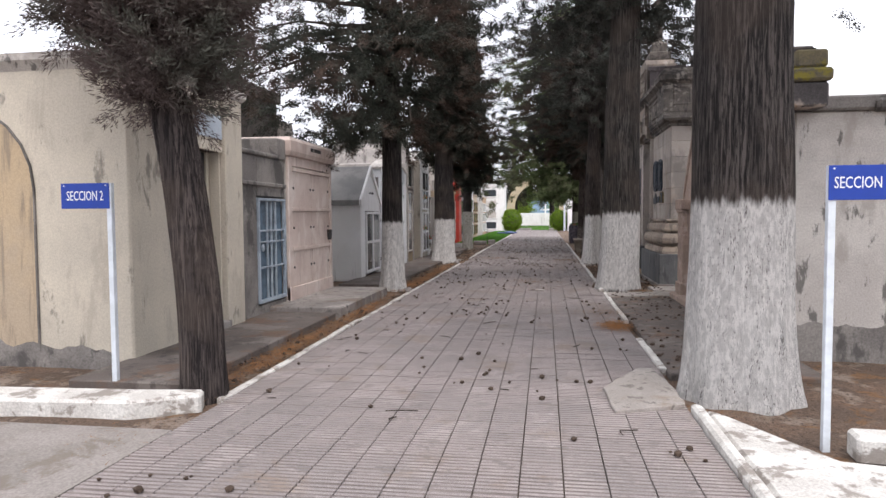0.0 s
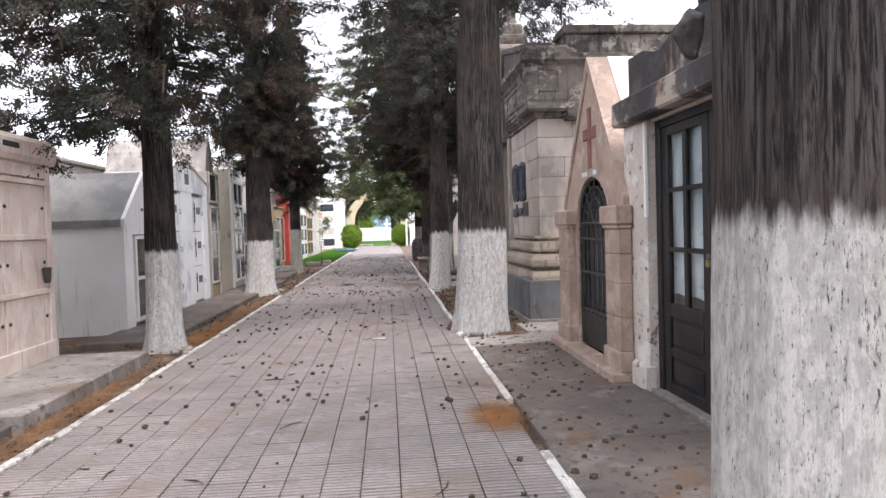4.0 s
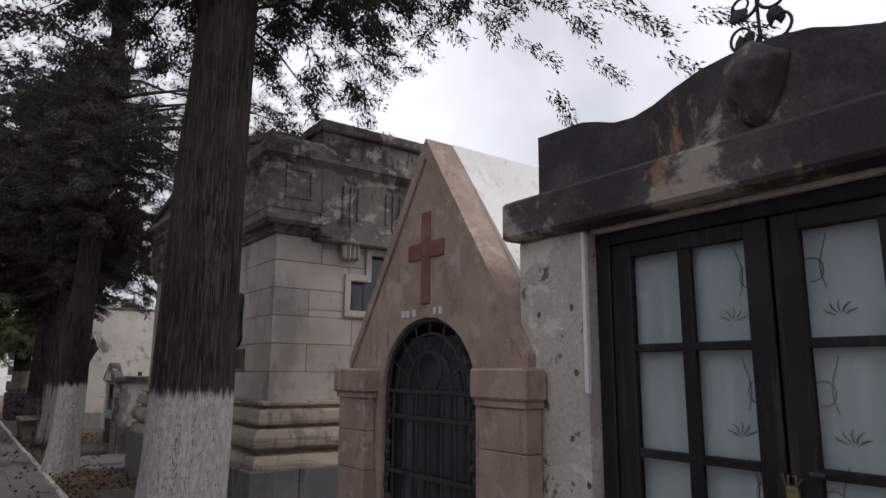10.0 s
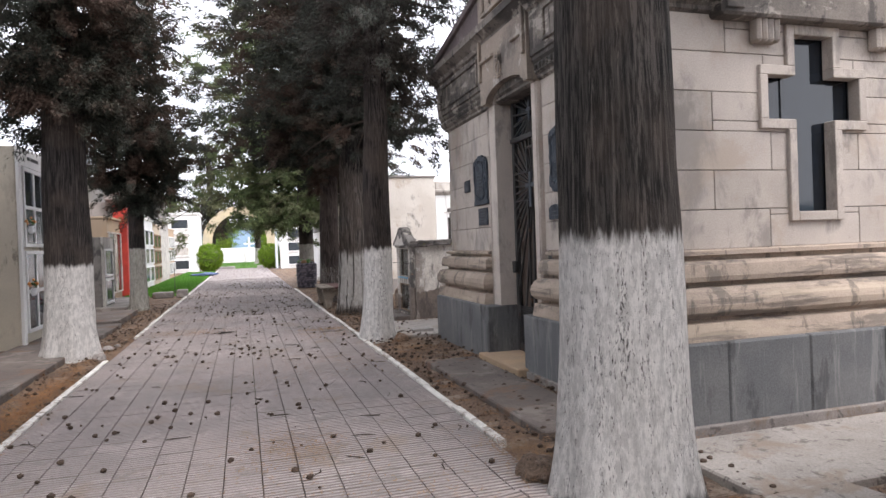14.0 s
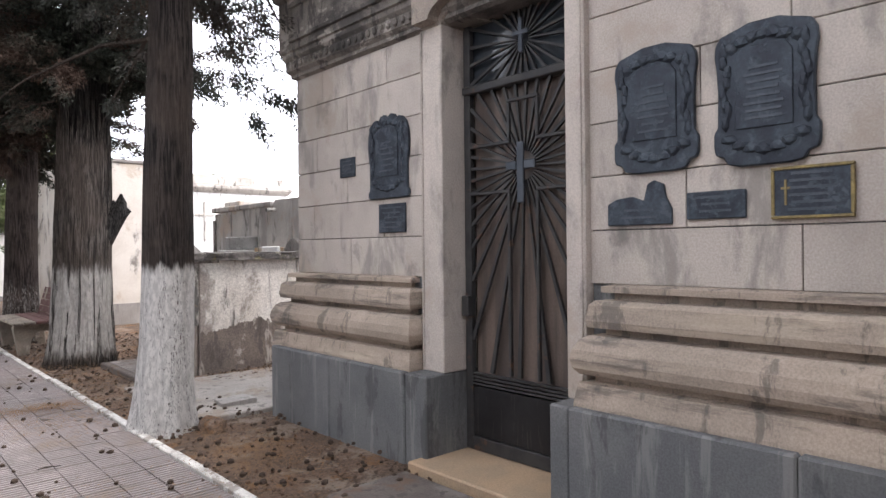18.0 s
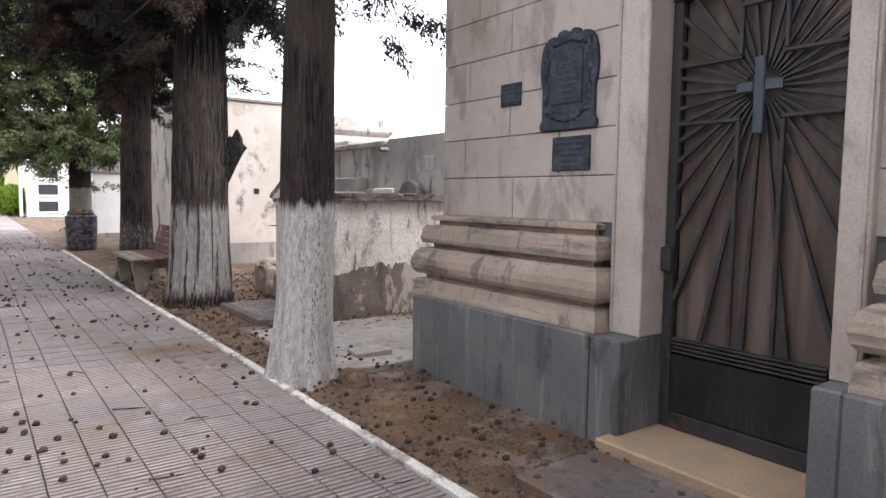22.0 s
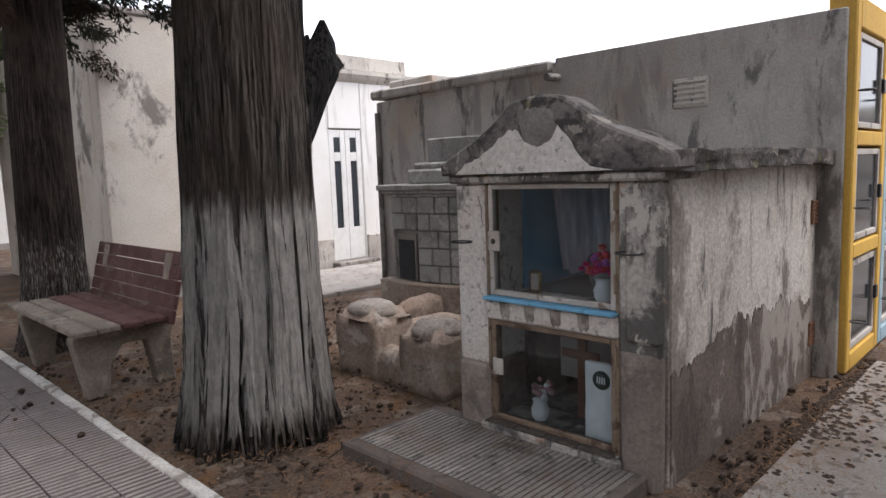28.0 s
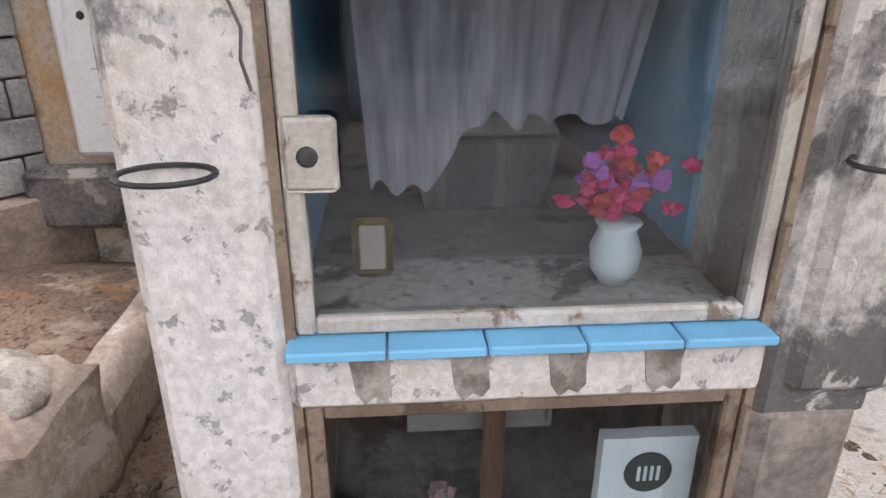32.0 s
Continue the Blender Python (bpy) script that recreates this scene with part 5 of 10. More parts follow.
M_RUSTLEAF = surf("rusty_iron_leaf", (0.10, 0.055, 0.04), (0.045, 0.035, 0.032), 14, 0.8, 0.4, 90, 0.3)
for k in range(26):
    s2 = -1 if k % 2 else 1
    z = 0.55 + 0.075 * (k // 2)
    if z < 1.5:
        y2 = GC + s2 * (0.50 + 0.02 * math.sin(5 * k))
    else:
        y2 = GC + s2 * 0.46 * math.cos((z - 1.5) * 2.6)
        z = 1.5 + 0.52 * math.sin(min(1.5, (z - 1.5) * 2.6))
    part("leaf", blob(B(), (GX + 0.085, y2, z), 0.024, (0.5, 1.1, 1.0), 0.8, 2, k), M_RUSTLEAF if k % 3 == 0 else M_IRON, gate)
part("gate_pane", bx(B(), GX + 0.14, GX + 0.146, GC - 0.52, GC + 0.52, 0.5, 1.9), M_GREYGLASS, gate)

# -- large sandstone mausoleum --
MX, MY0, MY1 = 2.50, 13.80, 19.36
DY0, DY1 = 15.97, 17.45
mau = thing("large_mausoleum", (4.2, 16.6, 0), "large sandstone mausoleum with grey plinth, bronze plaques and rayed iron door", "mausoleum")
base_prof = [(0.19, 0.62), (0.19, 0.66), (0.17, 0.775), (0.10, 0.785), (0.10, 0.812), (0.165, 0.825), (0.195, 0.86), (0.205, 0.91), (0.195, 0.965), (0.165, 1.02), (0.13, 1.045), (0.055, 1.05), (0.055, 1.085), (0.13, 1.092), (0.14, 1.13), (0.125, 1.22), (0.10, 1.245), (0.02, 1.25), (0.02, 1.285), (0.075, 1.292), (0.075, 1.325), (0.02, 1.337)]
for y0, y1 in ((MY0, DY0), (DY1, MY1)):
    part("base_moulding", ring(B(), MX, 5.1, y0 if y0 == MY0 else y0 + 0.19, y1 if y1 == MY1 else y1 - 0.19, base_prof), M_STONEMOULD, mau, "stained stone base mouldings")
    ya, yb = (MY0 - 0.26, DY0) if y0 == MY0 else (DY1, MY1 + 0.1)
    n = max(2, round((yb - ya) / 1.05))
    for k in range(n):
        a, b = ya + (yb - ya) * k / n, ya + (yb - ya) * (k + 1) / n
        part("plinth_stone", bx(B(), MX - 0.25, MX + 0.3, a + 0.002, b - 0.002, -0.05, 0.64, 0.012), M_PLINTH, mau)
for k in range(3):
    a = MX + 0.3 + 0.78 * k
    part("plinth_stone", bx(B(), a + 0.002, a + 0.778, MY0 - 0.26, MY0 + 0.2, -0.05, 0.64, 0.012), M_PLINTH, mau)
part("plinth_foot", bx(bx(B(), MX - 0.29, MX - 0.25, MY0 - 0.29, DY0, -0.05, 0.04, 0.006), MX - 0.29, 5.1, MY0 - 0.31, MY0 - 0.26, -0.05, 0.04, 0.006), M_CONC, mau)
cross_holes = ((3.72, 4.16, 1.60, 3.10), (3.44, 4.44, 2.36, 2.76))
part("core_wall", bx(bx(B(), MX + 0.02, MX + 0.25, MY0 + 0.02, DY0, 0.0, 3.25), MX + 0.02, MX + 0.25, DY1, MY1 - 0.02, 0.0, 3.25), M_PLINTH, mau, "dark joints between the stones")
core = B()
for x0, x1, z0, z1 in minus(minus([(MX + 0.25, 5.1, 0.0, 3.25)], cross_holes[0]), cross_holes[1]):
    bx(core, x0, x1, MY0 + 0.02, MY0 + 0.2, z0, z1)
bx(core, MX + 0.25, 5.1, MY1 - 0.2, MY1 - 0.02, 0.0, 3.25)
bx(core, 4.9, 5.1, MY0 + 0.2, MY1 - 0.2, 0.0, 3.25)
part("core_wall", core, M_PLINTH, mau)
for a0, a1, z0, z1 in courses(MY0, DY0 + 0.01, 1.335, 3.22, 0.315, 1.05, 3) + courses(DY1 - 0.01, MY1, 1.335, 3.22, 0.315, 1.0, 5):
    part("ashlar_stone", bx(B(), MX, MX + 0.06, a0 + 0.003, a1 - 0.003, z0 + 0.003, z1 - 0.003, 0.004), M_STONE, mau)
for a0, a1, z0, z1 in courses(MX, 5.1, 1.335, 3.22, 0.315, 1.0, 7, cross_holes):
    part("ashlar_stone", bx(B(), a0 + 0.003, a1 - 0.003, MY0, MY0 + 0.06, z0 + 0.003, z1 - 0.003, 0.004), M_STONE, mau)
# cross-shaped window
win = part("cross_window", bx(B(), 3.74, 4.14, MY0 - 0.035, MY0 + 0.08, 3.08, 3.16, 0.006), M_STONE, mau, "pale stone surround of a cross-shaped window")
for x0, x1, z0, z1 in ((3.66, 3.74, 1.54, 2.30), (4.14, 4.22, 1.54, 2.30), (3.74, 4.14, 1.54, 1.62), (3.66, 3.74, 2.82, 3.16), (4.14, 4.22, 2.82, 3.16), (3.38, 3.74, 2.30, 2.38), (4.14, 4.50, 2.30, 2.38), (3.38, 3.74, 2.74, 2.82), (4.14, 4.50, 2.74, 2.82), (3.38, 3.46, 2.38, 2.74), (4.42, 4.50, 2.38, 2.74)):
    part("surround_stone", bx(B(), x0, x1, MY0 - 0.035, MY0 + 0.08, z0, z1, 0.006), M_STONE, win)
part("cross_pane", bx(bx(B(), 3.7, 4.18, MY0 + 0.09, MY0 + 0.10, 1.58, 3.12), 3.42, 4.46, MY0 + 0.102, MY0 + 0.11, 2.34, 2.78), plain("dark_blue_glass", (0.012, 0.016, 0.022), 0.06, spec=0.5), win, "dark glass of the cross window")
# door bay
DC, DS = 16.66, 3.19  # the door's centre line and the springing of its arch
arc = [(DC - 0.55 * math.cos(math.pi * k / 16), DS + 0.15 * math.sin(math.pi * k / 16)) for k in range(17)]
bay = [(DY0 + 0.004, DS), (DY0 + 0.004, 3.45), (DY1 - 0.034, 3.45), (DY1 - 0.034, DS), (17.21, DS)] + arc[::-1] + [(16.11, DS)]
part("door_arch", prism(B(), bay, "x", MX - 0.06, MX + 0.30), M_ARCHSTONE, mau, "brown flat stone arch over the door")
part("door_jamb", bx(B(), MX - 0.06, MX + 0.30, DY0, 16.11, 0.64, DS, 0.008), M_STONE, mau, "plain stone door jamb")
part("door_jamb", bx(B(), MX - 0.06, MX + 0.30, 17.21, DY1, 0.64, DS, 0.008), M_STONE, mau, "plain stone door jamb")
part("surround_foot", bx(B(), MX - 0.24, MX + 0.30, DY0, 16.11, -0.05, 0.64, 0.012), M_PLINTH, mau)
part("surround_foot", bx(B(), MX - 0.24, MX + 0.30, 17.21, DY1, -0.05, 0.64, 0.012), M_PLINTH, mau)
part("jamb_fillet", bx(B(), MX - 0.072, MX - 0.055, DY0 + 0.015, DY0 + 0.035, 0.66, 3.18, 0.004), M_STONE, mau)
part("jamb_fillet", bx(B(), MX - 0.072, MX - 0.055, DY1 - 0.035, DY1 - 0.015, 0.66, 3.18, 0.004), M_STONE, mau)
part("doorstep", bx(B(), MX - 0.36, MX + 0.3, 16.02, 17.28, -0.05, 0.055, 0.012), surf("worn_ochre_step", (0.40, 0.28, 0.18), (0.34, 0.25, 0.17), 3, 0.85, 0.3, 70, 0.25), mau, "worn ochre doorstep")
part("entablature", ring(B(), MX, 5.1, MY0, MY1, [(0.0, 3.20), (0.04, 3.22), (0.04, 3.25), (0.075, 3.28), (0.075, 3.37), (0.10, 3.40), (0.10, 3.44), (0.12, 3.45), (0.12, 3.93), (0.15, 3.95), (0.17, 4.00), (0.25, 4.07), (0.27, 4.08), (0.27, 4.17), (0.1, 4.22)]), M_STONEDIRTY, mau, "blackened stone frieze and cornice")
rake = [(MY0 - 0.06, 4.19), (MY0 - 0.06, 4.36), (15.93, 4.84), (17.40, 4.76), (MY1 + 0.12, 4.38), (MY1 + 0.12, 4.19)]
part("roof", prism(B(), rake, "x", MX - 0.10, 5.15), M_ROOFSTONE, mau, "low gabled stone roof with raking sides")
for ya, za, yb, zb in ((MY0 - 0.10, 4.37, 15.92, 4.85), (MY1 + 0.16, 4.39, 17.43, 4.77)):
    part("raking_coping", prism(B(), [(ya, za - 0.09), (yb, zb - 0.09), (yb, zb + 0.01), (ya, za + 0.01)], "x", MX - 0.15, MX + 0.25, 0.01), M_ROOFSTONE, mau, "raking coping stone")
for k in range(62):
    y = MY0 + 0.04 + k * 0.09
    if DY0 - 0.05 < y < DY1 + 0.05:
        continue
    eg = B()
    blob(eg, (MX - 0.085, y, 3.325), 0.032, (0.55, 0.9, 1.25), 0.0, 1, k)
    part("egg_ornament", eg, M_STONEDIRTY, mau)
for y0, y1 in ((MY0 + 0.25, DY0 - 0.35), (DY1 + 0.15, MY1 - 0.1)):
    fr = B()
    for a0, a1, z0, z1 in ((y0, y1, 3.52, 3.56), (y0, y1, 3.84, 3.88), (y0, y0 + 0.04, 3.565, 3.835), (y1 - 0.04, y1, 3.565, 3.835)):
        bx(fr, MX - 0.145, MX - 0.11, a0, a1, z0, z1, 0.006)
    part("frieze_panel", fr, M_STONEDIRTY, mau)
ext = [(DC - 0.585 * math.cos(math.pi * k / 16), 3.21 + 0.162 * math.sin(math.pi * k / 16)) for k in range(17)]
blk_pts = [(DY0, 3.21), (DY0, 4.92), (DY0 + 0.22, 4.93), (DY0 + 0.30, 5.08), (DY1 - 0.30, 5.08), (DY1 - 0.22, 4.93), (DY1 - 0.03, 4.92), (DY1 - 0.03, 3.21), (17.245, 3.21)] + ext[::-1] + [(16.075, 3.21)]
part("door_block", prism(B(), blk_pts, "x", MX - 0.16, MX + 0.5), M_ARCHSTONE, mau, "weathered brown stone block over the door")
fr = B()
for a0, a1, z0, z1 in ((16.10, 17.24, 4.80, 4.85), (16.10, 17.24, 4.28, 4.33), (16.10, 16.16, 4.335, 4.795), (17.18, 17.24, 4.335, 4.795), (DY0, DY1 - 0.03, 4.14, 4.22), (DY0 + 0.03, DY0 + 0.08, 3.5, 4.12), (DY1 - 0.11, DY1 - 0.06, 3.5, 4.12), (16.02, 16.36, 3.72, 3.76), (16.92, 17.36, 3.72, 3.76)):
    bx(fr, MX - 0.20, MX - 0.155, a0, a1, z0, z1, 0.008)
part("tablet_frame", fr, M_ARCHSTONE, mau)
letters("FAMIL ALE", 0.155, on_west(MX - 0.165, 16.67, 4.66), M_ARCHSTONE, mau, "lettering", 0.012, "raised stone family name", 1.15)
letters("PASSERA", 0.155, on_west(MX - 0.165, 16.67, 4.44), M_ARCHSTONE, mau, "lettering", 0.012, "raised stone family name", 1.15)
mono = B()
for s in (-1, 1):
    tube(mono, [(MX - 0.19, 16.72 + 0.02 * s + 0.05 * s * math.sin(0.7 * k), 3.44 + 0.035 * k) for k in range(9)], 0.012, 5)
tube(mono, [(MX - 0.19, 16.72 + 0.07 * math.cos(k * 0.6), 3.66 + 0.06 * math.sin(k * 0.6)) for k in range(11)], 0.012, 5)
tube(mono, [(MX - 0.19, 16.62, 3.43), (MX - 0.2, 16.72, 3.41), (MX - 0.19, 16.84, 3.45)], 0.012, 5)
part("monogram", mono, M_STONEMOULD, mau, "carved stone monogram")
part("cross_foot", bx(bx(B(), MX - 0.05, MX + 0.45, 16.35, 17.0, 5.10, 5.30, 0.02), MX + 0.02, MX + 0.38, 16.48, 16.86, 5.30, 5.55, 0.03), M_STONEDIRTY, mau)
part("roof_cross", bx(bx(bx(B(), MX + 0.12, MX + 0.28, 16.58, 16.76, 5.55, 6.6, 0.02), MX + 0.12, MX + 0.28, 16.3, 16.575, 6.1, 6.27, 0.02), MX + 0.12, MX + 0.28, 16.765, 17.04, 6.1, 6.27, 0.02), M_STONEDIRTY, mau, "dark stone cross on the roof")
# corner pier and attic of the side
part("corner_pier", ring(B(), MX - 0.05, 2.88, MY0 - 0.05, MY0 + 0.5, [(0.11, 3.30), (0.15, 3.34), (0.12, 3.42), (0.12, 3.46), (0.13, 3.47), (0.13, 4.05), (0.2, 4.10), (0.22, 4.18), (0.18, 4.26), (0.12, 4.32)]), M_STONEDIRTY, mau, "blackened corner pier")
part("pier_panel", bx(bx(B(), 2.50, 2.84, MY0 - 0.20, MY0 - 0.17, 3.60, 3.64, 0.006), 2.50, 2.54, MY0 - 0.20, MY0 - 0.17, 3.645, 3.92, 0.006), M_STONEDIRTY, mau)
part("pier_panel", bx(bx(B(), 2.80, 2.84, MY0 - 0.20, MY0 - 0.17, 3.645, 3.92, 0.006), 2.50, 2.84, MY0 - 0.20, MY0 - 0.17, 3.925, 3.965, 0.006), M_STONEDIRTY, mau)
part("side_attic", bx(bx(B(), 2.93, 5.0, MY0 - 0.16, MY0 + 0.4, 3.16, 4.50, 0.02), 2.90, 5.05, MY0 - 0.22, MY0 + 0.42, 4.50, 4.63, 0.02), M_STONEDIRTY, mau, "blackened attic wall")
part("attic_pilaster", bx(B(), 2.95, 3.12, MY0 - 0.185, MY0 - 0.155, 3.2, 4.42, 0.008), M_STONEDIRTY, mau)
for x in (3.35, 3.95):
    orn = B()
    for d in (-0.1, 0.0, 0.1):
        bx(orn, x + d - 0.02, x + d + 0.02, MY0 - 0.185, MY0 - 0.155, 3.45 if d else 3.38, 3.86, 0.01)
    blob(orn, (x, MY0 - 0.17, 3.95), 0.07, (1.3, 0.3, 0.8), 0.3, 2, x)
    part("relief_ornament", orn, M_STONEDIRTY, mau)
for x in (3.30, 4.55):
    br = B()
    for k in range(4):
        bx(br, x + 0.06 * k, x + 0.06 * k + 0.05, MY0 - 0.12 + 0.02 * 0, MY0 + 0.0, 2.98 + 0.0, 3.18, 0.02)
    part("bracket", br, M_STONE, mau, "fluted stone bracket")
part("ceiling_slab", bx(B(), MX + 0.3, 5.6, MY0 + 0.2, MY1 - 0.2, 3.05, 3.2), M_STONE, mau)
part("inner_floor", bx(B(), MX + 0.3, 5.6, MY0 + 0.2, MY1 - 0.2, -0.05, 0.05), M_PLINTH, mau)
# iron door with rays
DX, CY, CZ = MX + 0.16, 16.63, 2.12
idr = part("iron_door", bx(bx(bx(bx(B(), DX, DX + 0.05, 16.115, 16.20, 0.06, 3.18, 0.005), DX, DX + 0.05, 17.14, 17.205, 0.06, 3.18, 0.005), DX, DX + 0.05, 16.202, 17.138, 0.06, 0.16, 0.005), DX - 0.025, DX + 0.06, 16.12, 17.20, 2.69, 2.75, 0.008), M_IRON, mau, "dark iron door frame with transom")
part("arch_rail", tube(B(), [(DX + 0.02, DC - 0.52 * math.cos(math.pi * k / 14), 3.17 + 0.135 * math.sin(math.pi * k / 14)) for k in range(15)], 0.024, 6), M_IRON, idr)
part("kick_plate", bx(B(), DX + 0.01, DX + 0.03, 16.202, 17.138, 0.165, 0.53, 0.004), M_BLACKDOOR, idr)
for k in range(4):
    part("louvre", bx(B(), DX - 0.002, DX + 0.04, 16.21, 17.13, 0.545 + 0.025 * k, 0.558 + 0.025 * k, 0.003), M_IRON, idr)


def clip_ray(cy, cz, a, y0, y1, z0, z1):
    """How far a ray goes in a rectangle."""
    dy, dz = math.cos(a), math.sin(a)
    t = 9.0
    if dy > 1e-6:
        t = min(t, (y1 - cy) / dy)
    if dy < -1e-6:
        t = min(t, (y0 - cy) / dy)
    if dz > 1e-6:
        t = min(t, (z1 - cz) / dz)
    if dz < -1e-6:
        t = min(t, (z0 - cz) / dz)
    return t


def blade(cy, cz, a, r0, r1, w0, w1):
    """A flat iron ray that widens outwards."""
    bm = B()
    dy, dz = math.cos(a), math.sin(a)
    vs = [bm.verts.new((x, cy + r * dy - q * w * dz, cz + r * dz + q * w * dy)) for x in (DX + 0.008, DX + 0.03) for r, w, q in ((r0, w0, -1), (r1, w1, -1), (r1, w1, 1), (r0, w0, 1))]
    for f in ((3, 2, 1, 0), (4, 5, 6, 7), (0, 1, 5, 4), (1, 2, 6, 5), (2, 3, 7, 6), (3, 0, 4, 7)):
        bm.faces.new([vs[m] for m in f])
    bmesh.ops.recalc_face_normals(bm, faces=bm.faces)
    return bm


for k in range(36):
    a = k * math.tau / 36 + 0.04
    t = clip_ray(CY, CZ, a, 16.20, 17.14, 0.645, 2.69)
    part("ray", blade(CY, CZ, a, 0.10, t, 0.005, 0.009 + 0.005 * t), M_IRON, idr)
for k in range(24):
    a = k * math.tau / 24 + 0.1
    t = clip_ray(CY, 2.99, a, 16.20, 17.14, 2.75, 3.32)
    while t > 0.1 and 2.99 + t * math.sin(a) > 3.17 + 0.135 * math.sqrt(max(0.0, 1 - ((CY + t * math.cos(a) - DC) / 0.53) ** 2)):
        t -= 0.01
    part("ray", blade(CY, 2.99, a, 0.05, t, 0.004, 0.012), M_IRON, idr)
for y0, y1, z0, z1 in ((16.49, 16.77, 2.57, 2.595), (16.49, 16.515, 2.31, 2.568), (16.745, 16.77, 2.31, 2.568), (16.202, 16.514, 2.285, 2.308), (16.746, 17.138, 2.285, 2.308), (16.202, 16.514, 1.94, 1.963), (16.746, 17.138, 1.94, 1.963), (16.49, 16.515, 0.65, 1.938), (16.745, 16.77, 0.65, 1.938)):
    part("cross_outline_bar", bx(B(), DX - 0.01, DX + 0.02, y0, y1, z0, z1, 0.004), M_IRON, idr)
part("door_cross", bx(bx(bx(B(), DX - 0.035, DX - 0.012, CY - 0.03, CY + 0.03, 1.86, 2.28, 0.006), DX - 0.035, DX - 0.012, CY - 0.13, CY - 0.032, CZ - 0.03, CZ + 0.03, 0.006), DX - 0.035, DX - 0.012, CY + 0.032, CY + 0.13, CZ - 0.03, CZ + 0.03, 0.006), M_BRONZELIT, idr, "flat bronze-green cross on the door")
part("fan_cross", bx(bx(B(), DX - 0.02, DX + 0.0, CY - 0.018, CY + 0.018, 2.89, 3.13, 0.005), DX - 0.022, DX - 0.002, CY - 0.07, CY + 0.07, 3.01, 3.045, 0.005), M_BRONZELIT, idr)
part("door_lock", bx(B(), DX - 0.05, DX + 0.0, 17.13, 17.20, 1.05, 1.20, 0.008), M_IRON, idr)
part("door_pane", bx(B(), DX + 0.06, DX + 0.066, 16.20, 17.14, 0.55, 2.69), surf("brown_obscured_glass", (0.15, 0.115, 0.095), (0.085, 0.068, 0.06), 1.6, 0.22, 0.05, 60, 0.15, stretch=(4, 4, 0.3)), idr, "dim brown glass behind the rays")
part("fan_pane", prism(B(), [(16.14, 2.70), (17.18, 2.70), (17.18, 3.18)] + [(DC + 0.52 * math.cos(math.pi * k / 12), 3.18 + 0.13 * math.sin(math.pi * k / 12)) for k in range(13)] + [(16.14, 3.18)], "x", DX + 0.06, DX + 0.066), M_GREYGLASS, idr)
part("inner_wall", bx(B(), 4.4, 4.5, 15.2, 18.2, 0.05, 3.0), surf("dim_inner_plaster", (0.46, 0.42, 0.42), (0.38, 0.33, 0.32), 1.5), mau)

# plaques


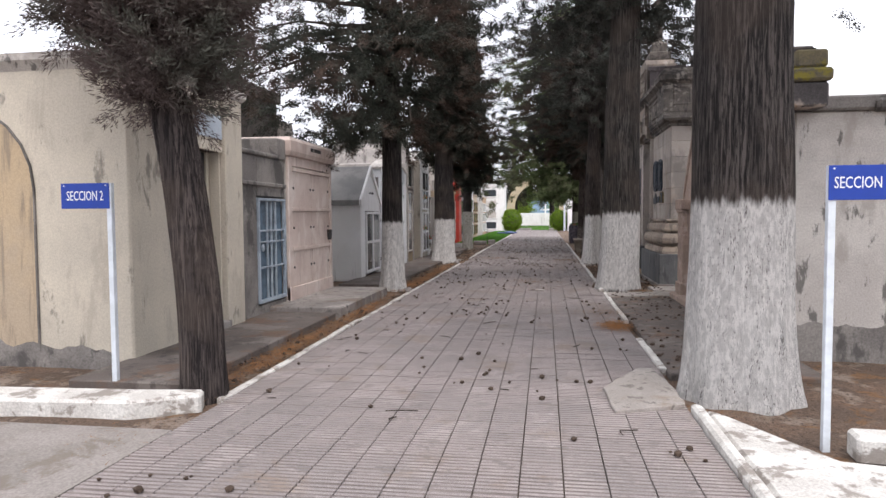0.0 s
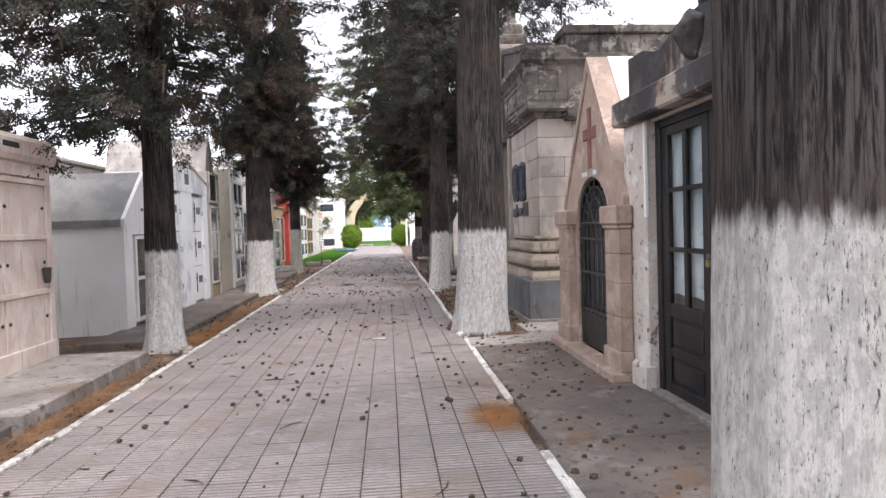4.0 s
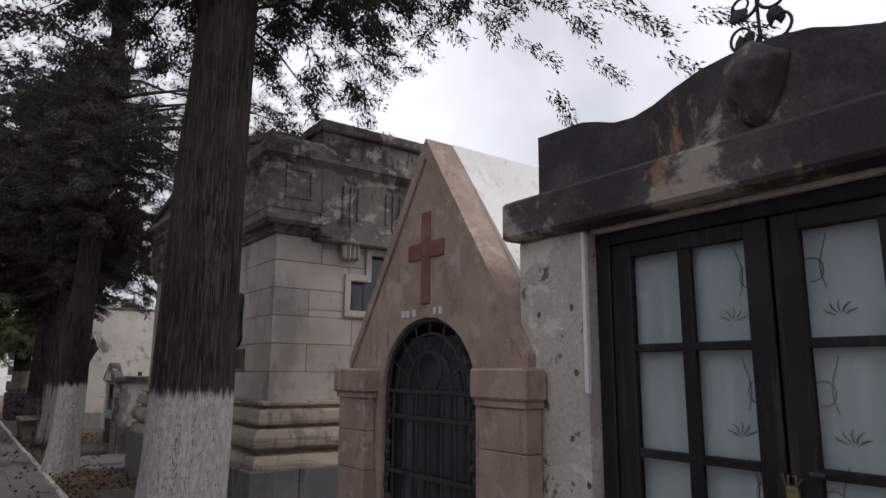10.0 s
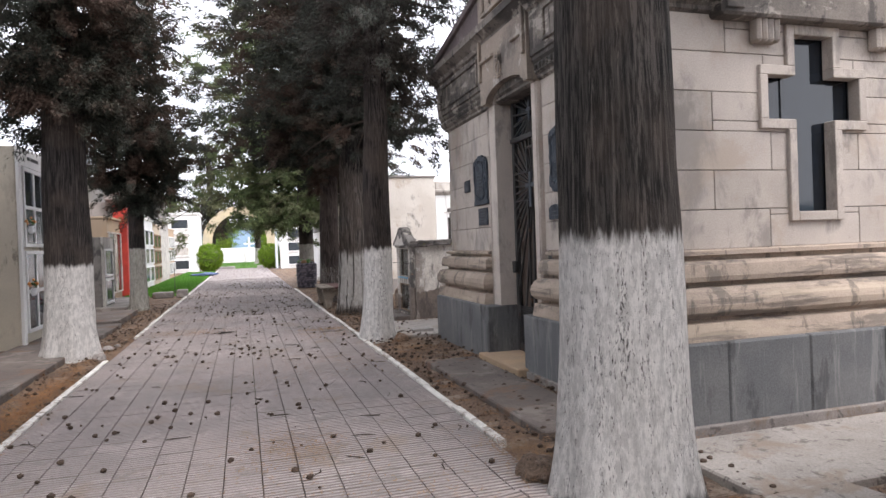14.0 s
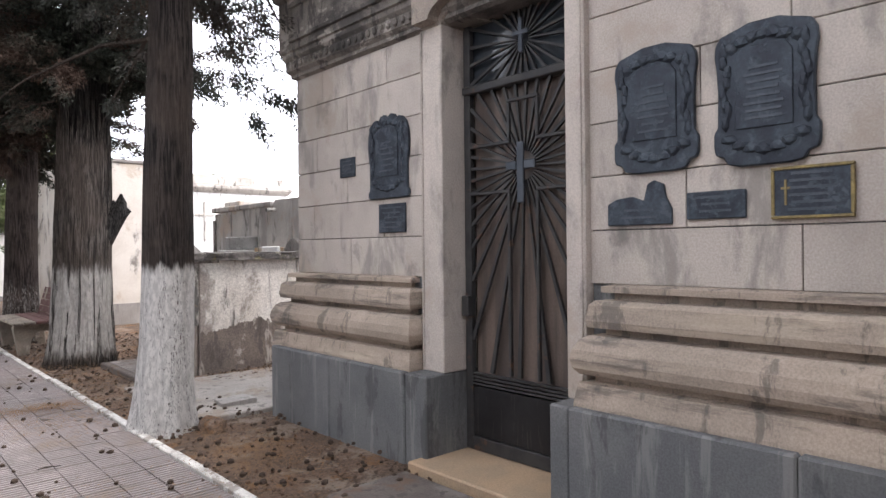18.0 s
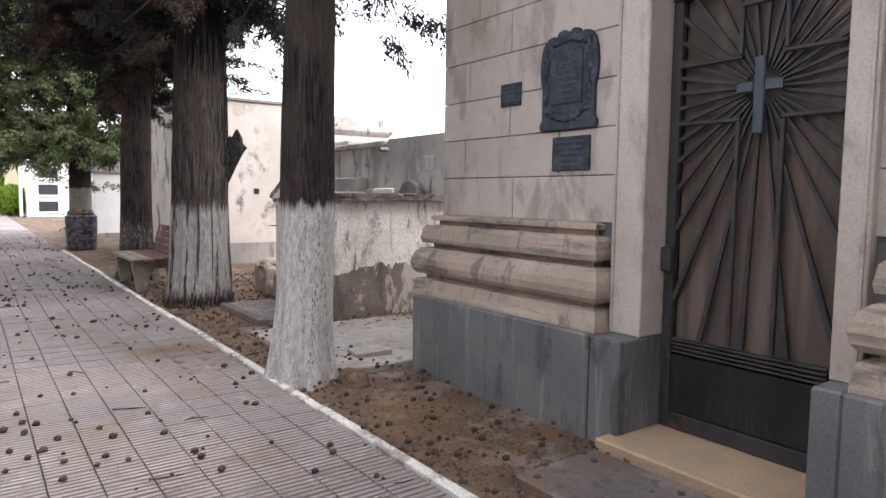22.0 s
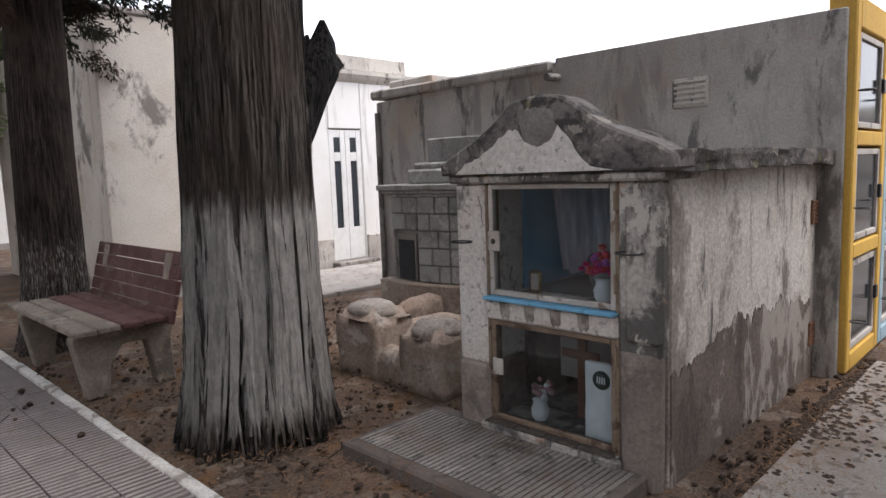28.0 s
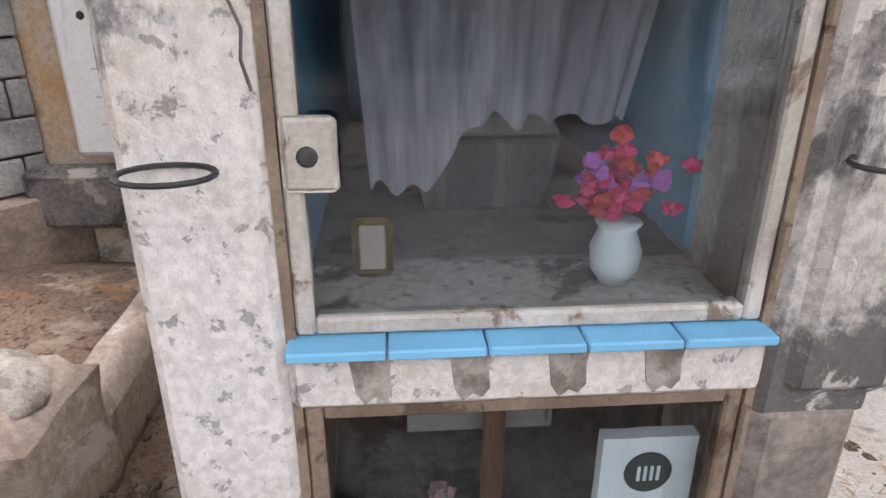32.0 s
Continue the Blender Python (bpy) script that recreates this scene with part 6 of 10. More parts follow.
def plaque(name, y0, y1, z0, z1, material, label, shape="plain", lines=5):
    """A wall plaque on the west front: moulded outline, raised rim and lines of small writing."""
    x = MX
    t = thing(name, (x, 0.5 * (y0 + y1), z0), label, "plaque", "plaques on the mausoleum")
    w, h, c = y1 - y0, z1 - z0, 0.5 * (y0 + y1)
    if shape in ("scroll", "arch"):
        half_out = [(0.47, 0.0), (0.50, 0.03), (0.50, 0.08), (0.46, 0.11), (0.455, 0.40), (0.49, 0.52), (0.50, 0.66), (0.485, 0.78), (0.44, 0.88), (0.36, 0.94), (0.27, 0.955), (0.22, 0.93), (0.17, 0.985), (0.08, 1.0), (0.03, 0.97)] if shape == "arch" else [(0.24, 0.0), (0.36, 0.02), (0.40, 0.07), (0.48, 0.09), (0.50, 0.14), (0.50, 0.25), (0.46, 0.29), (0.455, 0.55), (0.47, 0.72), (0.49, 0.80), (0.48, 0.88), (0.43, 0.94), (0.30, 0.965), (0.14, 1.0)]
        out = [(c + w * u, z0 + h * q) for u, q in half_out] + [(c - w * u, z0 + h * q) for u, q in half_out[::-1]]
        part("plate", prism(B(), out, "x", x - 0.035, x - 0.002, 0.006), material, t)
        part("inner_plate", prism(B(), [(c - 0.27 * w, z0 + 0.26 * h), (c + 0.27 * w, z0 + 0.26 * h), (c + 0.27 * w, z0 + 0.76 * h), (c + 0.2 * w, z0 + 0.83 * h), (c - 0.2 * w, z0 + 0.83 * h), (c - 0.27 * w, z0 + 0.76 * h)], "x", x - 0.043, x - 0.034, 0.002), material, t)
        for k in range(16):
            s = -1 if k % 2 else 1
            part("ornament", blob(B(), (x - 0.036, c + s * w * (0.375 + 0.03 * math.sin(2.3 * k)), z0 + h * (0.32 + 0.072 * (k // 2))), 0.030, (0.5, 0.75, 1.7), 0.4, 1, k), material, t)
        for k in range(7):
            part("ornament", blob(B(), (x - 0.036, c + w * (k - 3) * 0.105, z0 + h * (0.90 - 0.006 * (k - 3) ** 2)), 0.034, (0.5, 1.2, 0.9), 0.5, 1, k + 20), material, t)
            part("ornament", blob(B(), (x - 0.036, c + w * (k - 3) * 0.115, z0 + h * (0.11 + 0.01 * (k - 3) ** 2)), 0.032, (0.5, 1.3, 0.9), 0.4, 1, k + 40), material, t)
        rows = [z0 + h * (0.32 + 0.40 * k / lines) for k in range(lines)]
        half = 0.20 * w
    elif shape == "angel":
        pts = [(y1, z0), (y1, z0 + 0.5 * h), (y1 - 0.15 * w, z0 + 0.62 * h), (y1 - 0.4 * w, z0 + 0.66 * h), (y0 + 0.42 * w, z0 + 0.55 * h), (y0 + 0.36 * w, z0 + 0.92 * h), (y0 + 0.26 * w, z1), (y0 + 0.12 * w, z0 + 0.9 * h), (y0 + 0.08 * w, z0 + 0.6 * h), (y0, z0 + 0.35 * h), (y0, z0)]
        part("plate", prism(B(), pts, "x", x - 0.022, x - 0.002, 0.004), material, t)
        rows, half = [z0 + 0.15 * h, z0 + 0.32 * h], 0.3 * w
    else:
        part("plate", bx(B(), x - 0.02, x - 0.002, y0, y1, z0, z1, 0.005), material, t)
        rows, half = [z0 + h * (k + 1) / (lines + 1) for k in range(lines)], 0.38 * w
    for z in rows:
        f = rng.uniform(0.6, 1.0)
        xf = x - (0.0465 if shape in ("scroll", "arch") else 0.0245 if shape == "angel" else 0.0225)
        part("writing_line", bx(B(), xf, xf + 0.004, c - half * f, c + half * f, z, z + 0.012), M_BRONZELIT, t)
    return t


PB = "dark bronze memorial plaque with scrolled leafy border on the stone wall"
plaque("memorial_plaque", 15.289, 15.785, 1.955, 2.645, M_BRONZE, PB, "scroll", 7)
plaque("memorial_plaque", 14.715, 15.205, 1.94, 2.635, M_BRONZE, PB, "scroll", 8)
plaque("memorial_plaque", 17.63, 18.155, 1.965, 2.645, M_BRONZE, "tall dark bronze plaque with portrait medallion and leafy top", "arch", 6)
plaque("memorial_plaque", 18.375, 18.60, 2.185, 2.355, M_BRONZE, "small square dark plaque", "plain", 4)
plaque("memorial_plaque", 17.69, 18.035, 1.685, 1.92, M_BRONZE, "rectangular dark plaque with lines of writing", "plain", 5)
plaque("memorial_plaque", 15.445, 15.84, 1.672, 1.915, M_BRONZE, "dark bronze plaque shaped with a kneeling figure", "angel")
plaque("memorial_plaque", 15.055, 15.363, 1.69, 1.832, M_BRONZE, "plain rectangular dark plaque", "plain", 3)
gold = plaque("memorial_plaque", 14.59, 14.93, 1.68, 1.915, M_BRONZE, "dark plaque with brass rim and small cross", "plain", 6)
fr = B()
for a0, a1, z0, z1 in ((14.585, 14.935, 1.905, 1.92), (14.585, 14.935, 1.675, 1.69), (14.585, 14.60, 1.692, 1.903), (14.92, 14.935, 1.692, 1.903)):
    bx(fr, MX - 0.028, MX - 0.002, a0, a1, z0, z1, 0.003)
part("brass_rim", fr, M_BRASS, gold, "brass rim")
part("small_cross", bx(bx(B(), MX - 0.026, MX - 0.02, 14.865, 14.875, 1.74, 1.86), MX - 0.0265, MX - 0.0205, 14.85, 14.89, 1.815, 1.825), M_BRASS, gold)

# ---- west side of the avenue ----
def bars(parent, x, y, z, height, widths, material):
    """Unreadable raised writing on a face that looks to +x: one bar a word."""
    total = sum(widths) + 0.05 * (len(widths) - 1)
    a = y - total / 2
    for w in widths:
        part("writing_bar", bx(B(), x - 0.002, x + 0.005, a, a + w, z - height / 2, z + height / 2, 0.002), material, parent)
        a += w + 0.05


# -- cream corner mausoleum --
LX = -3.90
crm = thing("corner_mausoleum", (-5.6, 6.85, 0), "cream painted corner mausoleum with arched mural and iron door", "mausoleum")
part("south_wall", bx(B(), -7.6, LX - 0.02, 5.72, 5.92, -0.05, 2.90, 0.02), M_CREAM, crm, "cream plaster wall streaked with grime")
ap = [(-4.93, 0.12)] + [(-5.85 + 0.92 * math.cos(math.radians(a)), 1.72 + 0.86 * math.sin(math.radians(a))) for a in range(0, 181, 15)] + [(-6.77, 0.12)]
part("mural_arch", prism(B(), ap, "y", 5.712, 5.75), M_TAN, crm, "tan arched panel on the wall")
part("arch_edge", tube(B(), [(p[0], 5.712, p[1]) for p in ap], 0.014, 5), M_MOLDWALL, crm)
for y0, y1, z0, z1 in ((5.722, 6.56, -0.05, 2.9), (7.50, 7.52, -0.05, 2.9), (6.80, 7.50, 2.22, 2.9)):
    part("front_wall", bx(B(), LX - 0.16, LX - 0.03, y0, y1, z0, z1, 0.006), M_CREAM, crm)
# added thin sheet with a ragged top carries the base grime stain
foot_edge = [(-7.55 + 0.075 * k, 0.16 + 0.12 * noise.noise(Vector((k * 0.25, 8.4, 0))) + 0.05 * noise.noise(Vector((k * 0.9, 3.4, 0)))) for k in range(47)]
part("bare_footing", prism(B(), [(-7.55, -0.05)] + foot_edge + [(foot_edge[-1][0], -0.05)], "y", 5.706, 5.73), M_MOLDWALL, crm, "dark grime stain along the wall foot")
part("pilaster", bx(B(), LX - 0.15, LX + 0.02, 6.56, 6.80, -0.05, 2.92, 0.012), M_CREAM, crm)
part("pilaster", bx(B(), LX - 0.15, LX + 0.03, 7.56, 8.0, -0.05, 2.92, 0.012), M_CREAM, crm)
part("reveal", bx(bx(B(), LX - 0.26, LX - 0.165, 6.68, 6.80, 0.1, 2.24), LX - 0.26, LX - 0.165, 7.44, 7.55, 0.1, 2.24), M_CREAM, crm)
part("lintel", bx(B(), LX - 0.2, LX - 0.01, 6.802, 7.558, 2.22, 2.29, 0.008), M_CREAM, crm)
part("sill", bx(B(), LX - 0.3, LX + 0.05, 6.62, 7.6, 0.0, 0.16, 0.012), M_GREY2, crm)
part("marble_tablet", bx(B(), LX - 0.05, LX - 0.012, 6.93, 7.56, 2.38, 2.66, 0.006), surf("blue_white_tablet", (0.50, 0.56, 0.62), (0.42, 0.47, 0.53), 3, 0.4, 0.1), crm, "blue-white marble tablet over the door")
part("cornice", ring(B(), -7.6, LX, 5.72, 8.0, [(0.0, 2.86), (0.03, 2.90), (0.07, 2.95), (0.07, 3.02), (0.0, 3.04)]), M_GREYWALL, crm, "weathered grey coping")
part("roof", bx(B(), -7.55, LX - 0.06, 5.8, 7.95, 2.98, 3.06), M_GREYWALL, crm)
part("rear_walls", bx(bx(B(), -7.6, -7.4, 5.93, 8.0, -0.05, 2.9), -7.39, LX - 0.17, 7.85, 8.0, -0.05, 2.9), M_CREAM, crm)
idl = part("iron_door", bx(bx(bx(bx(B(), LX - 0.24, LX - 0.19, 6.80, 6.85, 0.16, 2.22, 0.004), LX - 0.24, LX - 0.19, 7.39, 7.44, 0.16, 2.22, 0.004), LX - 0.24, LX - 0.19, 6.855, 7.385, 2.14, 2.22, 0.004), LX - 0.24, LX - 0.19, 6.855, 7.385, 0.16, 0.60, 0.004), M_IRON, crm, "black iron door with sunburst rays")
for k in range(18):
    a = -1.35 + 2.7 * k / 17
    t = clip_ray(6.9, 1.45, a, 6.86, 7.38, 0.62, 2.12)
    part("ray", tube(B(), [(LX - 0.215, 6.9 + 0.03 * math.cos(a), 1.45 + 0.03 * math.sin(a)), (LX - 0.215, 6.9 + t * math.cos(a), 1.45 + t * math.sin(a))], 0.009, 5), M_GREYIRON, idl)
for y in (6.92, 6.99, 7.06, 7.13):
    part("bar", tube(B(), [(LX - 0.21, y, 0.6), (LX - 0.21, y, 1.15)], 0.012, 5), M_IRON, idl)
part("door_pane", bx(B(), LX - 0.25, LX - 0.244, 6.85, 7.39, 0.6, 2.14), M_GREYGLASS, idl)

# -- dark cement niche with blue glazed grille --
drk = thing("cement_niche", (-5.0, 8.78, 0), "mouldy dark cement tomb with white-framed glazed grille", "tomb")
part("front_wall", bx(bx(bx(B(), LX - 0.5, LX - 0.02, 8.02, 8.52, -0.05, 2.28, 0.02), LX - 0.5, LX - 0.02, 8.525, 9.50, 1.72, 2.28, 0.015), LX - 0.5, LX - 0.02, 8.525, 9.50, -0.05, 0.20, 0.015), M_MOLDWALL, drk, "mould-blackened cement wall")
part("band", bx(B(), LX - 0.3, LX + 0.015, 8.03, 9.5, 1.86, 1.92, 0.012), M_MOLDWALL, drk)
part("top_block", bx(B(), LX - 0.9, LX + 0.0, 9.20, 9.52, 2.28, 2.60, 0.02), M_MOLDWALL, drk)
part("coping", bx(B(), LX - 1.8, LX + 0.01, 8.02, 9.19, 2.28, 2.34, 0.015), M_MOLDWALL, drk)
part("body", bx(B(), LX - 2.6, LX - 0.9, 8.02, 9.52, -0.05, 2.27), M_MOLDWALL, drk)
part("side_wall", bx(B(), LX - 0.9, LX - 0.51, 8.02, 8.12, -0.05, 2.27), M_MOLDWALL, drk)
grl = part("grille_frame", bx(bx(bx(bx(B(), LX - 0.05, LX + 0.0, 8.53, 8.57, 0.22, 1.70, 0.005), LX - 0.05, LX + 0.0, 9.44, 9.48, 0.22, 1.70, 0.005), LX - 0.05, LX + 0.0, 8.575, 9.435, 1.66, 1.70, 0.005), LX - 0.05, LX + 0.0, 8.575, 9.435, 0.22, 0.27, 0.005), M_GRILLE, drk, "flaking white steel frame")
for z in (0.72, 1.08, 1.24):
    part("cross_bar", bx(B(), LX - 0.04, LX - 0.015, 8.575, 9.435, z - 0.012, z + 0.012, 0.003), M_GRILLE, grl)
for y in (8.86, 9.0, 9.15):
    part("upright_bar", bx(B(), LX - 0.043, LX - 0.018, y - 0.012, y + 0.012, 0.272, 1.658, 0.003), M_GRILLE, grl)
part("pane", bx(B(), LX - 0.07, LX - 0.064, 8.57, 9.44, 0.26, 1.66), plain("blue_grey_pane", (0.10, 0.15, 0.20), 0.15, spec=0.6), grl, "blue-grey glass")
part("padlock", blob(B(), (LX + 0.012, 8.62, 1.0), 0.045, (0.5, 0.8, 1.2), 0.1, 2, 1), M_GRILLE, grl)

# -- pink marble niches --
pnk = thing("pink_niche_block", (-4.6, 10.58, 0), "pink marble niche block of six sealed niches under a cornice", "tomb")
part("body", bx(B(), -5.4, LX - 0.03, 9.56, 11.58, -0.05, 2.36, 0.01), M_GREYWALL, pnk)
part("frame", bx(bx(bx(B(), LX - 0.03, LX + 0.02, 9.56, 9.70, 0.05, 2.36, 0.006), LX - 0.03, LX + 0.02, 11.46, 11.58, 0.05, 2.36, 0.006), LX - 0.03, LX + 0.02, 9.705, 11.455, 2.22, 2.36, 0.006), M_PINKMARBLE, pnk)
part("foot", bx(B(), LX - 0.03, LX + 0.035, 9.56, 11.58, 0.0, 0.34, 0.008), M_PINKMARBLE, pnk)
part("cornice", ring(B(), -5.0, LX, 9.60, 11.56, [(0.0, 2.36), (0.06, 2.38), (0.08, 2.44), (0.08, 2.60), (0.03, 2.66)]), M_PINKMARBLE, pnk, "rounded pink marble cornice")
bars(pnk, LX + 0.082, 10.75, 2.53, 0.06, (0.12, 0.3, 0.22), M_IRON)
for z in (0.34, 0.96, 1.58):
    part("ledge", bx(B(), LX - 0.03, LX + 0.03, 9.705, 11.455, z + 0.56, z + 0.62, 0.006), M_PINKMARBLE, pnk)
    for y0, y1 in ((9.71, 10.57), (10.59, 11.45)):
        pan = part("niche_panel", bx(B(), LX - 0.02, LX + 0.005, y0, y1, z, z + 0.555, 0.004), M_PINKMARBLE, pnk, "pink marble closing slab")
        for y in (y0 + 0.06, y1 - 0.06):
            part("bolt", blob(B(), (LX + 0.012, y, z + 0.30), 0.022, (0.6, 1, 1), 0.0, 2, 0), M_IRON, pan)
part("oval_plaque", lathe(B(), (0, 0, 0), [(0.02, 0), (0.08, 0), (0.085, 0.006), (0.06, 0.014)], 18), M_BRONZE, pnk)
ov = pnk.children[-1]
ov.location = Vector((LX + 0.008, 11.1, 1.28)) - ORG[pnk]
ov.rotation_euler = (0, radians(90), 0)
ov.scale = (1.7, 1.0, 1.0)
part("vase_ring", tube(B(), [(LX + 0.05 + 0.05 * math.cos(k * math.tau / 12), 11.36 + 0.05 * math.sin(k * math.tau / 12), 1.18) for k in range(13)], 0.006, 5), M_IRON, pnk)
part("wall_vase", lathe(B(), (LX + 0.05, 11.36, 1.02), [(0.03, 0), (0.04, 0.05), (0.045, 0.18)], 12), M_IRON, pnk)
twr = thing("cement_tower", (-5.6, 11.4, 0), "dark mould-stained cement tower block behind the niches", "tomb")
part("body", bx(B(), -6.8, -5.5, 11.0, 13.0, -0.05, 3.75, 0.02), M_MOLDWALL, twr)
part("cap", bx(B(), -6.9, -5.42, 10.93, 13.05, 3.75, 3.95, 0.03), M_MOLDWALL, twr)
part("step_block", bx(B(), -6.6, -5.45, 13.06, 13.75, -0.05, 3.45, 0.03), M_GREYWALL, twr)


# -- glazed niche doors --
def glazed_door(parent, x, y0, y1, z0, z1, rows, cols, frame_mat, pane_mat, w=0.05, out=1):
    """A framed glazed door on a face that looks along +x (out=1) or -x (out=-1)."""
    a, b = (x - 0.02, x + 0.035) if out > 0 else (x - 0.035, x + 0.02)
    fr = B()
    bx(fr, a, b, y0, y0 + w, z0, z1, 0.005)
    bx(fr, a, b, y1 - w, y1, z0, z1, 0.005)
    bx(fr, a, b, y0 + w, y1 - w, z1 - w, z1, 0.005)
    bx(fr, a, b, y0 + w, y1 - w, z0, z0 + w, 0.005)
    door = part("niche_door", fr, frame_mat, parent)
    hy, hz = (y1 - y0 - 2 * w) / cols, (z1 - z0 - 2 * w) / rows
    for i in range(1, cols):
        y = y0 + w + i * hy
        part("stile", bx(B(), a + 0.004, b - 0.004, y - w / 2, y + w / 2, z0 + w, z1 - w, 0.004), frame_mat, door)
    for j in range(1, rows):
        z = z0 + w + j * hz
        part("rail", bx(B(), a + 0.006, b - 0.006, y0 + w, y1 - w, z - w / 2, z + w / 2, 0.004), frame_mat, door)
    for i in range(cols):
        for j in range(rows):
            yy, zz = y0 + w + i * hy, z0 + w + j * hz
            part("pane", bx(B(), 0.5 * (a + b) - 0.003, 0.5 * (a + b) + 0.003, yy + 0.003, yy + hy - 0.003, zz + 0.003, zz + hz - 0.003), pane_mat, door)
    for z in (z0 + 0.18 * (z1 - z0), z0 + 0.85 * (z1 - z0)):
        part("hinge", bx(B(), (b if out > 0 else a - 0.012), (b + 0.012 if out > 0 else a), y1 - 0.03, y1 + 0.01, z - 0.04, z + 0.04, 0.003), M_IRON, door)
    return door


def flowers(name, x, y, z, colors, label, n=16, r=0.09, pot=True, bloom=0.027):
    """A small bunch of artificial flowers in a pot."""
    t = thing(name, (x, y, z), label, "flowers")
    if pot:
        part("vase", lathe(B(), (x, y, z), [(0.025, 0), (0.045, 0.03), (0.05, 0.07), (0.035, 0.11), (0.045, 0.125)], 12), M_SIGNWHITE, t, "small white vase", smooth=True)
    rl = random.Random(int(y * 100))
    for k in range(n):
        c = Vector((x + rl.gauss(0, r * 0.5), y + rl.gauss(0, r * 0.6), z + 0.16 + abs(rl.gauss(0, r * 0.7))))
        part("blossom", blob(B(), c, bloom * rl.uniform(0.75, 1.25), (1, 1, 0.8), 0.9, 1 if n < 30 else 2, k), colors[k % len(colors)], t)
    return t


M_FL_RED = plain("red_petal", (0.55, 0.05, 0.06), 0.6)
M_FL_PINK = plain("pink_petal", (0.62, 0.03, 0.15), 0.6)
M_FL_LILAC = plain("lilac_petal", (0.48, 0.12, 0.52), 0.6)
M_FL_FADED = plain("faded_pink_petal", (0.42, 0.24, 0.26), 0.7)
M_FL_ORANGE = plain("orange_petal", (0.55, 0.22, 0.05), 0.6)
M_FL_GREEN = plain("leaf_green", (0.06, 0.13, 0.03), 0.6)

# -- white niche house with pitched roof --
WX = -4.10
wn1 = thing("white_niche_house", (-5.3, 15.1, 0), "low white niche house with grey pitched roof and glazed door", "tomb")
gp = [(14.25, 0.0), (14.25, 1.74), (15.12, 2.52), (15.98, 1.74), (15.98, 0.0)]
part("front_wall", prism(B(), [(14.25, 0.0), (14.25, 1.74), (15.12, 2.52), (15.98, 1.74), (15.98, 0.0), (15.90, 0.0), (15.90, 1.56), (14.60, 1.56), (14.60, 0.0)], "x", WX - 0.12, WX), M_WHITEWALL, wn1, "white painted gable front")
part("side_wall", bx(B(), -6.9, WX - 0.12, 14.25, 14.37, -0.05, 1.74), M_WHITEWALL, wn1, "white wall with dark drip stain")
part("back_wall", prism(B(), gp, "x", -6.9, -6.8), M_WHITEWALL, wn1)
for s in (-1, 1):
    e = 15.115 + s * 0.92
    part("roof", prism(B(), [(15.115, 2.50), (15.115, 2.62), (e, 1.80), (e, 1.68)] if s < 0 else [(15.115, 2.50), (e, 1.68), (e, 1.80), (15.115, 2.62)], "x", -6.95, WX - 0.02), M_SLATE, wn1, "grey pitched roof slab")
    part("verge", prism(B(), [(15.115, 2.50), (15.115, 2.63), (e, 1.81), (e, 1.68)] if s < 0 else [(15.115, 2.50), (e, 1.68), (e, 1.81), (15.115, 2.63)], "x", WX - 0.016, WX + 0.04), M_WHITEWALL, wn1)
glazed_door(wn1, WX + 0.005, 14.62, 15.88, 0.12, 1.54, 2, 2, M_WHITEPVC, M_GLASS, 0.06)
part("interior", bx(bx(B(), WX - 0.72, WX - 0.7, 14.4, 15.9, 0.0, 1.7), WX - 0.7, WX - 0.13, 14.4, 15.88, 0.0, 0.1), surf("grey_inner_wall", (0.32, 0.31, 0.30), (0.25, 0.24, 0.235), 3), wn1)
part("shelf", bx(B(), WX - 0.7, WX - 0.13, 14.4, 15.9, 0.80, 0.84), M_CONC, wn1)
bars(wn1, WX + 0.002, 15.2, 1.98, 0.05, (0.10, 0.22), M_IRON)
flowers("flower_vase", WX - 0.3, 15.45, 0.84, (M_FL_ORANGE, M_FL_RED, M_FL_GREEN), "bunch of orange flowers in a white vase on a niche shelf")
flowers("flower_vase", WX - 0.3, 15.42, 0.10, (M_SIGNWHITE, M_FL_GREEN, M_FL_PINK), "bunch of pale flowers in a white vase on a niche floor")

# -- marble niche block --
mar = thing("marble_niche_block", (-5.4, 17.6, 0), "white veined marble niche block with six crosses under a low gable", "tomb")
part("body", bx(B(), -6.9, WX - 0.05, 16.12, 19.08, -0.05, 2.62, 0.02), M_GREY2, mar, "grey cement side wall")
part("gable", prism(B(), [(16.06, 2.42), (16.06, 2.62), (17.50, 3.06), (19.12, 2.66), (19.12, 2.42)], "x", WX - 0.25, WX + 0.02, 0.006), M_MARBLE, mar)
part("coping", prism(B(), [(16.02, 2.62), (16.02, 2.67), (17.50, 3.12), (19.16, 2.71), (19.16, 2.66), (17.50, 3.065)], "x", WX - 0.3, WX + 0.04), M_GREYWALL, mar)
for y0, y1 in ((16.08, 16.30), (17.14, 17.92), (18.72, 19.10)):
    part("pilaster", bx(B(), WX - 0.05, WX + 0.015, y0, y1, 0.0, 2.42, 0.005), M_MARBLE, mar)
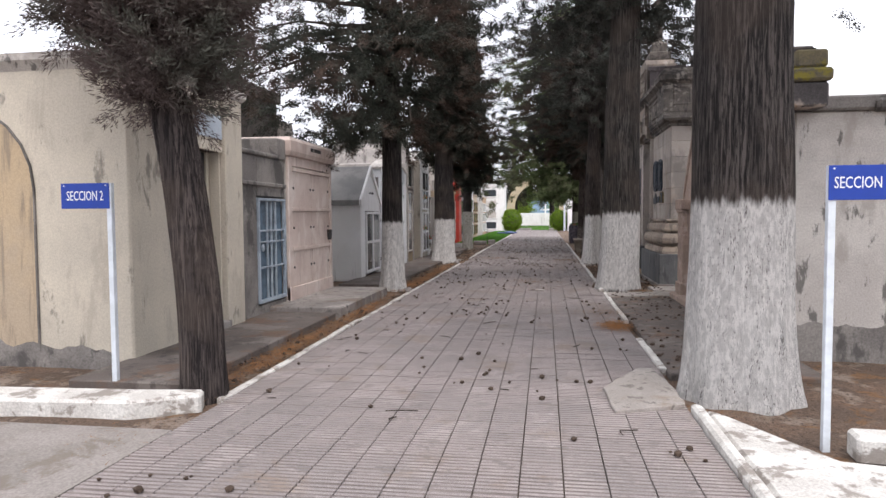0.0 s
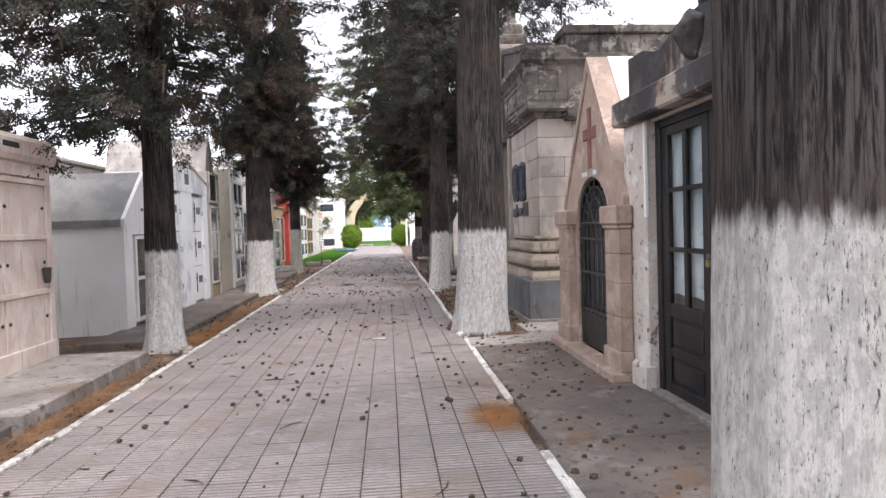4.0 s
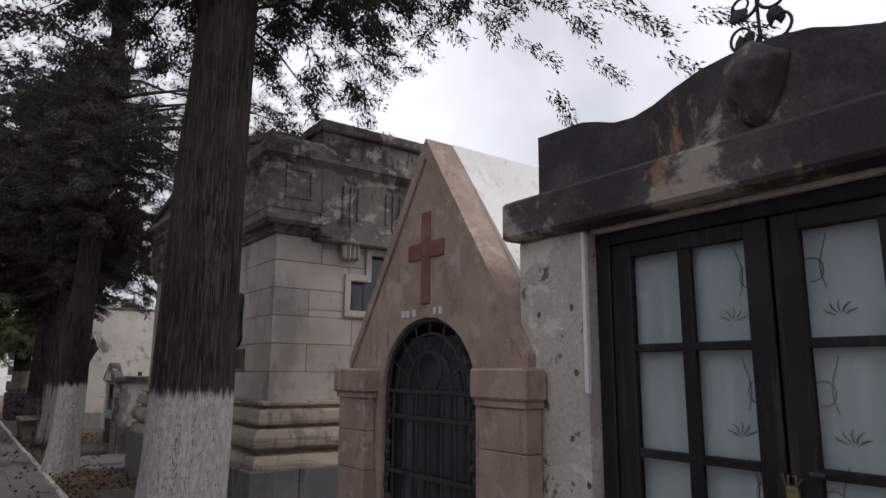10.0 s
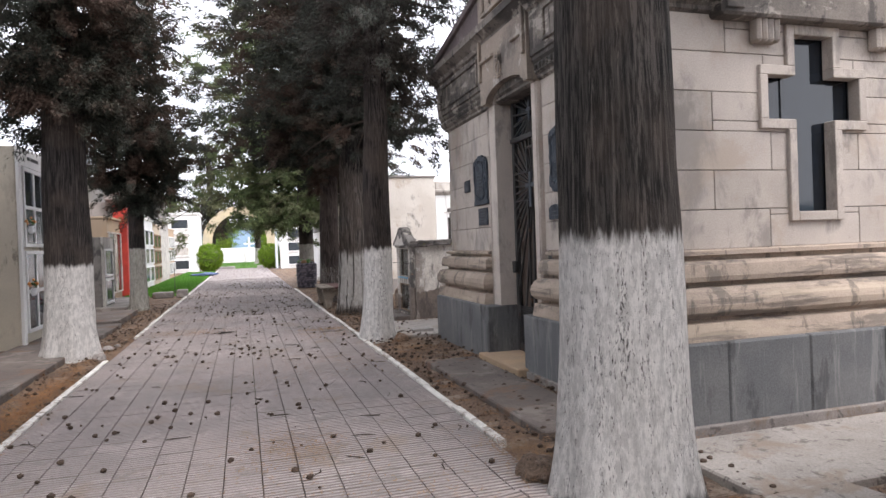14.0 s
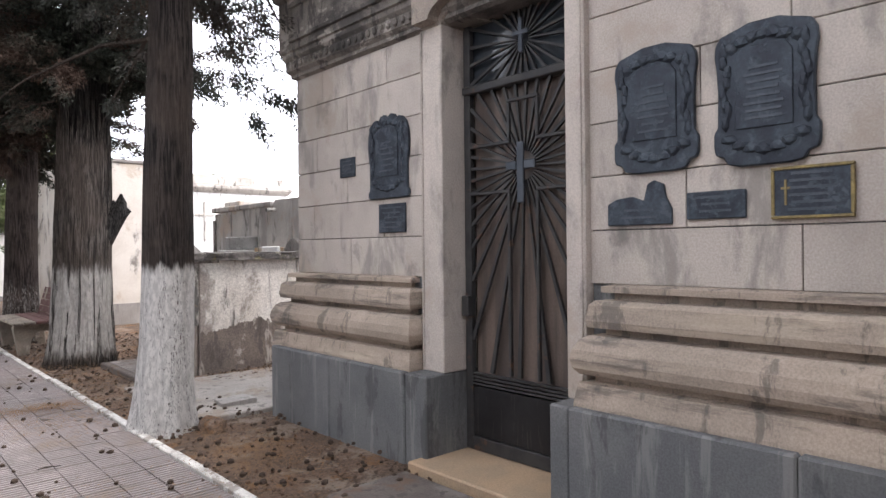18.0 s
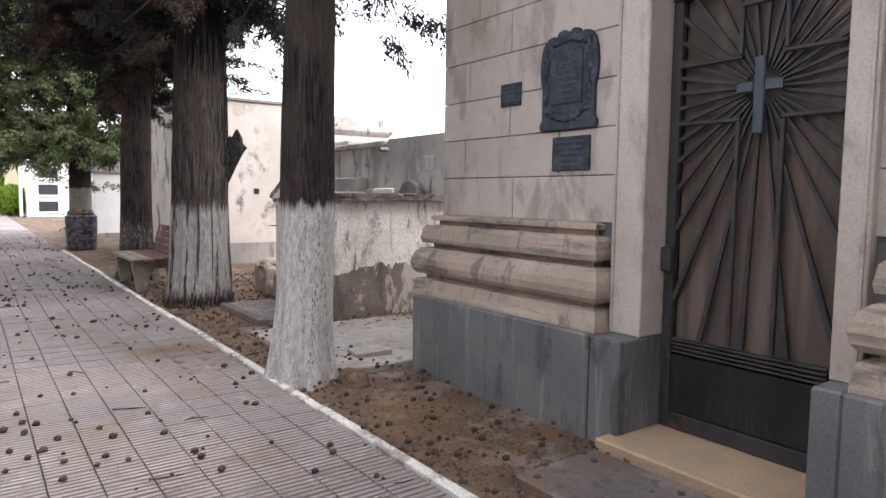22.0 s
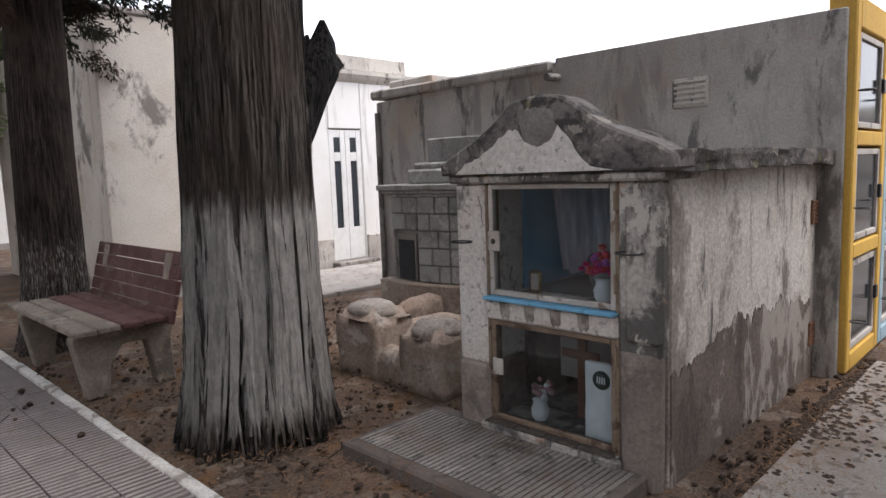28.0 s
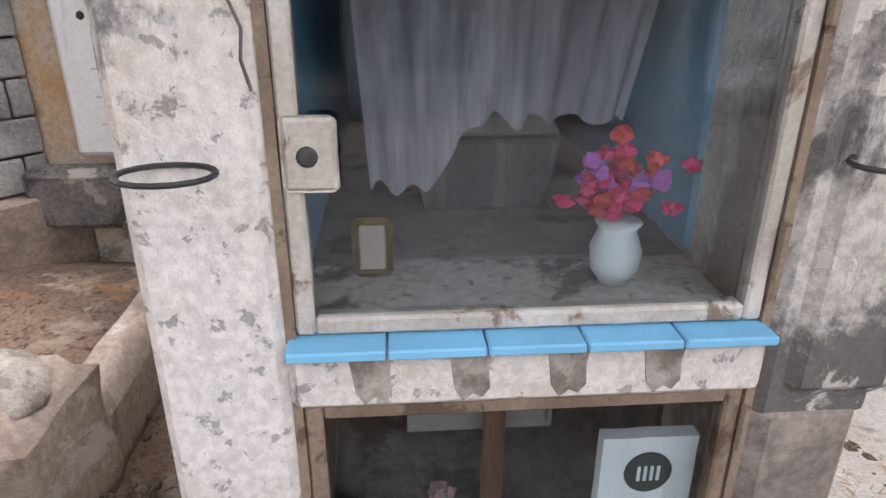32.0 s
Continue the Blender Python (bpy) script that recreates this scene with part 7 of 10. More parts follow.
for y0, y1 in ((16.305, 17.135), (17.925, 18.715)):
    for j in range(3):
        z0 = 0.10 + j * 0.755
        pan = part("niche_panel", bx(B(), WX - 0.05, WX - 0.005, y0 + 0.01, y1 - 0.01, z0, z0 + 0.735, 0.004), M_MARBLE, mar, "veined marble closing slab")
        cy, cz = y0 + 0.17, z0 + 0.40
        part("metal_cross", tube(tube(B(), [(WX + 0.012, cy, cz - 0.22), (WX + 0.012, cy, cz + 0.20)], 0.011, 5), [(WX + 0.012, cy - 0.07, cz + 0.08), (WX + 0.012, cy + 0.07, cz + 0.08)], 0.011, 5), M_IRON, pan)
        part("name_plate", bx(B(), WX - 0.005, WX + 0.004, y0 + 0.36, y0 + 0.62, cz - 0.03, cz + 0.12, 0.002), M_PLINTH, pan)
        part("handle", tube(B(), [(WX, y1 - 0.07, cz - 0.05), (WX + 0.03, y1 - 0.07, cz - 0.05), (WX + 0.03, y1 - 0.07, cz + 0.03), (WX, y1 - 0.07, cz + 0.03)], 0.007, 5), M_IRON, pan)
part("vent_plate", bx(B(), WX + 0.02, WX + 0.03, 17.46, 17.72, 2.58, 2.80, 0.003), M_PLINTH, mar)

# -- narrow grey chapel --
chp = thing("narrow_chapel", (-5.2, 19.65, 0), "narrow grey cement chapel with tall pointed gable and glass door", "mausoleum")
part("front_wall", prism(B(), [(19.14, 0.0), (19.14, 3.0), (19.3, 3.05), (19.42, 3.5), (19.65, 3.82), (19.9, 3.5), (20.0, 3.05), (20.16, 3.0), (20.16, 0.0)], "x", -6.4, WX - 0.04), M_GREY2, chp)
part("finial", lathe(B(), (WX - 0.2, 19.65, 3.80), [(0.06, 0), (0.09, 0.05), (0.03, 0.10), (0.03, 0.25)], 10), M_GREY2, chp)
part("pilaster", bx(bx(B(), WX - 0.04, WX + 0.03, 19.14, 19.26, 0.0, 3.0, 0.008), WX - 0.04, WX + 0.03, 20.04, 20.16, 0.0, 3.0, 0.008), M_GREY2, chp)
glazed_door(chp, WX + 0.0, 19.3, 20.0, 0.35, 2.2, 3, 1, M_GREYWALL, M_GREYGLASS, 0.05)
glazed_door(chp, WX + 0.0, 19.3, 20.0, 2.28, 3.0, 1, 1, M_GREYWALL, M_GREYGLASS, 0.05)
part("foot_tiles", bx(B(), WX - 0.03, WX + 0.012, 19.3, 20.0, 0.05, 0.33, 0.004), surf("ochre_tiles", (0.34, 0.25, 0.16), (0.25, 0.2, 0.14), 8), chp)

# -- tall white niche --
tln = thing("tall_white_niche", (-5.6, 22.2, 0), "tall cream and white niche with glazed double doors and flower rings", "tomb")
part("body", bx(B(), -7.2, WX - 0.04, 21.55, 22.98, -0.05, 3.28, 0.02), M_CREAM, tln, "cream side wall")
part("front_pier", bx(B(), WX - 0.04, WX + 0.01, 21.55, 21.68, 0.0, 3.28, 0.006), M_WHITEWALL, tln)
part("front_pier", bx(B(), WX - 0.04, WX + 0.01, 22.86, 22.98, 0.0, 3.28, 0.006), M_WHITEWALL, tln)
part("head", bx(B(), WX - 0.04, WX + 0.012, 21.685, 22.855, 2.98, 3.28, 0.006), M_WHITEWALL, tln)
glazed_door(tln, WX + 0.0, 21.70, 22.84, 0.22, 1.58, 2, 2, M_WHITEPVC, M_GREYGLASS, 0.06)
glazed_door(tln, WX + 0.0, 21.70, 22.84, 1.64, 2.96, 2, 2, M_WHITEPVC, M_GREYGLASS, 0.06)
bars(tln, WX + 0.014, 22.3, 3.13, 0.06, (0.14, 0.4), M_IRON)
for y, z, c in ((21.8, 1.98, M_FL_ORANGE), (21.8, 0.95, M_FL_ORANGE), (22.75, 0.6, M_FL_RED)):
    flowers("flower_bunch", WX + 0.09, y, z - 0.12, (c, M_FL_GREEN), "small bunch of flowers in a wall ring", 9, 0.07)
ln1 = thing("plain_tomb", (-5.6, 23.7, 0), "plain grey-white plastered tomb front with two shuttered niches", "tomb")
part("body", bx(B(), -7.2, -4.32, 23.05, 24.62, -0.05, 2.6, 0.02), M_WHITEWALL, ln1)
glazed_door(ln1, -4.3, 23.2, 24.4, 0.2, 2.2, 2, 1, M_GREYWALL, M_GREYGLASS, 0.06)
long_b = thing("rear_vault", (-7.6, 17.0, 0), "long grey-white rendered vault behind the niches", "tomb")
part("wall", bx(B(), -9.6, -7.2, 13.8, 21.4, -0.05, 3.25, 0.03), M_GREYWALL, long_b)
part("coping", bx(B(), -9.7, -7.12, 13.7, 21.5, 3.25, 3.36, 0.03), M_GREY2, long_b)

# -- block vault with iron gate --
KX = -4.20
blv = thing("block_vault", (-5.4, 25.8, 0), "grey concrete block vault with dark iron gate", "tomb")
part("body", bx(B(), -6.6, KX - 0.14, 24.72, 26.92, -0.05, 2.12, 0.01), M_BLOCK, blv)
part("frieze", bx(B(), KX - 0.16, KX + 0.01, 24.70, 26.94, 1.86, 2.15, 0.012), M_GREY2, blv)
part("corner_pier", bx(B(), KX - 0.16, KX + 0.006, 24.70, 24.86, 0.0, 1.86, 0.01), M_GREY2, blv)
for a0, a1, z0, z1 in courses(24.87, 26.92, 0.30, 1.855, 0.195, 0.39, 9, ((25.86, 26.76, 0.28, 1.84),)) + [(24.87, 26.92, 0.0, 0.295)]:
    part("concrete_block", bx(B(), KX - 0.135, KX, a0 + 0.005, a1 - 0.005, z0 + 0.005, z1 - 0.005, 0.006), M_BLOCK, blv)
igt = part("gate_frame", bx(bx(bx(bx(B(), KX - 0.06, KX + 0.02, 25.87, 25.93, 0.3, 1.83, 0.005), KX - 0.06, KX + 0.02, 26.69, 26.75, 0.3, 1.83, 0.005), KX - 0.06, KX + 0.02, 25.935, 26.685, 1.77, 1.83, 0.005), KX - 0.06, KX + 0.02, 25.935, 26.685, 0.3, 0.36, 0.005), M_IRON, blv)
for k in range(9):
    y = 25.99 + k * 0.08
    part("bar", tube(B(), [(KX - 0.02, y, 0.36), (KX - 0.02, y, 1.77)], 0.008, 5), M_IRON, igt)
part("gate_cross", bx(bx(B(), KX - 0.01, KX + 0.01, 26.28, 26.34, 0.6, 1.7, 0.004), KX - 0.008, KX + 0.012, 26.05, 26.57, 1.34, 1.40, 0.004), M_IRON, igt)
part("name_sign", bx(B(), KX + 0.01, KX + 0.02, 26.1, 26.5, 1.93, 2.03, 0.003), plain("green_name_sign", (0.07, 0.13, 0.11), 0.5), blv)
# shade behind the bars, put on as a near-black board
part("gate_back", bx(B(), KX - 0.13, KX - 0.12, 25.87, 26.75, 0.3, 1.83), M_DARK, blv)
big = thing("tall_rear_building", (-7.6, 31, 0), "tall cream gabled building with stained plaster behind the vaults", "building")
part("wall", prism(B(), [(27.2, -0.05), (27.2, 3.1), (29.6, 3.25), (29.6, 3.55), (34.1, 4.72), (38.6, 3.4), (38.6, -0.05)], "x", -9.5, -6.2), M_PEELWHITE, big)
part("coping", prism(B(), [(29.5, 3.50), (29.5, 3.68), (34.1, 4.88), (38.7, 3.55), (38.7, 3.42), (34.1, 4.72)], "x", -9.6, -6.12), M_GREY2, big)
part("vent", bx(B(), -6.21, -6.15, 31.2, 32.1, 2.55, 2.95, 0.01), M_DARK, big)
part("vent_hood", bx(B(), -6.22, -5.95, 31.05, 32.25, 2.95, 3.02, 0.01), surf("terracotta_tile", (0.42, 0.19, 0.10), (0.33, 0.16, 0.09), 5), big)
sn2 = thing("small_niche", (-5.0, 29.9, 0), "small niche with mossy blackened side wall and two glazed doors", "tomb")
part("body", bx(B(), -6.1, -4.34, 29.0, 30.42, -0.05, 1.95, 0.015), M_MOLDWALL, sn2, "blackened cement side wall")
part("front_pier", bx(B(), -4.34, -4.28, 29.0, 29.14, 0.0, 1.95, 0.006), M_GREYWALL, sn2)
part("front_pier", bx(B(), -4.34, -4.28, 30.28, 30.42, 0.0, 1.95, 0.006), M_GREYWALL, sn2)
part("head", bx(B(), -4.34, -4.282, 29.145, 30.275, 1.66, 1.95, 0.006), M_GREYWALL, sn2)
glazed_door(sn2, -4.30, 29.16, 30.26, 0.85, 1.64, 1, 1, M_WHITEPVC, M_GREYGLASS, 0.07)
glazed_door(sn2, -4.30, 29.16, 30.26, 0.1, 0.82, 1, 1, M_WHITEPVC, M_GREYGLASS, 0.07)


# -- farther tombs --
def far_tomb(y0, y1, x, h, material, label, rows=3, cols=2, frame_mat=M_WHITEPVC, pane=M_GREYGLASS, depth=2.2, head=0.35, foot=0.15):
    t = thing("tomb", (x - 1, 0.5 * (y0 + y1), 0), label, "tomb", "tombs along the avenue")
    part("body", bx(B(), x - depth, x, y0, y1, -0.05, h, 0.02), material, t)
    part("coping", bx(B(), x - depth - 0.04, x + 0.05, y0 - 0.02, y1 + 0.02, h, h + 0.08, 0.015), material, t)
    hz, hy = (h - head - foot) / rows, (y1 - y0) / cols
    for i in range(cols):
        for j in range(rows):
            glazed_door(t, x + 0.02, y0 + i * hy + 0.10, y0 + (i + 1) * hy - 0.10, foot + j * hz + 0.05, foot + (j + 1) * hz - 0.05, 1, 1, frame_mat, pane, 0.05)
    return t


far_tomb(32.2, 34.5, -4.75, 2.6, surf("tan_tomb_plaster", (0.50, 0.36, 0.24), (0.43, 0.33, 0.24), 1), "tan plastered tomb with closed doors", 1, 2, M_PEEL, M_GREYGLASS)
redt = thing("red_tomb", (-5.2, 35.8, 0), "narrow grey tomb with bright red painted pier", "tomb")
part("red_pier", bx(B(), -5.0, -4.56, 34.75, 35.75, 0.0, 3.20, 0.015), M_RED, redt, "bright red painted pier")
part("body", bx(B(), -6.4, -4.62, 35.76, 36.85, -0.05, 3.4, 0.015), M_GREY2, redt)
part("cap", bx(B(), -5.4, -4.6, 35.4, 36.5, 3.4, 3.75, 0.05), M_GREY2, redt)
glazed_door(redt, -4.6, 35.9, 36.75, 0.4, 2.3, 2, 1, M_IRON, M_GREYGLASS, 0.05)
glazed_door(redt, -4.6, 35.9, 36.75, 2.45, 3.1, 1, 1, M_IRON, M_GREYGLASS, 0.05)
far_tomb(37.6, 39.3, -4.75, 2.5, plain("lavender_plaster", (0.46, 0.45, 0.52), 0.8), "lavender plastered niche tomb", 2, 1)
far_tomb(39.4, 42.3, -4.65, 2.9, M_WHITEWALL, "white niche block with arched dark panes", 3, 2)
whp = thing("stepped_parapet", (-4.8, 40.8, 2.98), "white stepped parapet with a small cross", "parapet")
part("step", bx(bx(B(), -5.0, -4.62, 40.1, 41.6, 2.98, 3.25, 0.02), -5.0, -4.64, 40.45, 41.25, 3.25, 3.6, 0.02), M_WHITEWALL, whp)
part("cross", bx(bx(B(), -4.84, -4.78, 40.82, 40.88, 3.6, 4.1, 0.01), -4.85, -4.77, 40.7, 41.0, 3.88, 3.94, 0.01), M_IRON, whp)
far_tomb(42.4, 45.0, -4.65, 2.75, surf("brown_cream_tomb", (0.55, 0.47, 0.36), (0.48, 0.38, 0.28), 1), "cream niche block with brown framed panes", 3, 2, surf("brown_frame", (0.28, 0.18, 0.10), (0.2, 0.13, 0.08), 5))
dch = thing("dark_roof_chapel", (-6, 47.6, 0), "grey chapel with slate roof and tall bell gable", "mausoleum")
part("body", bx(B(), -8.0, -4.75, 45.2, 50.0, -0.05, 3.1, 0.02), M_GREYWALL, dch)
part("roof", prism(B(), [(-8.2, 3.1), (-4.6, 3.1), (-6.4, 4.3)], "y", 36.9, 50.1), M_SLATE, dch, "dark slate roof")
part("bell_gable", prism(B(), [(45.6, 3.0), (45.6, 4.4), (46.4, 5.0), (47.6, 5.0), (48.3, 4.4), (48.6, 3.0)], "x", -5.3, -4.7), M_MOLDWALL, dch)
part("statue_base", lathe(B(), (-5.0, 47.0, 5.0), [(0.18, 0), (0.14, 0.2), (0.12, 0.5), (0.05, 0.9)], 10), M_MOLDWALL, dch)
far_tomb(50.2, 53.5, -4.8, 2.8, surf("brown_niche_plaster", (0.5, 0.36, 0.24), (0.42, 0.31, 0.22), 1), "brown and white niche block", 3, 3)
fnb = thing("far_niche_block", (-4.8, 61, 0), "tall white niche block of four storeys facing the avenue", "tomb")
part("body", bx(B(), -6.2, -3.75, 60.0, 64, -0.05, 4.15, 0.03), M_WHITEWALL, fnb)
part("coping", bx(B(), -6.3, -3.65, 59.9, 64.1, 4.15, 4.3, 0.02), M_WHITEWALL, fnb)
for j in range(4):
    part("niche", bx(B(), -5.55, -4.45, 59.96, 60.02, 0.25 + j * 0.98, 0.85 + j * 0.98, 0.02), M_GREYGLASS if j in (0, 3) else M_GREYWALL, fnb, "niche opening")
    part("niche_sill", bx(B(), -5.65, -4.35, 59.92, 60.01, 0.16 + j * 0.98, 0.24 + j * 0.98, 0.01), M_WHITEWALL, fnb)
rnb = thing("far_niche_block", (3.2, 61, 0), "white niche block with arched niches beyond the avenue", "tomb")
part("body", bx(B(), 2.0, 6.5, 60.2, 64, -0.05, 3.3, 0.03), M_WHITEWALL, rnb)
for j in range(3):
    part("niche", bx(B(), 2.6, 3.6, 60.16, 60.22, 0.3 + j * 1.0, 0.9 + j * 1.0, 0.02), M_GREYGLASS, rnb, "niche opening")
    part("niche_sill", bx(B(), 2.5, 3.7, 60.12, 60.21, 0.2 + j * 1.0, 0.28 + j * 1.0, 0.01), M_WHITEWALL, rnb)

# ---- the double niche and its surroundings ----
NX = 2.45
NY0, NY1 = 21.885, 23.10
M_DARKTILE = surf("dark_speckled_tile", (0.06, 0.05, 0.045), (0.12, 0.10, 0.085), 40, 0.5, 0.2, 90, 0.3)
nic = thing("double_niche", (3.6, 22.45, 0), "peeling white double niche tomb with glazed doors and blue sill", "tomb")
M_NICHE = surf("peeling_whitewash", (0.64, 0.60, 0.555), (0.56, 0.51, 0.46), 1.5, 0.92, 0.5, 45, 0.3, (((0.44, 0.36, 0.29), 2.4, 0.58, 0.76, (1, 1, 1), 0.55), ((0.10, 0.092, 0.088), 3.0, 0.62, 0.74, (1, 0.8, 0.5), 0.8), ((0.12, 0.11, 0.105), 22, 0.62, 0.70, (1, 1, 1), 0.6)), dist=0.01)
M_NICHEFOOT = surf("bare_brown_cement", (0.245, 0.205, 0.178), (0.185, 0.155, 0.137), 2.2, 0.93, 0.55, 45, 0.35, (((0.36, 0.315, 0.275), 3.0, 0.58, 0.72, (1, 1, 1), 0.5), ((0.10, 0.088, 0.08), 4.0, 0.56, 0.72, (1, 1, 1), 0.6)))
M_NICHETOP = surf("black_lichen_cement", (0.13, 0.118, 0.112), (0.21, 0.19, 0.175), 3.0, 0.95, 0.7, 45, 0.4, (((0.045, 0.041, 0.04), 4.0, 0.46, 0.60, (1, 1, 1), 0.85), ((0.38, 0.345, 0.30), 5.6, 0.60, 0.68, (1, 1, 1), 0.7), ((0.15, 0.135, 0.05), 4.0, 0.64, 0.72, (1, 1, 1), 0.6)), dist=0.012)
M_NICHEGREY = surf("patchy_grey_pier", (0.28, 0.255, 0.235), (0.46, 0.425, 0.385), 3.0, 0.93, 0.6, 45, 0.4, (((0.065, 0.061, 0.059), 4.4, 0.42, 0.60, (1, 1, 0.6), 0.85), ((0.55, 0.51, 0.46), 5.0, 0.58, 0.64, (1, 1, 0.7), 0.7), ((0.34, 0.21, 0.14), 4.0, 0.66, 0.74, (1, 1, 1), 0.6)), dist=0.01)
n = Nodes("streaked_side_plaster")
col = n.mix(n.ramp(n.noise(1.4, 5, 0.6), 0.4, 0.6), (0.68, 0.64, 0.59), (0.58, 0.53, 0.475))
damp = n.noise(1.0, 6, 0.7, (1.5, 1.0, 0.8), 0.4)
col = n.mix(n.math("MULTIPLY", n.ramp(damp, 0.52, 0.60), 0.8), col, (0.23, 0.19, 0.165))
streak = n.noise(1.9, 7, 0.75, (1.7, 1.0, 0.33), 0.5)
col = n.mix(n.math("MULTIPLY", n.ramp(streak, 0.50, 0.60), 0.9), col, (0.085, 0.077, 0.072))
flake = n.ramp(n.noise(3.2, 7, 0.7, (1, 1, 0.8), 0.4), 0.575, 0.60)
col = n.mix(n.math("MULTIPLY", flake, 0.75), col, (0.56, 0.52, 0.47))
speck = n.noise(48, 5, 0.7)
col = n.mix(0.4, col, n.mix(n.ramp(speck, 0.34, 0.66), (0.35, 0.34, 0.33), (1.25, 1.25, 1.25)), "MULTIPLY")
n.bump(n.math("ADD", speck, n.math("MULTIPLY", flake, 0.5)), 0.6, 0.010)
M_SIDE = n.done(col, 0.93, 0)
part("pier", bx(B(), NX, NX + 0.35, 22.89, NY1, 0.40, 1.40, 0.018), M_NICHE, nic, "whitewashed pier with hairline cracks")
part("pier_foot", bx(B(), NX - 0.006, NX + 0.35, 22.885, NY1 + 0.006, -0.05, 0.405, 0.018), M_NICHEFOOT, nic, "bare brown cement foot of the pier")
part("pier_foot", bx(B(), NX - 0.008, NX + 0.085, NY0 + 0.01, 22.10, -0.05, 0.64, 0.03), M_NICHEFOOT, nic, "broken bare cement at the pier's foot")
part("pier", bx(B(), NX, NX + 0.09, NY0, 22.10, 0.60, 1.40, 0.018), M_NICHEGREY, nic, "lichen-grey pier with broken plaster")
part("pier_patch", bx(B(), NX - 0.02, NX + 0.03, NY0 - 0.01, 22.06, 0.66, 1.30, 0.02), M_NICHEGREY, nic, "loose plaster layer")
part("middle_band", bx(B(), NX - 0.005, NX + 0.35, 22.10, 22.89, 0.665, 0.775, 0.012), M_NICHE, nic)
part("bottom_sill", bx(B(), NX - 0.05, NX + 0.35, 22.07, 22.92, -0.05, 0.10, 0.015), M_NICHEGREY, nic)
part("head_beam", bx(B(), NX - 0.03, NX + 0.35, NY0 - 0.02, NY1 + 0.02, 1.395, 1.44, 0.012), M_NICHEGREY, nic, "crumbling eaves strip")
ped = [(23.15, 1.44), (23.15, 1.505), (23.03, 1.56), (22.89, 1.625), (22.80, 1.675), (22.73, 1.73), (22.68, 1.775), (22.63, 1.80), (22.52, 1.813), (22.41, 1.808), (22.34, 1.79), (22.28, 1.75), (22.21, 1.70), (22.13, 1.652), (22.01, 1.60), (21.91, 1.565), (21.80, 1.505), (21.79, 1.44)]
part("pediment", prism(B(), ped, "x", NX - 0.06, NX + 0.12, 0.012), M_NICHETOP, nic, "curved pediment black with lichen")
fld = [(23.03, 1.445), (22.96, 1.50), (22.89, 1.515), (22.78, 1.575), (22.69, 1.64), (22.62, 1.665), (22.57, 1.60), (22.49, 1.565), (22.41, 1.595), (22.37, 1.655), (22.31, 1.60), (22.25, 1.51), (22.20, 1.466), (22.08, 1.445)]
edge = []
for (ya, za), (yb, zb) in zip(fld, fld[1:]):
    for k in range(5):
        y, z = ya + (yb - ya) * k / 5, za + (zb - za) * k / 5
        edge.append((y, max(1.445, z + 0.016 * noise.noise(Vector((y * 31, 3, 0))))))
part("pediment_field", prism(B(), edge + [fld[-1]], "x", NX - 0.0625, NX - 0.058), M_NICHE, nic, "pale plaster left on the pediment")
part("shell_hollow", blob(B(), (NX - 0.058, 22.49, 1.665), 0.10, (0.08, 1.1, 1.0), 0.25, 3, 4), M_MOLDWALL, nic, "dark round hollow in the pediment", smooth=True)
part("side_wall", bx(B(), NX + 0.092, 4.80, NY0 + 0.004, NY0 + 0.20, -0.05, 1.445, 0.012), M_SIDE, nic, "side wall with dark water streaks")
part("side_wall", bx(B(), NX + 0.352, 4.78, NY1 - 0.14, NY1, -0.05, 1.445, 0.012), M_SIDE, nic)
# damp stain rising from the ground, added as a thin ragged-topped sheet
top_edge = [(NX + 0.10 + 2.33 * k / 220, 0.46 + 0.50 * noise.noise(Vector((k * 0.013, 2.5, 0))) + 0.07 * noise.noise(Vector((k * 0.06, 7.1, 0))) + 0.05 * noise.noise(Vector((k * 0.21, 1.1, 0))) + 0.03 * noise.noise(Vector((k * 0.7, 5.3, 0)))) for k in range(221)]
part("bare_render", prism(B(), [(NX + 0.10, -0.05)] + top_edge + [(top_edge[-1][0], -0.05)], "y", NY0 - 0.001, NY0 + 0.02), surf("brown_damp_stain", (0.20, 0.162, 0.14), (0.145, 0.12, 0.105), 2.0, 0.95, 0.6, 45, 0.4, (((0.46, 0.415, 0.37), 2.0, 0.53, 0.62, (1.4, 1, 0.6), 0.75), ((0.075, 0.068, 0.063), 4.0, 0.55, 0.7, (1.6, 1.6, 0.6), 0.6)), dist=0.012), nic, "brown damp stain low on the side wall")
roof = bx(B(), NX - 0.02, 4.84, NY0 - 0.09, NY1 + 0.02, 1.43, 1.525)
bmesh.ops.subdivide_edges(roof, edges=roof.edges[:], cuts=22, use_grid_fill=True)
for v in roof.verts:
    d = noise.noise(v.co * Vector((7, 9, 9))) + 0.6 * noise.noise(v.co * Vector((21, 25, 25)))
    v.co += Vector((0.0, 0.022 * d, 0.018 * d))
part("roof_slab", roof, M_NICHETOP, nic, "mossy roof slab with crumbling eaves", smooth=True)
part("niche_lining", bx(bx(bx(B(), NX + 0.36, 4.2, 22.08, 22.10, 0.78, 1.39), NX + 0.36, 4.2, 22.89, 22.91, 0.78, 1.39), 4.2, 4.22, 22.08, 22.91, 0.0, 1.39), M_BLUEPAINT, nic, "light blue painted niche lining")
part("niche_floor", bx(B(), NX + 0.355, 4.2, 22.10, 22.89, 0.70, 0.775), M_GREY2, nic)
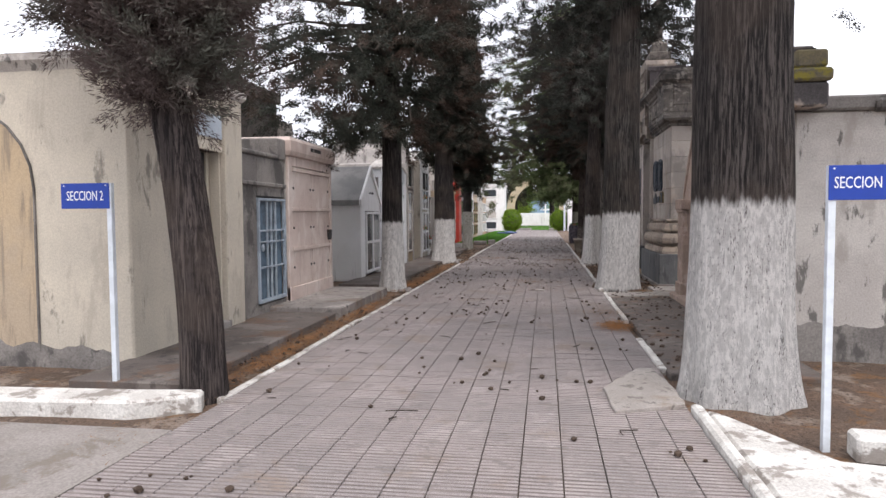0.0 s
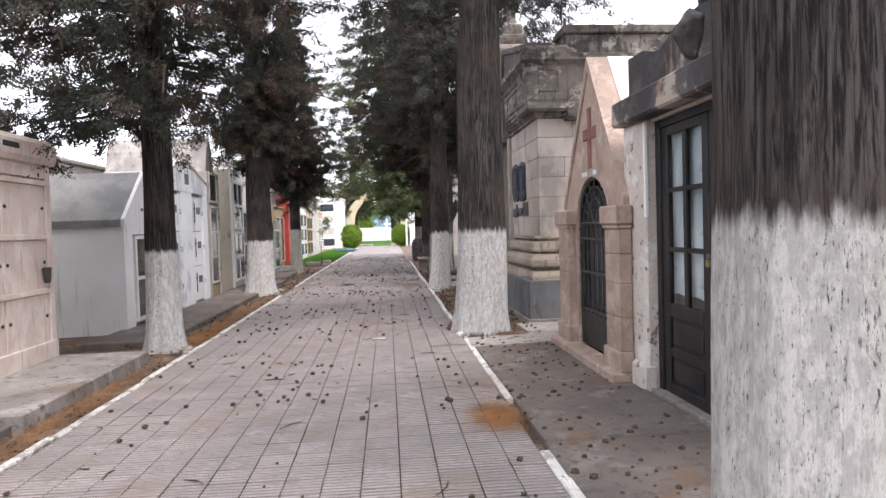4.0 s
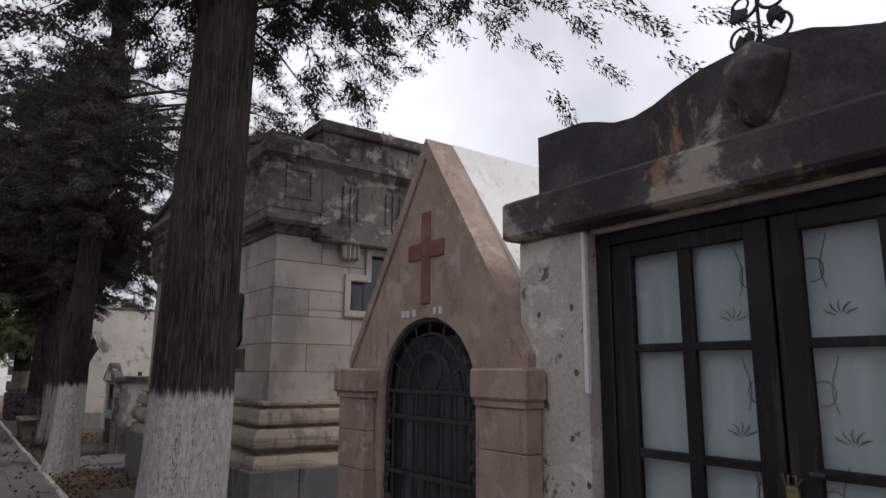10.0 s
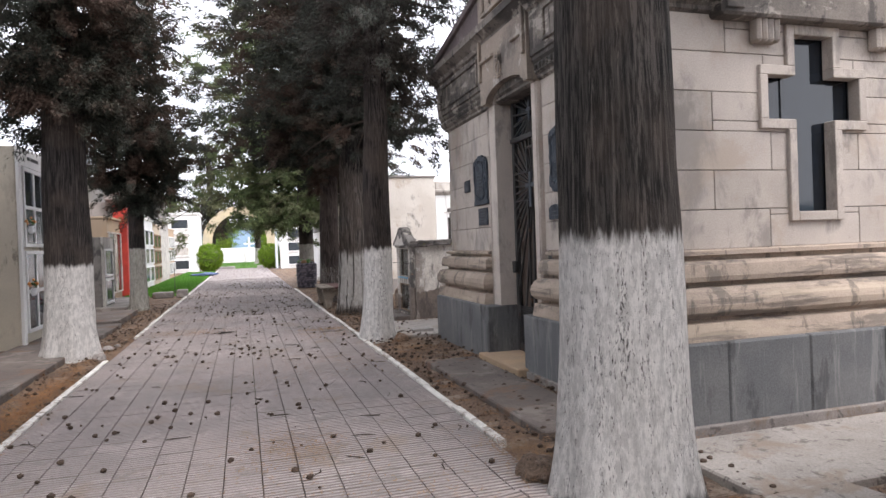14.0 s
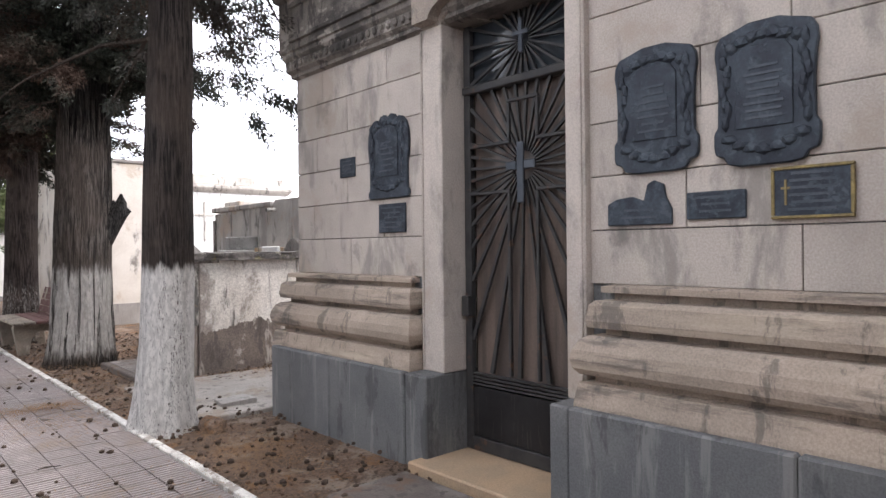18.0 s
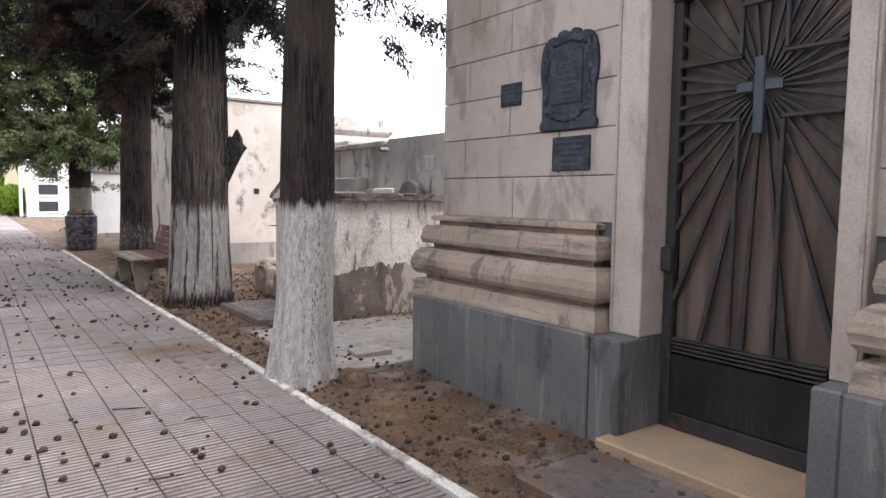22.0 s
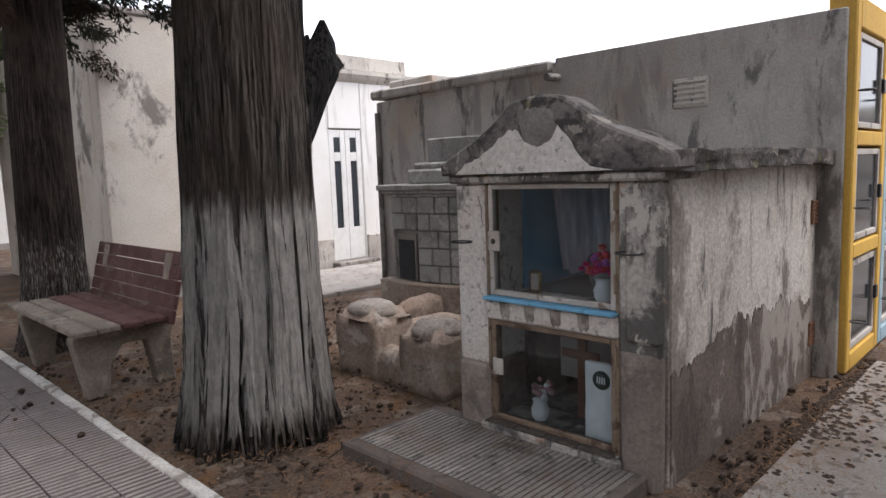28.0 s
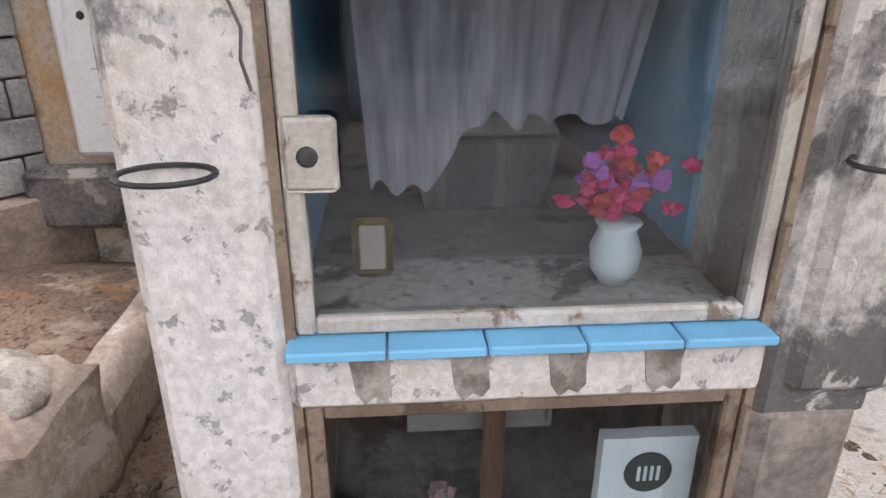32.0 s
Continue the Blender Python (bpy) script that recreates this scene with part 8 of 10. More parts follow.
part("lower_lining", bx(bx(bx(B(), NX + 0.36, 4.2, 22.08, 22.10, 0.0, 0.69), NX + 0.36, 4.2, 22.89, 22.91, 0.0, 0.69), NX + 0.2, 4.2, 22.10, 22.89, -0.04, 0.09), M_MOLDWALL, nic)
for k in range(5):
    y0 = 22.105 + k * 0.157
    part("sill_tile", bx(B(), NX - 0.035, NX + 0.10, y0 + 0.0015, y0 + 0.1555, 0.775, 0.792, 0.003), M_BLUEPAINT, nic, "light blue glazed sill tile")
for k in range(4):
    y0 = 22.115 + k * 0.193
    part("sill_tile", bx(B(), NX - 0.045, NX + 0.012, y0 + 0.002, y0 + 0.190, 0.098, 0.108, 0.002), M_DARKTILE, nic, "dark patterned sill tile")
M_STAIN = surf("dark_drip_stain", (0.17, 0.145, 0.125), (0.34, 0.30, 0.265), 22, 0.95, 0.3, 60, 0.3)
for y in (22.28, 22.44, 22.60, 22.76):
    st = [(y - 0.035, 0.770), (y - 0.030, 0.735), (y - 0.033, 0.70), (y - 0.020, 0.682), (y - 0.005, 0.690), (y + 0.012, 0.676), (y + 0.026, 0.70), (y + 0.031, 0.74), (y + 0.036, 0.770)]
    part("drip_stain", prism(B(), st, "x", NX - 0.0075, NX - 0.004), M_STAIN, nic, "dark drip stain")
M_FRAME = surf("rusty_white_frame", (0.50, 0.465, 0.42), (0.38, 0.34, 0.295), 5, 0.7, 0.4, 90, 0.2, (((0.14, 0.085, 0.05), 7, 0.56, 0.68, (1, 1, 1), 0.85),))
M_FRAMERUST = surf("rust_brown_frame", (0.17, 0.12, 0.085), (0.24, 0.18, 0.13), 6, 0.8, 0.4, 90, 0.25, (((0.08, 0.05, 0.035), 9, 0.55, 0.66, (1, 1, 1), 0.8),))


def niche_frame(z0, z1, material, label):
    x0, x1 = NX + 0.015, NX + 0.055
    fr = B()
    bx(fr, x0, x1, 22.115, 22.145, z0, z1, 0.005)
    bx(fr, x0, x1, 22.845, 22.875, z0, z1, 0.005)
    bx(fr, x0, x1, 22.146, 22.844, z1 - 0.03, z1, 0.005)
    bx(fr, x0, x1, 22.146, 22.844, z0, z0 + 0.03, 0.005)
    d = part("glazed_door", fr, material, nic, label)
    part("pane", bx(B(), NX + 0.030, NX + 0.034, 22.14, 22.85, z0 + 0.025, z1 - 0.025), M_GLASS, d)
    for y0 in (22.876, 22.098):
        part("jamb", bx(B(), NX + 0.012, NX + 0.11, y0, y0 + 0.016, z0 - 0.01, z1 + 0.012), M_FRAMERUST, d)
    for z in (z0 + 0.14 * (z1 - z0), z0 + 0.78 * (z1 - z0)):
        part("hinge", tube(B(), [(NX + 0.004, 22.112, z), (NX + 0.004, 22.112, z + 0.09)], 0.009, 6), M_FRAMERUST, d)
    return d


d1 = niche_frame(0.795, 1.392, M_FRAME, "off-white steel frame with rust")
part("lock_plate", bx(B(), NX + 0.004, NX + 0.015, 22.792, 22.872, 1.035, 1.145, 0.008), M_FRAME, d1, "white lock plate")
part("keyhole", blob(B(), (NX + 0.004, 22.835, 1.088), 0.016, (0.4, 1, 1), 0.0, 2, 0), M_IRON, d1)
d2 = niche_frame(0.105, 0.662, M_FRAMERUST, "rust-brown steel frame")
part("lock_plate", bx(B(), NX + 0.004, NX + 0.015, 22.79, 22.86, 0.36, 0.45, 0.004), M_FRAME, d2, "rusty lock plate")
for y, z in ((23.01, 1.083), (22.01, 1.08) ):
    rg = B()
    tube(rg, [(NX - 0.055 + 0.048 * math.cos(k * math.tau / 16), y + 0.064 * math.sin(k * math.tau / 16), z) for k in range(17)], 0.0045, 5)
    part("flower_ring", rg, M_IRON, nic, "rusty iron flower ring")
for x, way in ((NX, ((22.93, 1.33), (22.92, 1.30), (22.905, 1.26), (22.91, 1.22), (22.90, 1.18))), (NX - 0.001, ((22.03, 0.64), (21.98, 0.66), (21.93, 0.645), (21.86, 0.67)))):
    part("crack", tube(B(), [(x, y, z) for y, z in way], 0.0025, 4), M_MOLDWALL, nic)
M_VENT = surf("terracotta_vent", (0.30, 0.155, 0.09), (0.22, 0.12, 0.08), 6)
for z in (0.20, 1.03):
    vg = part("vent_grille", bx(bx(B(), 4.60, 4.612, NY0 - 0.014, NY0 + 0.002, z, z + 0.16, 0.003), 4.698, 4.71, NY0 - 0.014, NY0 + 0.002, z, z + 0.16, 0.003), M_VENT, nic, "terracotta vent")
    for k in range(6):
        part("vent_bar", bx(B(), 4.6125, 4.6975, NY0 - 0.012, NY0 + 0.002, z + 0.004 + 0.0265 * k, z + 0.022 + 0.0265 * k, 0.002), M_VENT, vg)

# things inside the niches
veil = B()
n = 46
lo, hi = [], []
for k in range(n + 1):
    s = k / n
    low = 0.86 + 0.16 * min(1.0, max(0.0, (s - 0.22) / 0.2)) + 0.015 * math.sin(k * 0.9)
    lo.append(veil.verts.new((NX + 0.56 + 0.03 * math.sin(k * 1.15) + 0.02 * math.sin(k * 0.4), 22.77 - 0.58 * s, low)))
    hi.append(veil.verts.new((NX + 0.50 + 0.022 * math.sin(k * 1.15 + 0.3), 22.80 - 0.66 * s, 1.385)))
for k in range(n):
    veil.faces.new((lo[k], lo[k + 1], hi[k + 1], hi[k]))
M_VEIL = Nodes("white_lace_veil")
M_VEIL.bsdf.inputs["Alpha"].default_value = 0.62
M_VEIL = M_VEIL.done(M_VEIL.mix(M_VEIL.ramp(M_VEIL.noise(30, 3, 0.6, (1, 1, 0.15)), 0.35, 0.65), (0.80, 0.78, 0.82), (0.60, 0.58, 0.64)), 0.9)
single("lace_curtain", veil, M_VEIL, (NX + 0.55, 22.55, 0.8), "white lace curtain gathered inside the upper niche", "curtain", smooth=True)
cof = thing("coffin", (3.4, 22.48, 0.78), "dark grey draped coffin lying in the upper niche", "coffin")
part("lid", prism(B(), [(22.30, 0.96), (22.34, 1.02), (22.62, 1.02), (22.68, 0.96)], "x", NX + 0.66, 4.1, 0.01), M_GREY2, cof)
part("box", prism(B(), [(22.34, 0.776), (22.64, 0.776), (22.68, 0.955), (22.30, 0.955)], "x", NX + 0.64, 4.1, 0.01), M_PLINTH, cof)
flowers("flower_vase", NX + 0.22, 22.30, 0.776, (M_FL_PINK, M_FL_PINK, M_FL_RED, M_FL_LILAC), "pink and lilac artificial flowers in a white vase", 44, 0.065, bloom=0.017)
pf = thing("photo_frame", (NX + 0.28, 22.76, 0.776), "small oval framed devotional picture", "picture frame")
part("frame", bx(B(), NX + 0.27, NX + 0.285, 22.72, 22.80, 0.776, 0.90, 0.012), M_BRASS, pf)
part("picture", bx(B(), NX + 0.263, NX + 0.272, 22.735, 22.785, 0.795, 0.885, 0.003), M_PINKMARBLE, pf)
wc = thing("wooden_cross", (NX + 0.34, 22.50, 0.09), "brown wooden cross leaning in the lower niche", "cross")
M_WOOD = surf("brown_wood", (0.20, 0.09, 0.05), (0.14, 0.065, 0.04), 6, 0.6, 0.2, 60, 0.2, stretch=(4, 4, 0.6))
part("upright", bx(B(), NX + 0.32, NX + 0.35, 22.475, 22.525, 0.09, 0.60, 0.004), M_WOOD, wc)
part("arm", bx(B(), NX + 0.312, NX + 0.32, 22.38, 22.62, 0.43, 0.48, 0.004), M_WOOD, wc)
bag = thing("paper_bag", (NX + 0.12, 22.23, 0.09), "white plastic bag with dark round emblem", "bag")
sack = bx(B(), NX + 0.086, NX + 0.118, 22.14, 22.328, 0.092, 0.505)
bmesh.ops.subdivide_edges(sack, edges=sack.edges[:], cuts=9, use_grid_fill=True)
for v in sack.verts:
    v.co += Vector((0.016, 0.005, 0.006)) * noise.noise(v.co * Vector((3, 17, 13)) + Vector((4, 0, 0))) * (1.0 if v.co.z < 0.36 else 0.25)
part("bag_body", sack, M_SIGNWHITE, bag)
emb = lathe(B(), (0, 0, 0), [(0.03, 0), (0.048, 0.0), (0.048, 0.003), (0.03, 0.004)], 20)
for v in emb.verts:
    v.co = Vector((NX + 0.084 - v.co.z, 22.235 + v.co.x, 0.425 + v.co.y))
part("emblem", emb, plain("dark_green_print", (0.02, 0.035, 0.03), 0.5), bag, "dark round printed emblem")
for k in range(4):
    part("emblem_stroke", bx(B(), NX + 0.0775, NX + 0.0795, 22.213 + 0.013 * k, 22.219 + 0.013 * k, 0.408, 0.442), M_SIGNWHITE, bag)
flowers("flower_vase", NX + 0.16, 22.66, 0.09, (M_FL_FADED, M_SIGNWHITE, M_FL_FADED), "faded pink flowers in a white vase", 22, 0.06, bloom=0.02)
lace = bx(B(), NX + 0.42, NX + 0.425, 22.34, 22.70, 0.28, 0.62)
single("lace_cloth", lace, M_GREYWALL, (NX + 0.42, 22.5, 0.28), "pale lace cloth hung in the lower niche", "cloth")

# -- long grey wall behind, with yellow and blue niche fronts --
row = thing("niche_row_wall", (5.6, 24.2, 0), "long stained grey cement side of a niche row", "wall")
part("wall", prism(B(), [(21.74, -0.05), (21.74, 2.42), (23.98, 2.42), (23.98, 2.36), (26.42, 2.27), (26.42, -0.05)], "x", 4.72, 4.98, 0.008), M_LONGWALL, row, "stained grey cement wall")
part("coping", bx(B(), 4.66, 5.0, 24.0, 26.46, 2.30, 2.40, 0.02), M_LONGWALL, row)
part("step_block", bx(B(), 4.9, 5.4, 25.7, 26.4, 2.30, 2.52, 0.02), M_LONGWALL, row)
part("roof", bx(B(), 4.98, 13.0, 21.76, 26.4, 2.10, 2.25), M_LONGWALL, row)
part("far_end", bx(B(), 4.98, 13.0, 26.2, 26.4, -0.05, 2.1), M_LONGWALL, row)
part("spout", tube(B(), [(4.74, 23.95, 2.25), (4.55, 23.95, 2.24)], 0.035, 8), M_LONGWALL, row)
part("down_pipe", tube(B(), [(4.68, 26.36, 0.0), (4.68, 26.36, 2.15)], 0.03, 8), M_MOLDWALL, row, "dark iron down pipe")
vt = part("louvre_vent", bx(B(), 4.70, 4.722, 22.62, 22.90, 1.88, 2.10, 0.006), M_GREYWALL, row)
for k in range(5):
    part("slat", bx(B(), 4.685, 4.70, 22.64, 22.88, 1.90 + 0.04 * k, 1.92 + 0.04 * k, 0.003), M_GREYWALL, vt)
hlf = [(23.12 + 0.27 * math.cos(math.radians(a)), 1.48 + 0.26 * math.sin(math.radians(a))) for a in range(0, 181, 15)]
part("round_headstone", prism(B(), [(23.39, 0.9)] + hlf + [(22.85, 0.9)], "x", 4.57, 4.717, 0.01), M_MOLDWALL, row, "round-headed blackened stone")
M_PALEWRITE = plain("worn_grey_writing", (0.52, 0.50, 0.48), 0.6)
mt = thing("marble_memorial", (4.6, 23.95, 0.4), "white marble memorial tablet on a mouldy plaster pier", "memorial")
M_ORANGE = surf("ochre_bare_plaster", (0.46, 0.30, 0.16), (0.52, 0.46, 0.39), 2.2, 0.95, 0.5, 45, 0.3, (((0.14, 0.12, 0.1), 2.0, 0.56, 0.7, (1, 1, 1), 0.8),))
part("pier", prism(B(), [(24.62, 0.0), (24.58, 1.0), (24.50, 1.6), (23.3, 1.6), (23.3, 0.0)], "x", 4.60, 4.71, 0.01), M_ORANGE, mt, "ochre bare plaster pier")
part("tablet", bx(B(), 4.54, 4.60, 23.55, 24.13, 0.56, 1.62, 0.02), M_WHITEWALL, mt, "white marble tablet")
part("ledge", bx(B(), 4.44, 4.60, 23.45, 24.36, 0.24, 0.52, 0.03), M_NICHETOP, mt)
for y in (23.9, 24.0):
    part("bolt_hole", blob(B(), (4.54, y, 1.16), 0.02, (0.4, 1, 1), 0.0, 1, y), M_DARK, mt)
for k in range(5):
    part("writing_line", bx(B(), 4.5385, 4.5415, 23.62, 24.0 - 0.05 * (k % 2), 0.70 + 0.06 * k, 0.708 + 0.06 * k), M_PALEWRITE, mt)


def niche_front(x0, x1, material, label, h=2.44, glass=M_GREYGLASS):
    """A painted front of three glazed niches that looks to -y."""
    y = 21.74
    t = thing("niche_front", (0.5 * (x0 + x1), y, 0), label, "tomb", "painted niche fronts")
    c, tiers = 0.5 * (x0 + x1), ((0.12, 0.78), (0.88, 1.54), (1.64, 2.30))
    fr = B()
    bx(fr, x0, x0 + 0.10, y - 0.05, y + 0.12, 0.0, h, 0.01)
    bx(fr, x1 - 0.10, x1, y - 0.05, y + 0.12, 0.0, h, 0.01)
    for z0, z1 in ((0.0, 0.12), (0.78, 0.88), (1.54, 1.64), (2.30, h)):
        bx(fr, x0 + 0.10, x1 - 0.10, y - 0.05, y + 0.12, z0, z1, 0.008)
    part("front_frame", fr, material, t)
    for z0, z1 in tiers:
        d = part("niche_door", bx(bx(bx(bx(B(), x0 + 0.12, x0 + 0.16, y - 0.04, y - 0.01, z0 + 0.02, z1 - 0.02, 0.004), x1 - 0.16, x1 - 0.12, y - 0.04, y - 0.01, z0 + 0.02, z1 - 0.02, 0.004), x0 + 0.16, x1 - 0.16, y - 0.04, y - 0.01, z1 - 0.06, z1 - 0.02, 0.004), x0 + 0.16, x1 - 0.16, y - 0.04, y - 0.01, z0 + 0.02, z0 + 0.06, 0.004), M_GREYWALL, t)
        part("pane", bx(B(), x0 + 0.16, x1 - 0.16, y - 0.022, y - 0.016, z0 + 0.06, z1 - 0.06), glass, d)
        part("curtain", bx(B(), x0 + 0.16, x1 - 0.16, y + 0.04, y + 0.045, z0 + 0.04, z1 - 0.04), M_CURTAIN, d)
        part("lock", bx(B(), x1 - 0.16, x1 - 0.10, y - 0.06, y - 0.04, 0.5 * (z0 + z1) - 0.05, 0.5 * (z0 + z1) + 0.05, 0.004), M_IRON, d)
        part("flower_ring", tube(B(), [(x0 + 0.02 + 0.05 * math.cos(k * math.tau / 12), y - 0.11 + 0.05 * math.sin(k * math.tau / 12), z0 + 0.25) for k in range(13)], 0.005, 5), M_IRON, d)
    return t


NG = "painted niche front with three glazed doors"
niche_front(4.76, 5.70, M_YELLOW, "yellow " + NG, 2.50)
niche_front(5.72, 6.62, M_PALEBLUE, "pale blue " + NG, 2.46)
niche_front(6.64, 7.55, surf("terracotta_front", (0.44, 0.22, 0.12), (0.36, 0.19, 0.11), 2), "terracotta " + NG, 2.55)
niche_front(7.57, 8.50, M_WHITEWALL, "white " + NG, 2.50)
niche_front(8.52, 9.45, M_GREY2, "grey " + NG, 2.6)
niche_front(9.47, 10.4, M_PEELWHITE, "stained white " + NG, 2.5)
niche_front(10.42, 11.4, M_PINKMARBLE, "pink " + NG, 2.45)
far_row = thing("far_niche_block", (20, 20.5, 0), "pale niche block with framed niches closing the lane", "tomb")
part("body", bx(B(), 19.0, 21.0, 17.0, 24.0, -0.05, 2.7, 0.03), M_PEELWHITE, far_row)
for j in range(3):
    for k in range(4):
        y0 = 17.6 + 1.5 * k
        part("niche", bx(B(), 18.96, 19.02, y0, y0 + 1.0, 0.35 + 0.72 * j, 0.90 + 0.72 * j, 0.02), M_GREY2, far_row, "dark niche opening")
        part("niche_frame", bx(bx(B(), 18.93, 18.99, y0 - 0.08, y0 + 1.08, 0.28 + 0.72 * j, 0.34 + 0.72 * j, 0.006), 18.93, 18.99, y0 - 0.08, y0 + 1.08, 0.91 + 0.72 * j, 0.96 + 0.72 * j, 0.006), M_IRON, far_row)
lan = thing("orange_tomb", (8.5, 18.2, 0), "ochre tomb with white step across the lane", "tomb")
M_OCHRE = surf("stained_orange_plaster", (0.44, 0.235, 0.075), (0.36, 0.20, 0.08), 1.6, 0.85, 0.3, 60, 0.25, (((0.12, 0.075, 0.045), 1.6, 0.54, 0.72, UP, 0.7), ((0.50, 0.42, 0.33), 2.0, 0.62, 0.74, (1, 1, 1), 0.5)))
part("body", bx(B(), 7.2, 12.0, 16.6, 18.9, -0.05, 1.5, 0.02), M_OCHRE, lan)
part("coping", bx(B(), 7.1, 12.1, 16.5, 19.0, 1.5, 1.58, 0.02), M_GREYWALL, lan)
part("step", bx(B(), 7.0, 12.0, 18.9, 19.7, -0.05, 0.36, 0.02), M_PALECONC, lan)
single("straw_pile", blob(B(), (10.9, 21.2, 0.06), 0.28, (1.2, 0.8, 0.45), 0.8, 3, 3), M_LITTER, (10.9, 21.2, 0.0), "heap of dry straw on the lane", "straw")

# -- domed block tomb like a small oven --
ovn = thing("oven_tomb", (4.3, 25.0, 0.3), "grey block tomb shaped like a small oven with stepped cap", "tomb")
OC = (4.72, 24.97)


def oct_pts(r):
    """The tomb's half-round plan, from its south to its north end, for a size r."""
    k = r / 0.615
    pts = [(4.715, 24.27), (4.60, 24.30), (4.38, 24.50), (4.22, 24.84), (4.16, 25.21), (4.20, 25.62), (4.715, 25.66)]
    return [(min(4.715, OC[0] + (x - OC[0]) * k), OC[1] + (y - OC[1]) * k) for x, y in pts]


def oven_ring(r, z0, z1, name, material, lab="", bev=0.012):
    return part(name, prism(B(), oct_pts(r), "z", z0, z1, bev), material, ovn, lab)


oven_ring(0.74, 0.0, 0.40, "base", M_RUBBLE, "rough plaster base")
oven_ring(0.60, 0.40, 1.235, "core", M_MOLDWALL, "dark joints")
cpts = oct_pts(0.615)
rs = random.Random(8)
for i in range(6):
    p, q = Vector((*cpts[i], 0)), Vector((*cpts[i + 1], 0))
    d = (q - p)
    L = d.length
    if L < 0.05:
        continue
    d.normalize()
    nrm = Vector((d.y, -d.x, 0))
    if nrm.dot(Vector((OC[0], OC[1], 0)) - p) > 0:
        nrm = -nrm
    for j in range(5):
        z0 = 0.405 + j * 0.167
        cuts = [0.0, L * rs.uniform(0.3, 0.45), L] if (i + j) % 2 else [0.0, L * rs.uniform(0.55, 0.7), L]
        for a, b in zip(cuts, cuts[1:]):
            if b - a < 0.05:
                continue
            if i == 4 and j < 3 and 0.04 < 0.5 * (a + b) < 0.36:
                continue
            bm = B()
            vs = []
            for zz in (z0 + 0.004, z0 + 0.160):
                for dd, nn in ((a + 0.005, -0.01), (b - 0.005, -0.01), (b - 0.005, 0.022), (a + 0.005, 0.022)):
                    vs.append(bm.verts.new(p + d * dd + nrm * nn + Vector((0, 0, zz))))
            for f in ((3, 2, 1, 0), (4, 5, 6, 7), (0, 1, 5, 4), (1, 2, 6, 5), (2, 3, 7, 6), (3, 0, 4, 7)):
                bm.faces.new([vs[m] for m in f])
            bmesh.ops.recalc_face_normals(bm, faces=bm.faces)
            bmesh.ops.bevel(bm, geom=bm.edges[:], offset=0.008, segments=1, affect="EDGES")
            part("stone_block", bm, M_OVENSTONE, ovn)
for r, z0, z1 in ((0.66, 1.235, 1.265), (0.70, 1.265, 1.30), (0.74, 1.30, 1.355)):
    oven_ring(r, z0, z1, "cornice", M_OVENSTONE, "", 0.008)
oven_ring(0.50, 1.355, 1.50, "cap_step", M_OVENSTONE, "", 0.02)
oven_ring(0.45, 1.50, 1.565, "cap_step", M_OVENSTONE, "", 0.02)
oven_ring(0.34, 1.565, 1.80, "cap_block", M_OVENSTONE, "", 0.015)
p, q = Vector((*cpts[4], 0)), Vector((*cpts[5], 0))
d = (q - p).normalized()
nrm = Vector((-d.y, d.x, 0)) if Vector((-d.y, d.x, 0)).dot(p - Vector((OC[0], OC[1], 0))) > 0 else Vector((d.y, -d.x, 0))
# raised blocks; the inner one has the mouth's shade in its near-black colour
for a, b, z0, z1, dep, mm in ((0.03, 0.37, 0.41, 0.87, 0.012, M_MOLDWALL), (0.06, 0.31, 0.42, 0.81, 0.02, M_DARK)):
    bm = B()
    vs = [bm.verts.new(p + d * dd + nrm * nn + Vector((0, 0, zz))) for zz in (z0, z1) for dd, nn in ((a, -0.05), (b, -0.05), (b, dep), (a, dep))]
    for f in ((3, 2, 1, 0), (4, 5, 6, 7), (0, 1, 5, 4), (1, 2, 6, 5), (2, 3, 7, 6), (3, 0, 4, 7)):
        bm.faces.new([vs[m] for m in f])
    bmesh.ops.recalc_face_normals(bm, faces=bm.faces)
    part("oven_mouth", bm, mm, ovn, "dark square mouth")

# -- crumbling grave border --
grv = thing("grave_border", (3.3, 24.2, 0), "crumbling plaster grave border with two corner stones", "grave")


def stone_block(x0, x1, y0, y1, z1, seed):
    bm = bx(B(), x0, x1, y0, y1, -0.06, z1)
    bmesh.ops.subdivide_edges(bm, edges=bm.edges[:], cuts=6, use_grid_fill=True)
    c = Vector((0.5 * (x0 + x1), 0.5 * (y0 + y1), 0))
    for v in bm.verts:
        k = max(abs(v.co.x - c.x) / (x1 - x0), abs(v.co.y - c.y) / (y1 - y0)) * 2
        if v.co.z > z1 - 0.1:
            v.co.z -= 0.10 * (k ** 3) * max(0.0, (v.co.z - z1 + 0.1) / 0.1)
        v.co += 0.022 * noise.noise_vector(v.co * 5 + Vector((seed, 0, 0)))
    return bm


part("corner_stone", stone_block(2.76, 3.14, 23.54, 23.98, 0.44, 1), M_RUBBLE, grv, "rounded corner stone with flaking lime", smooth=True)
part("corner_stone", stone_block(2.74, 3.10, 24.22, 24.66, 0.50, 5), M_RUBBLE, grv, "rounded corner stone with flaking lime", smooth=True)
M_LIME = surf("flaking_lime", (0.37, 0.33, 0.295), (0.28, 0.245, 0.215), 5, 0.95, 0.6, 60, 0.4, (((0.15, 0.125, 0.11), 9, 0.55, 0.62, (1, 1, 1), 0.8),))
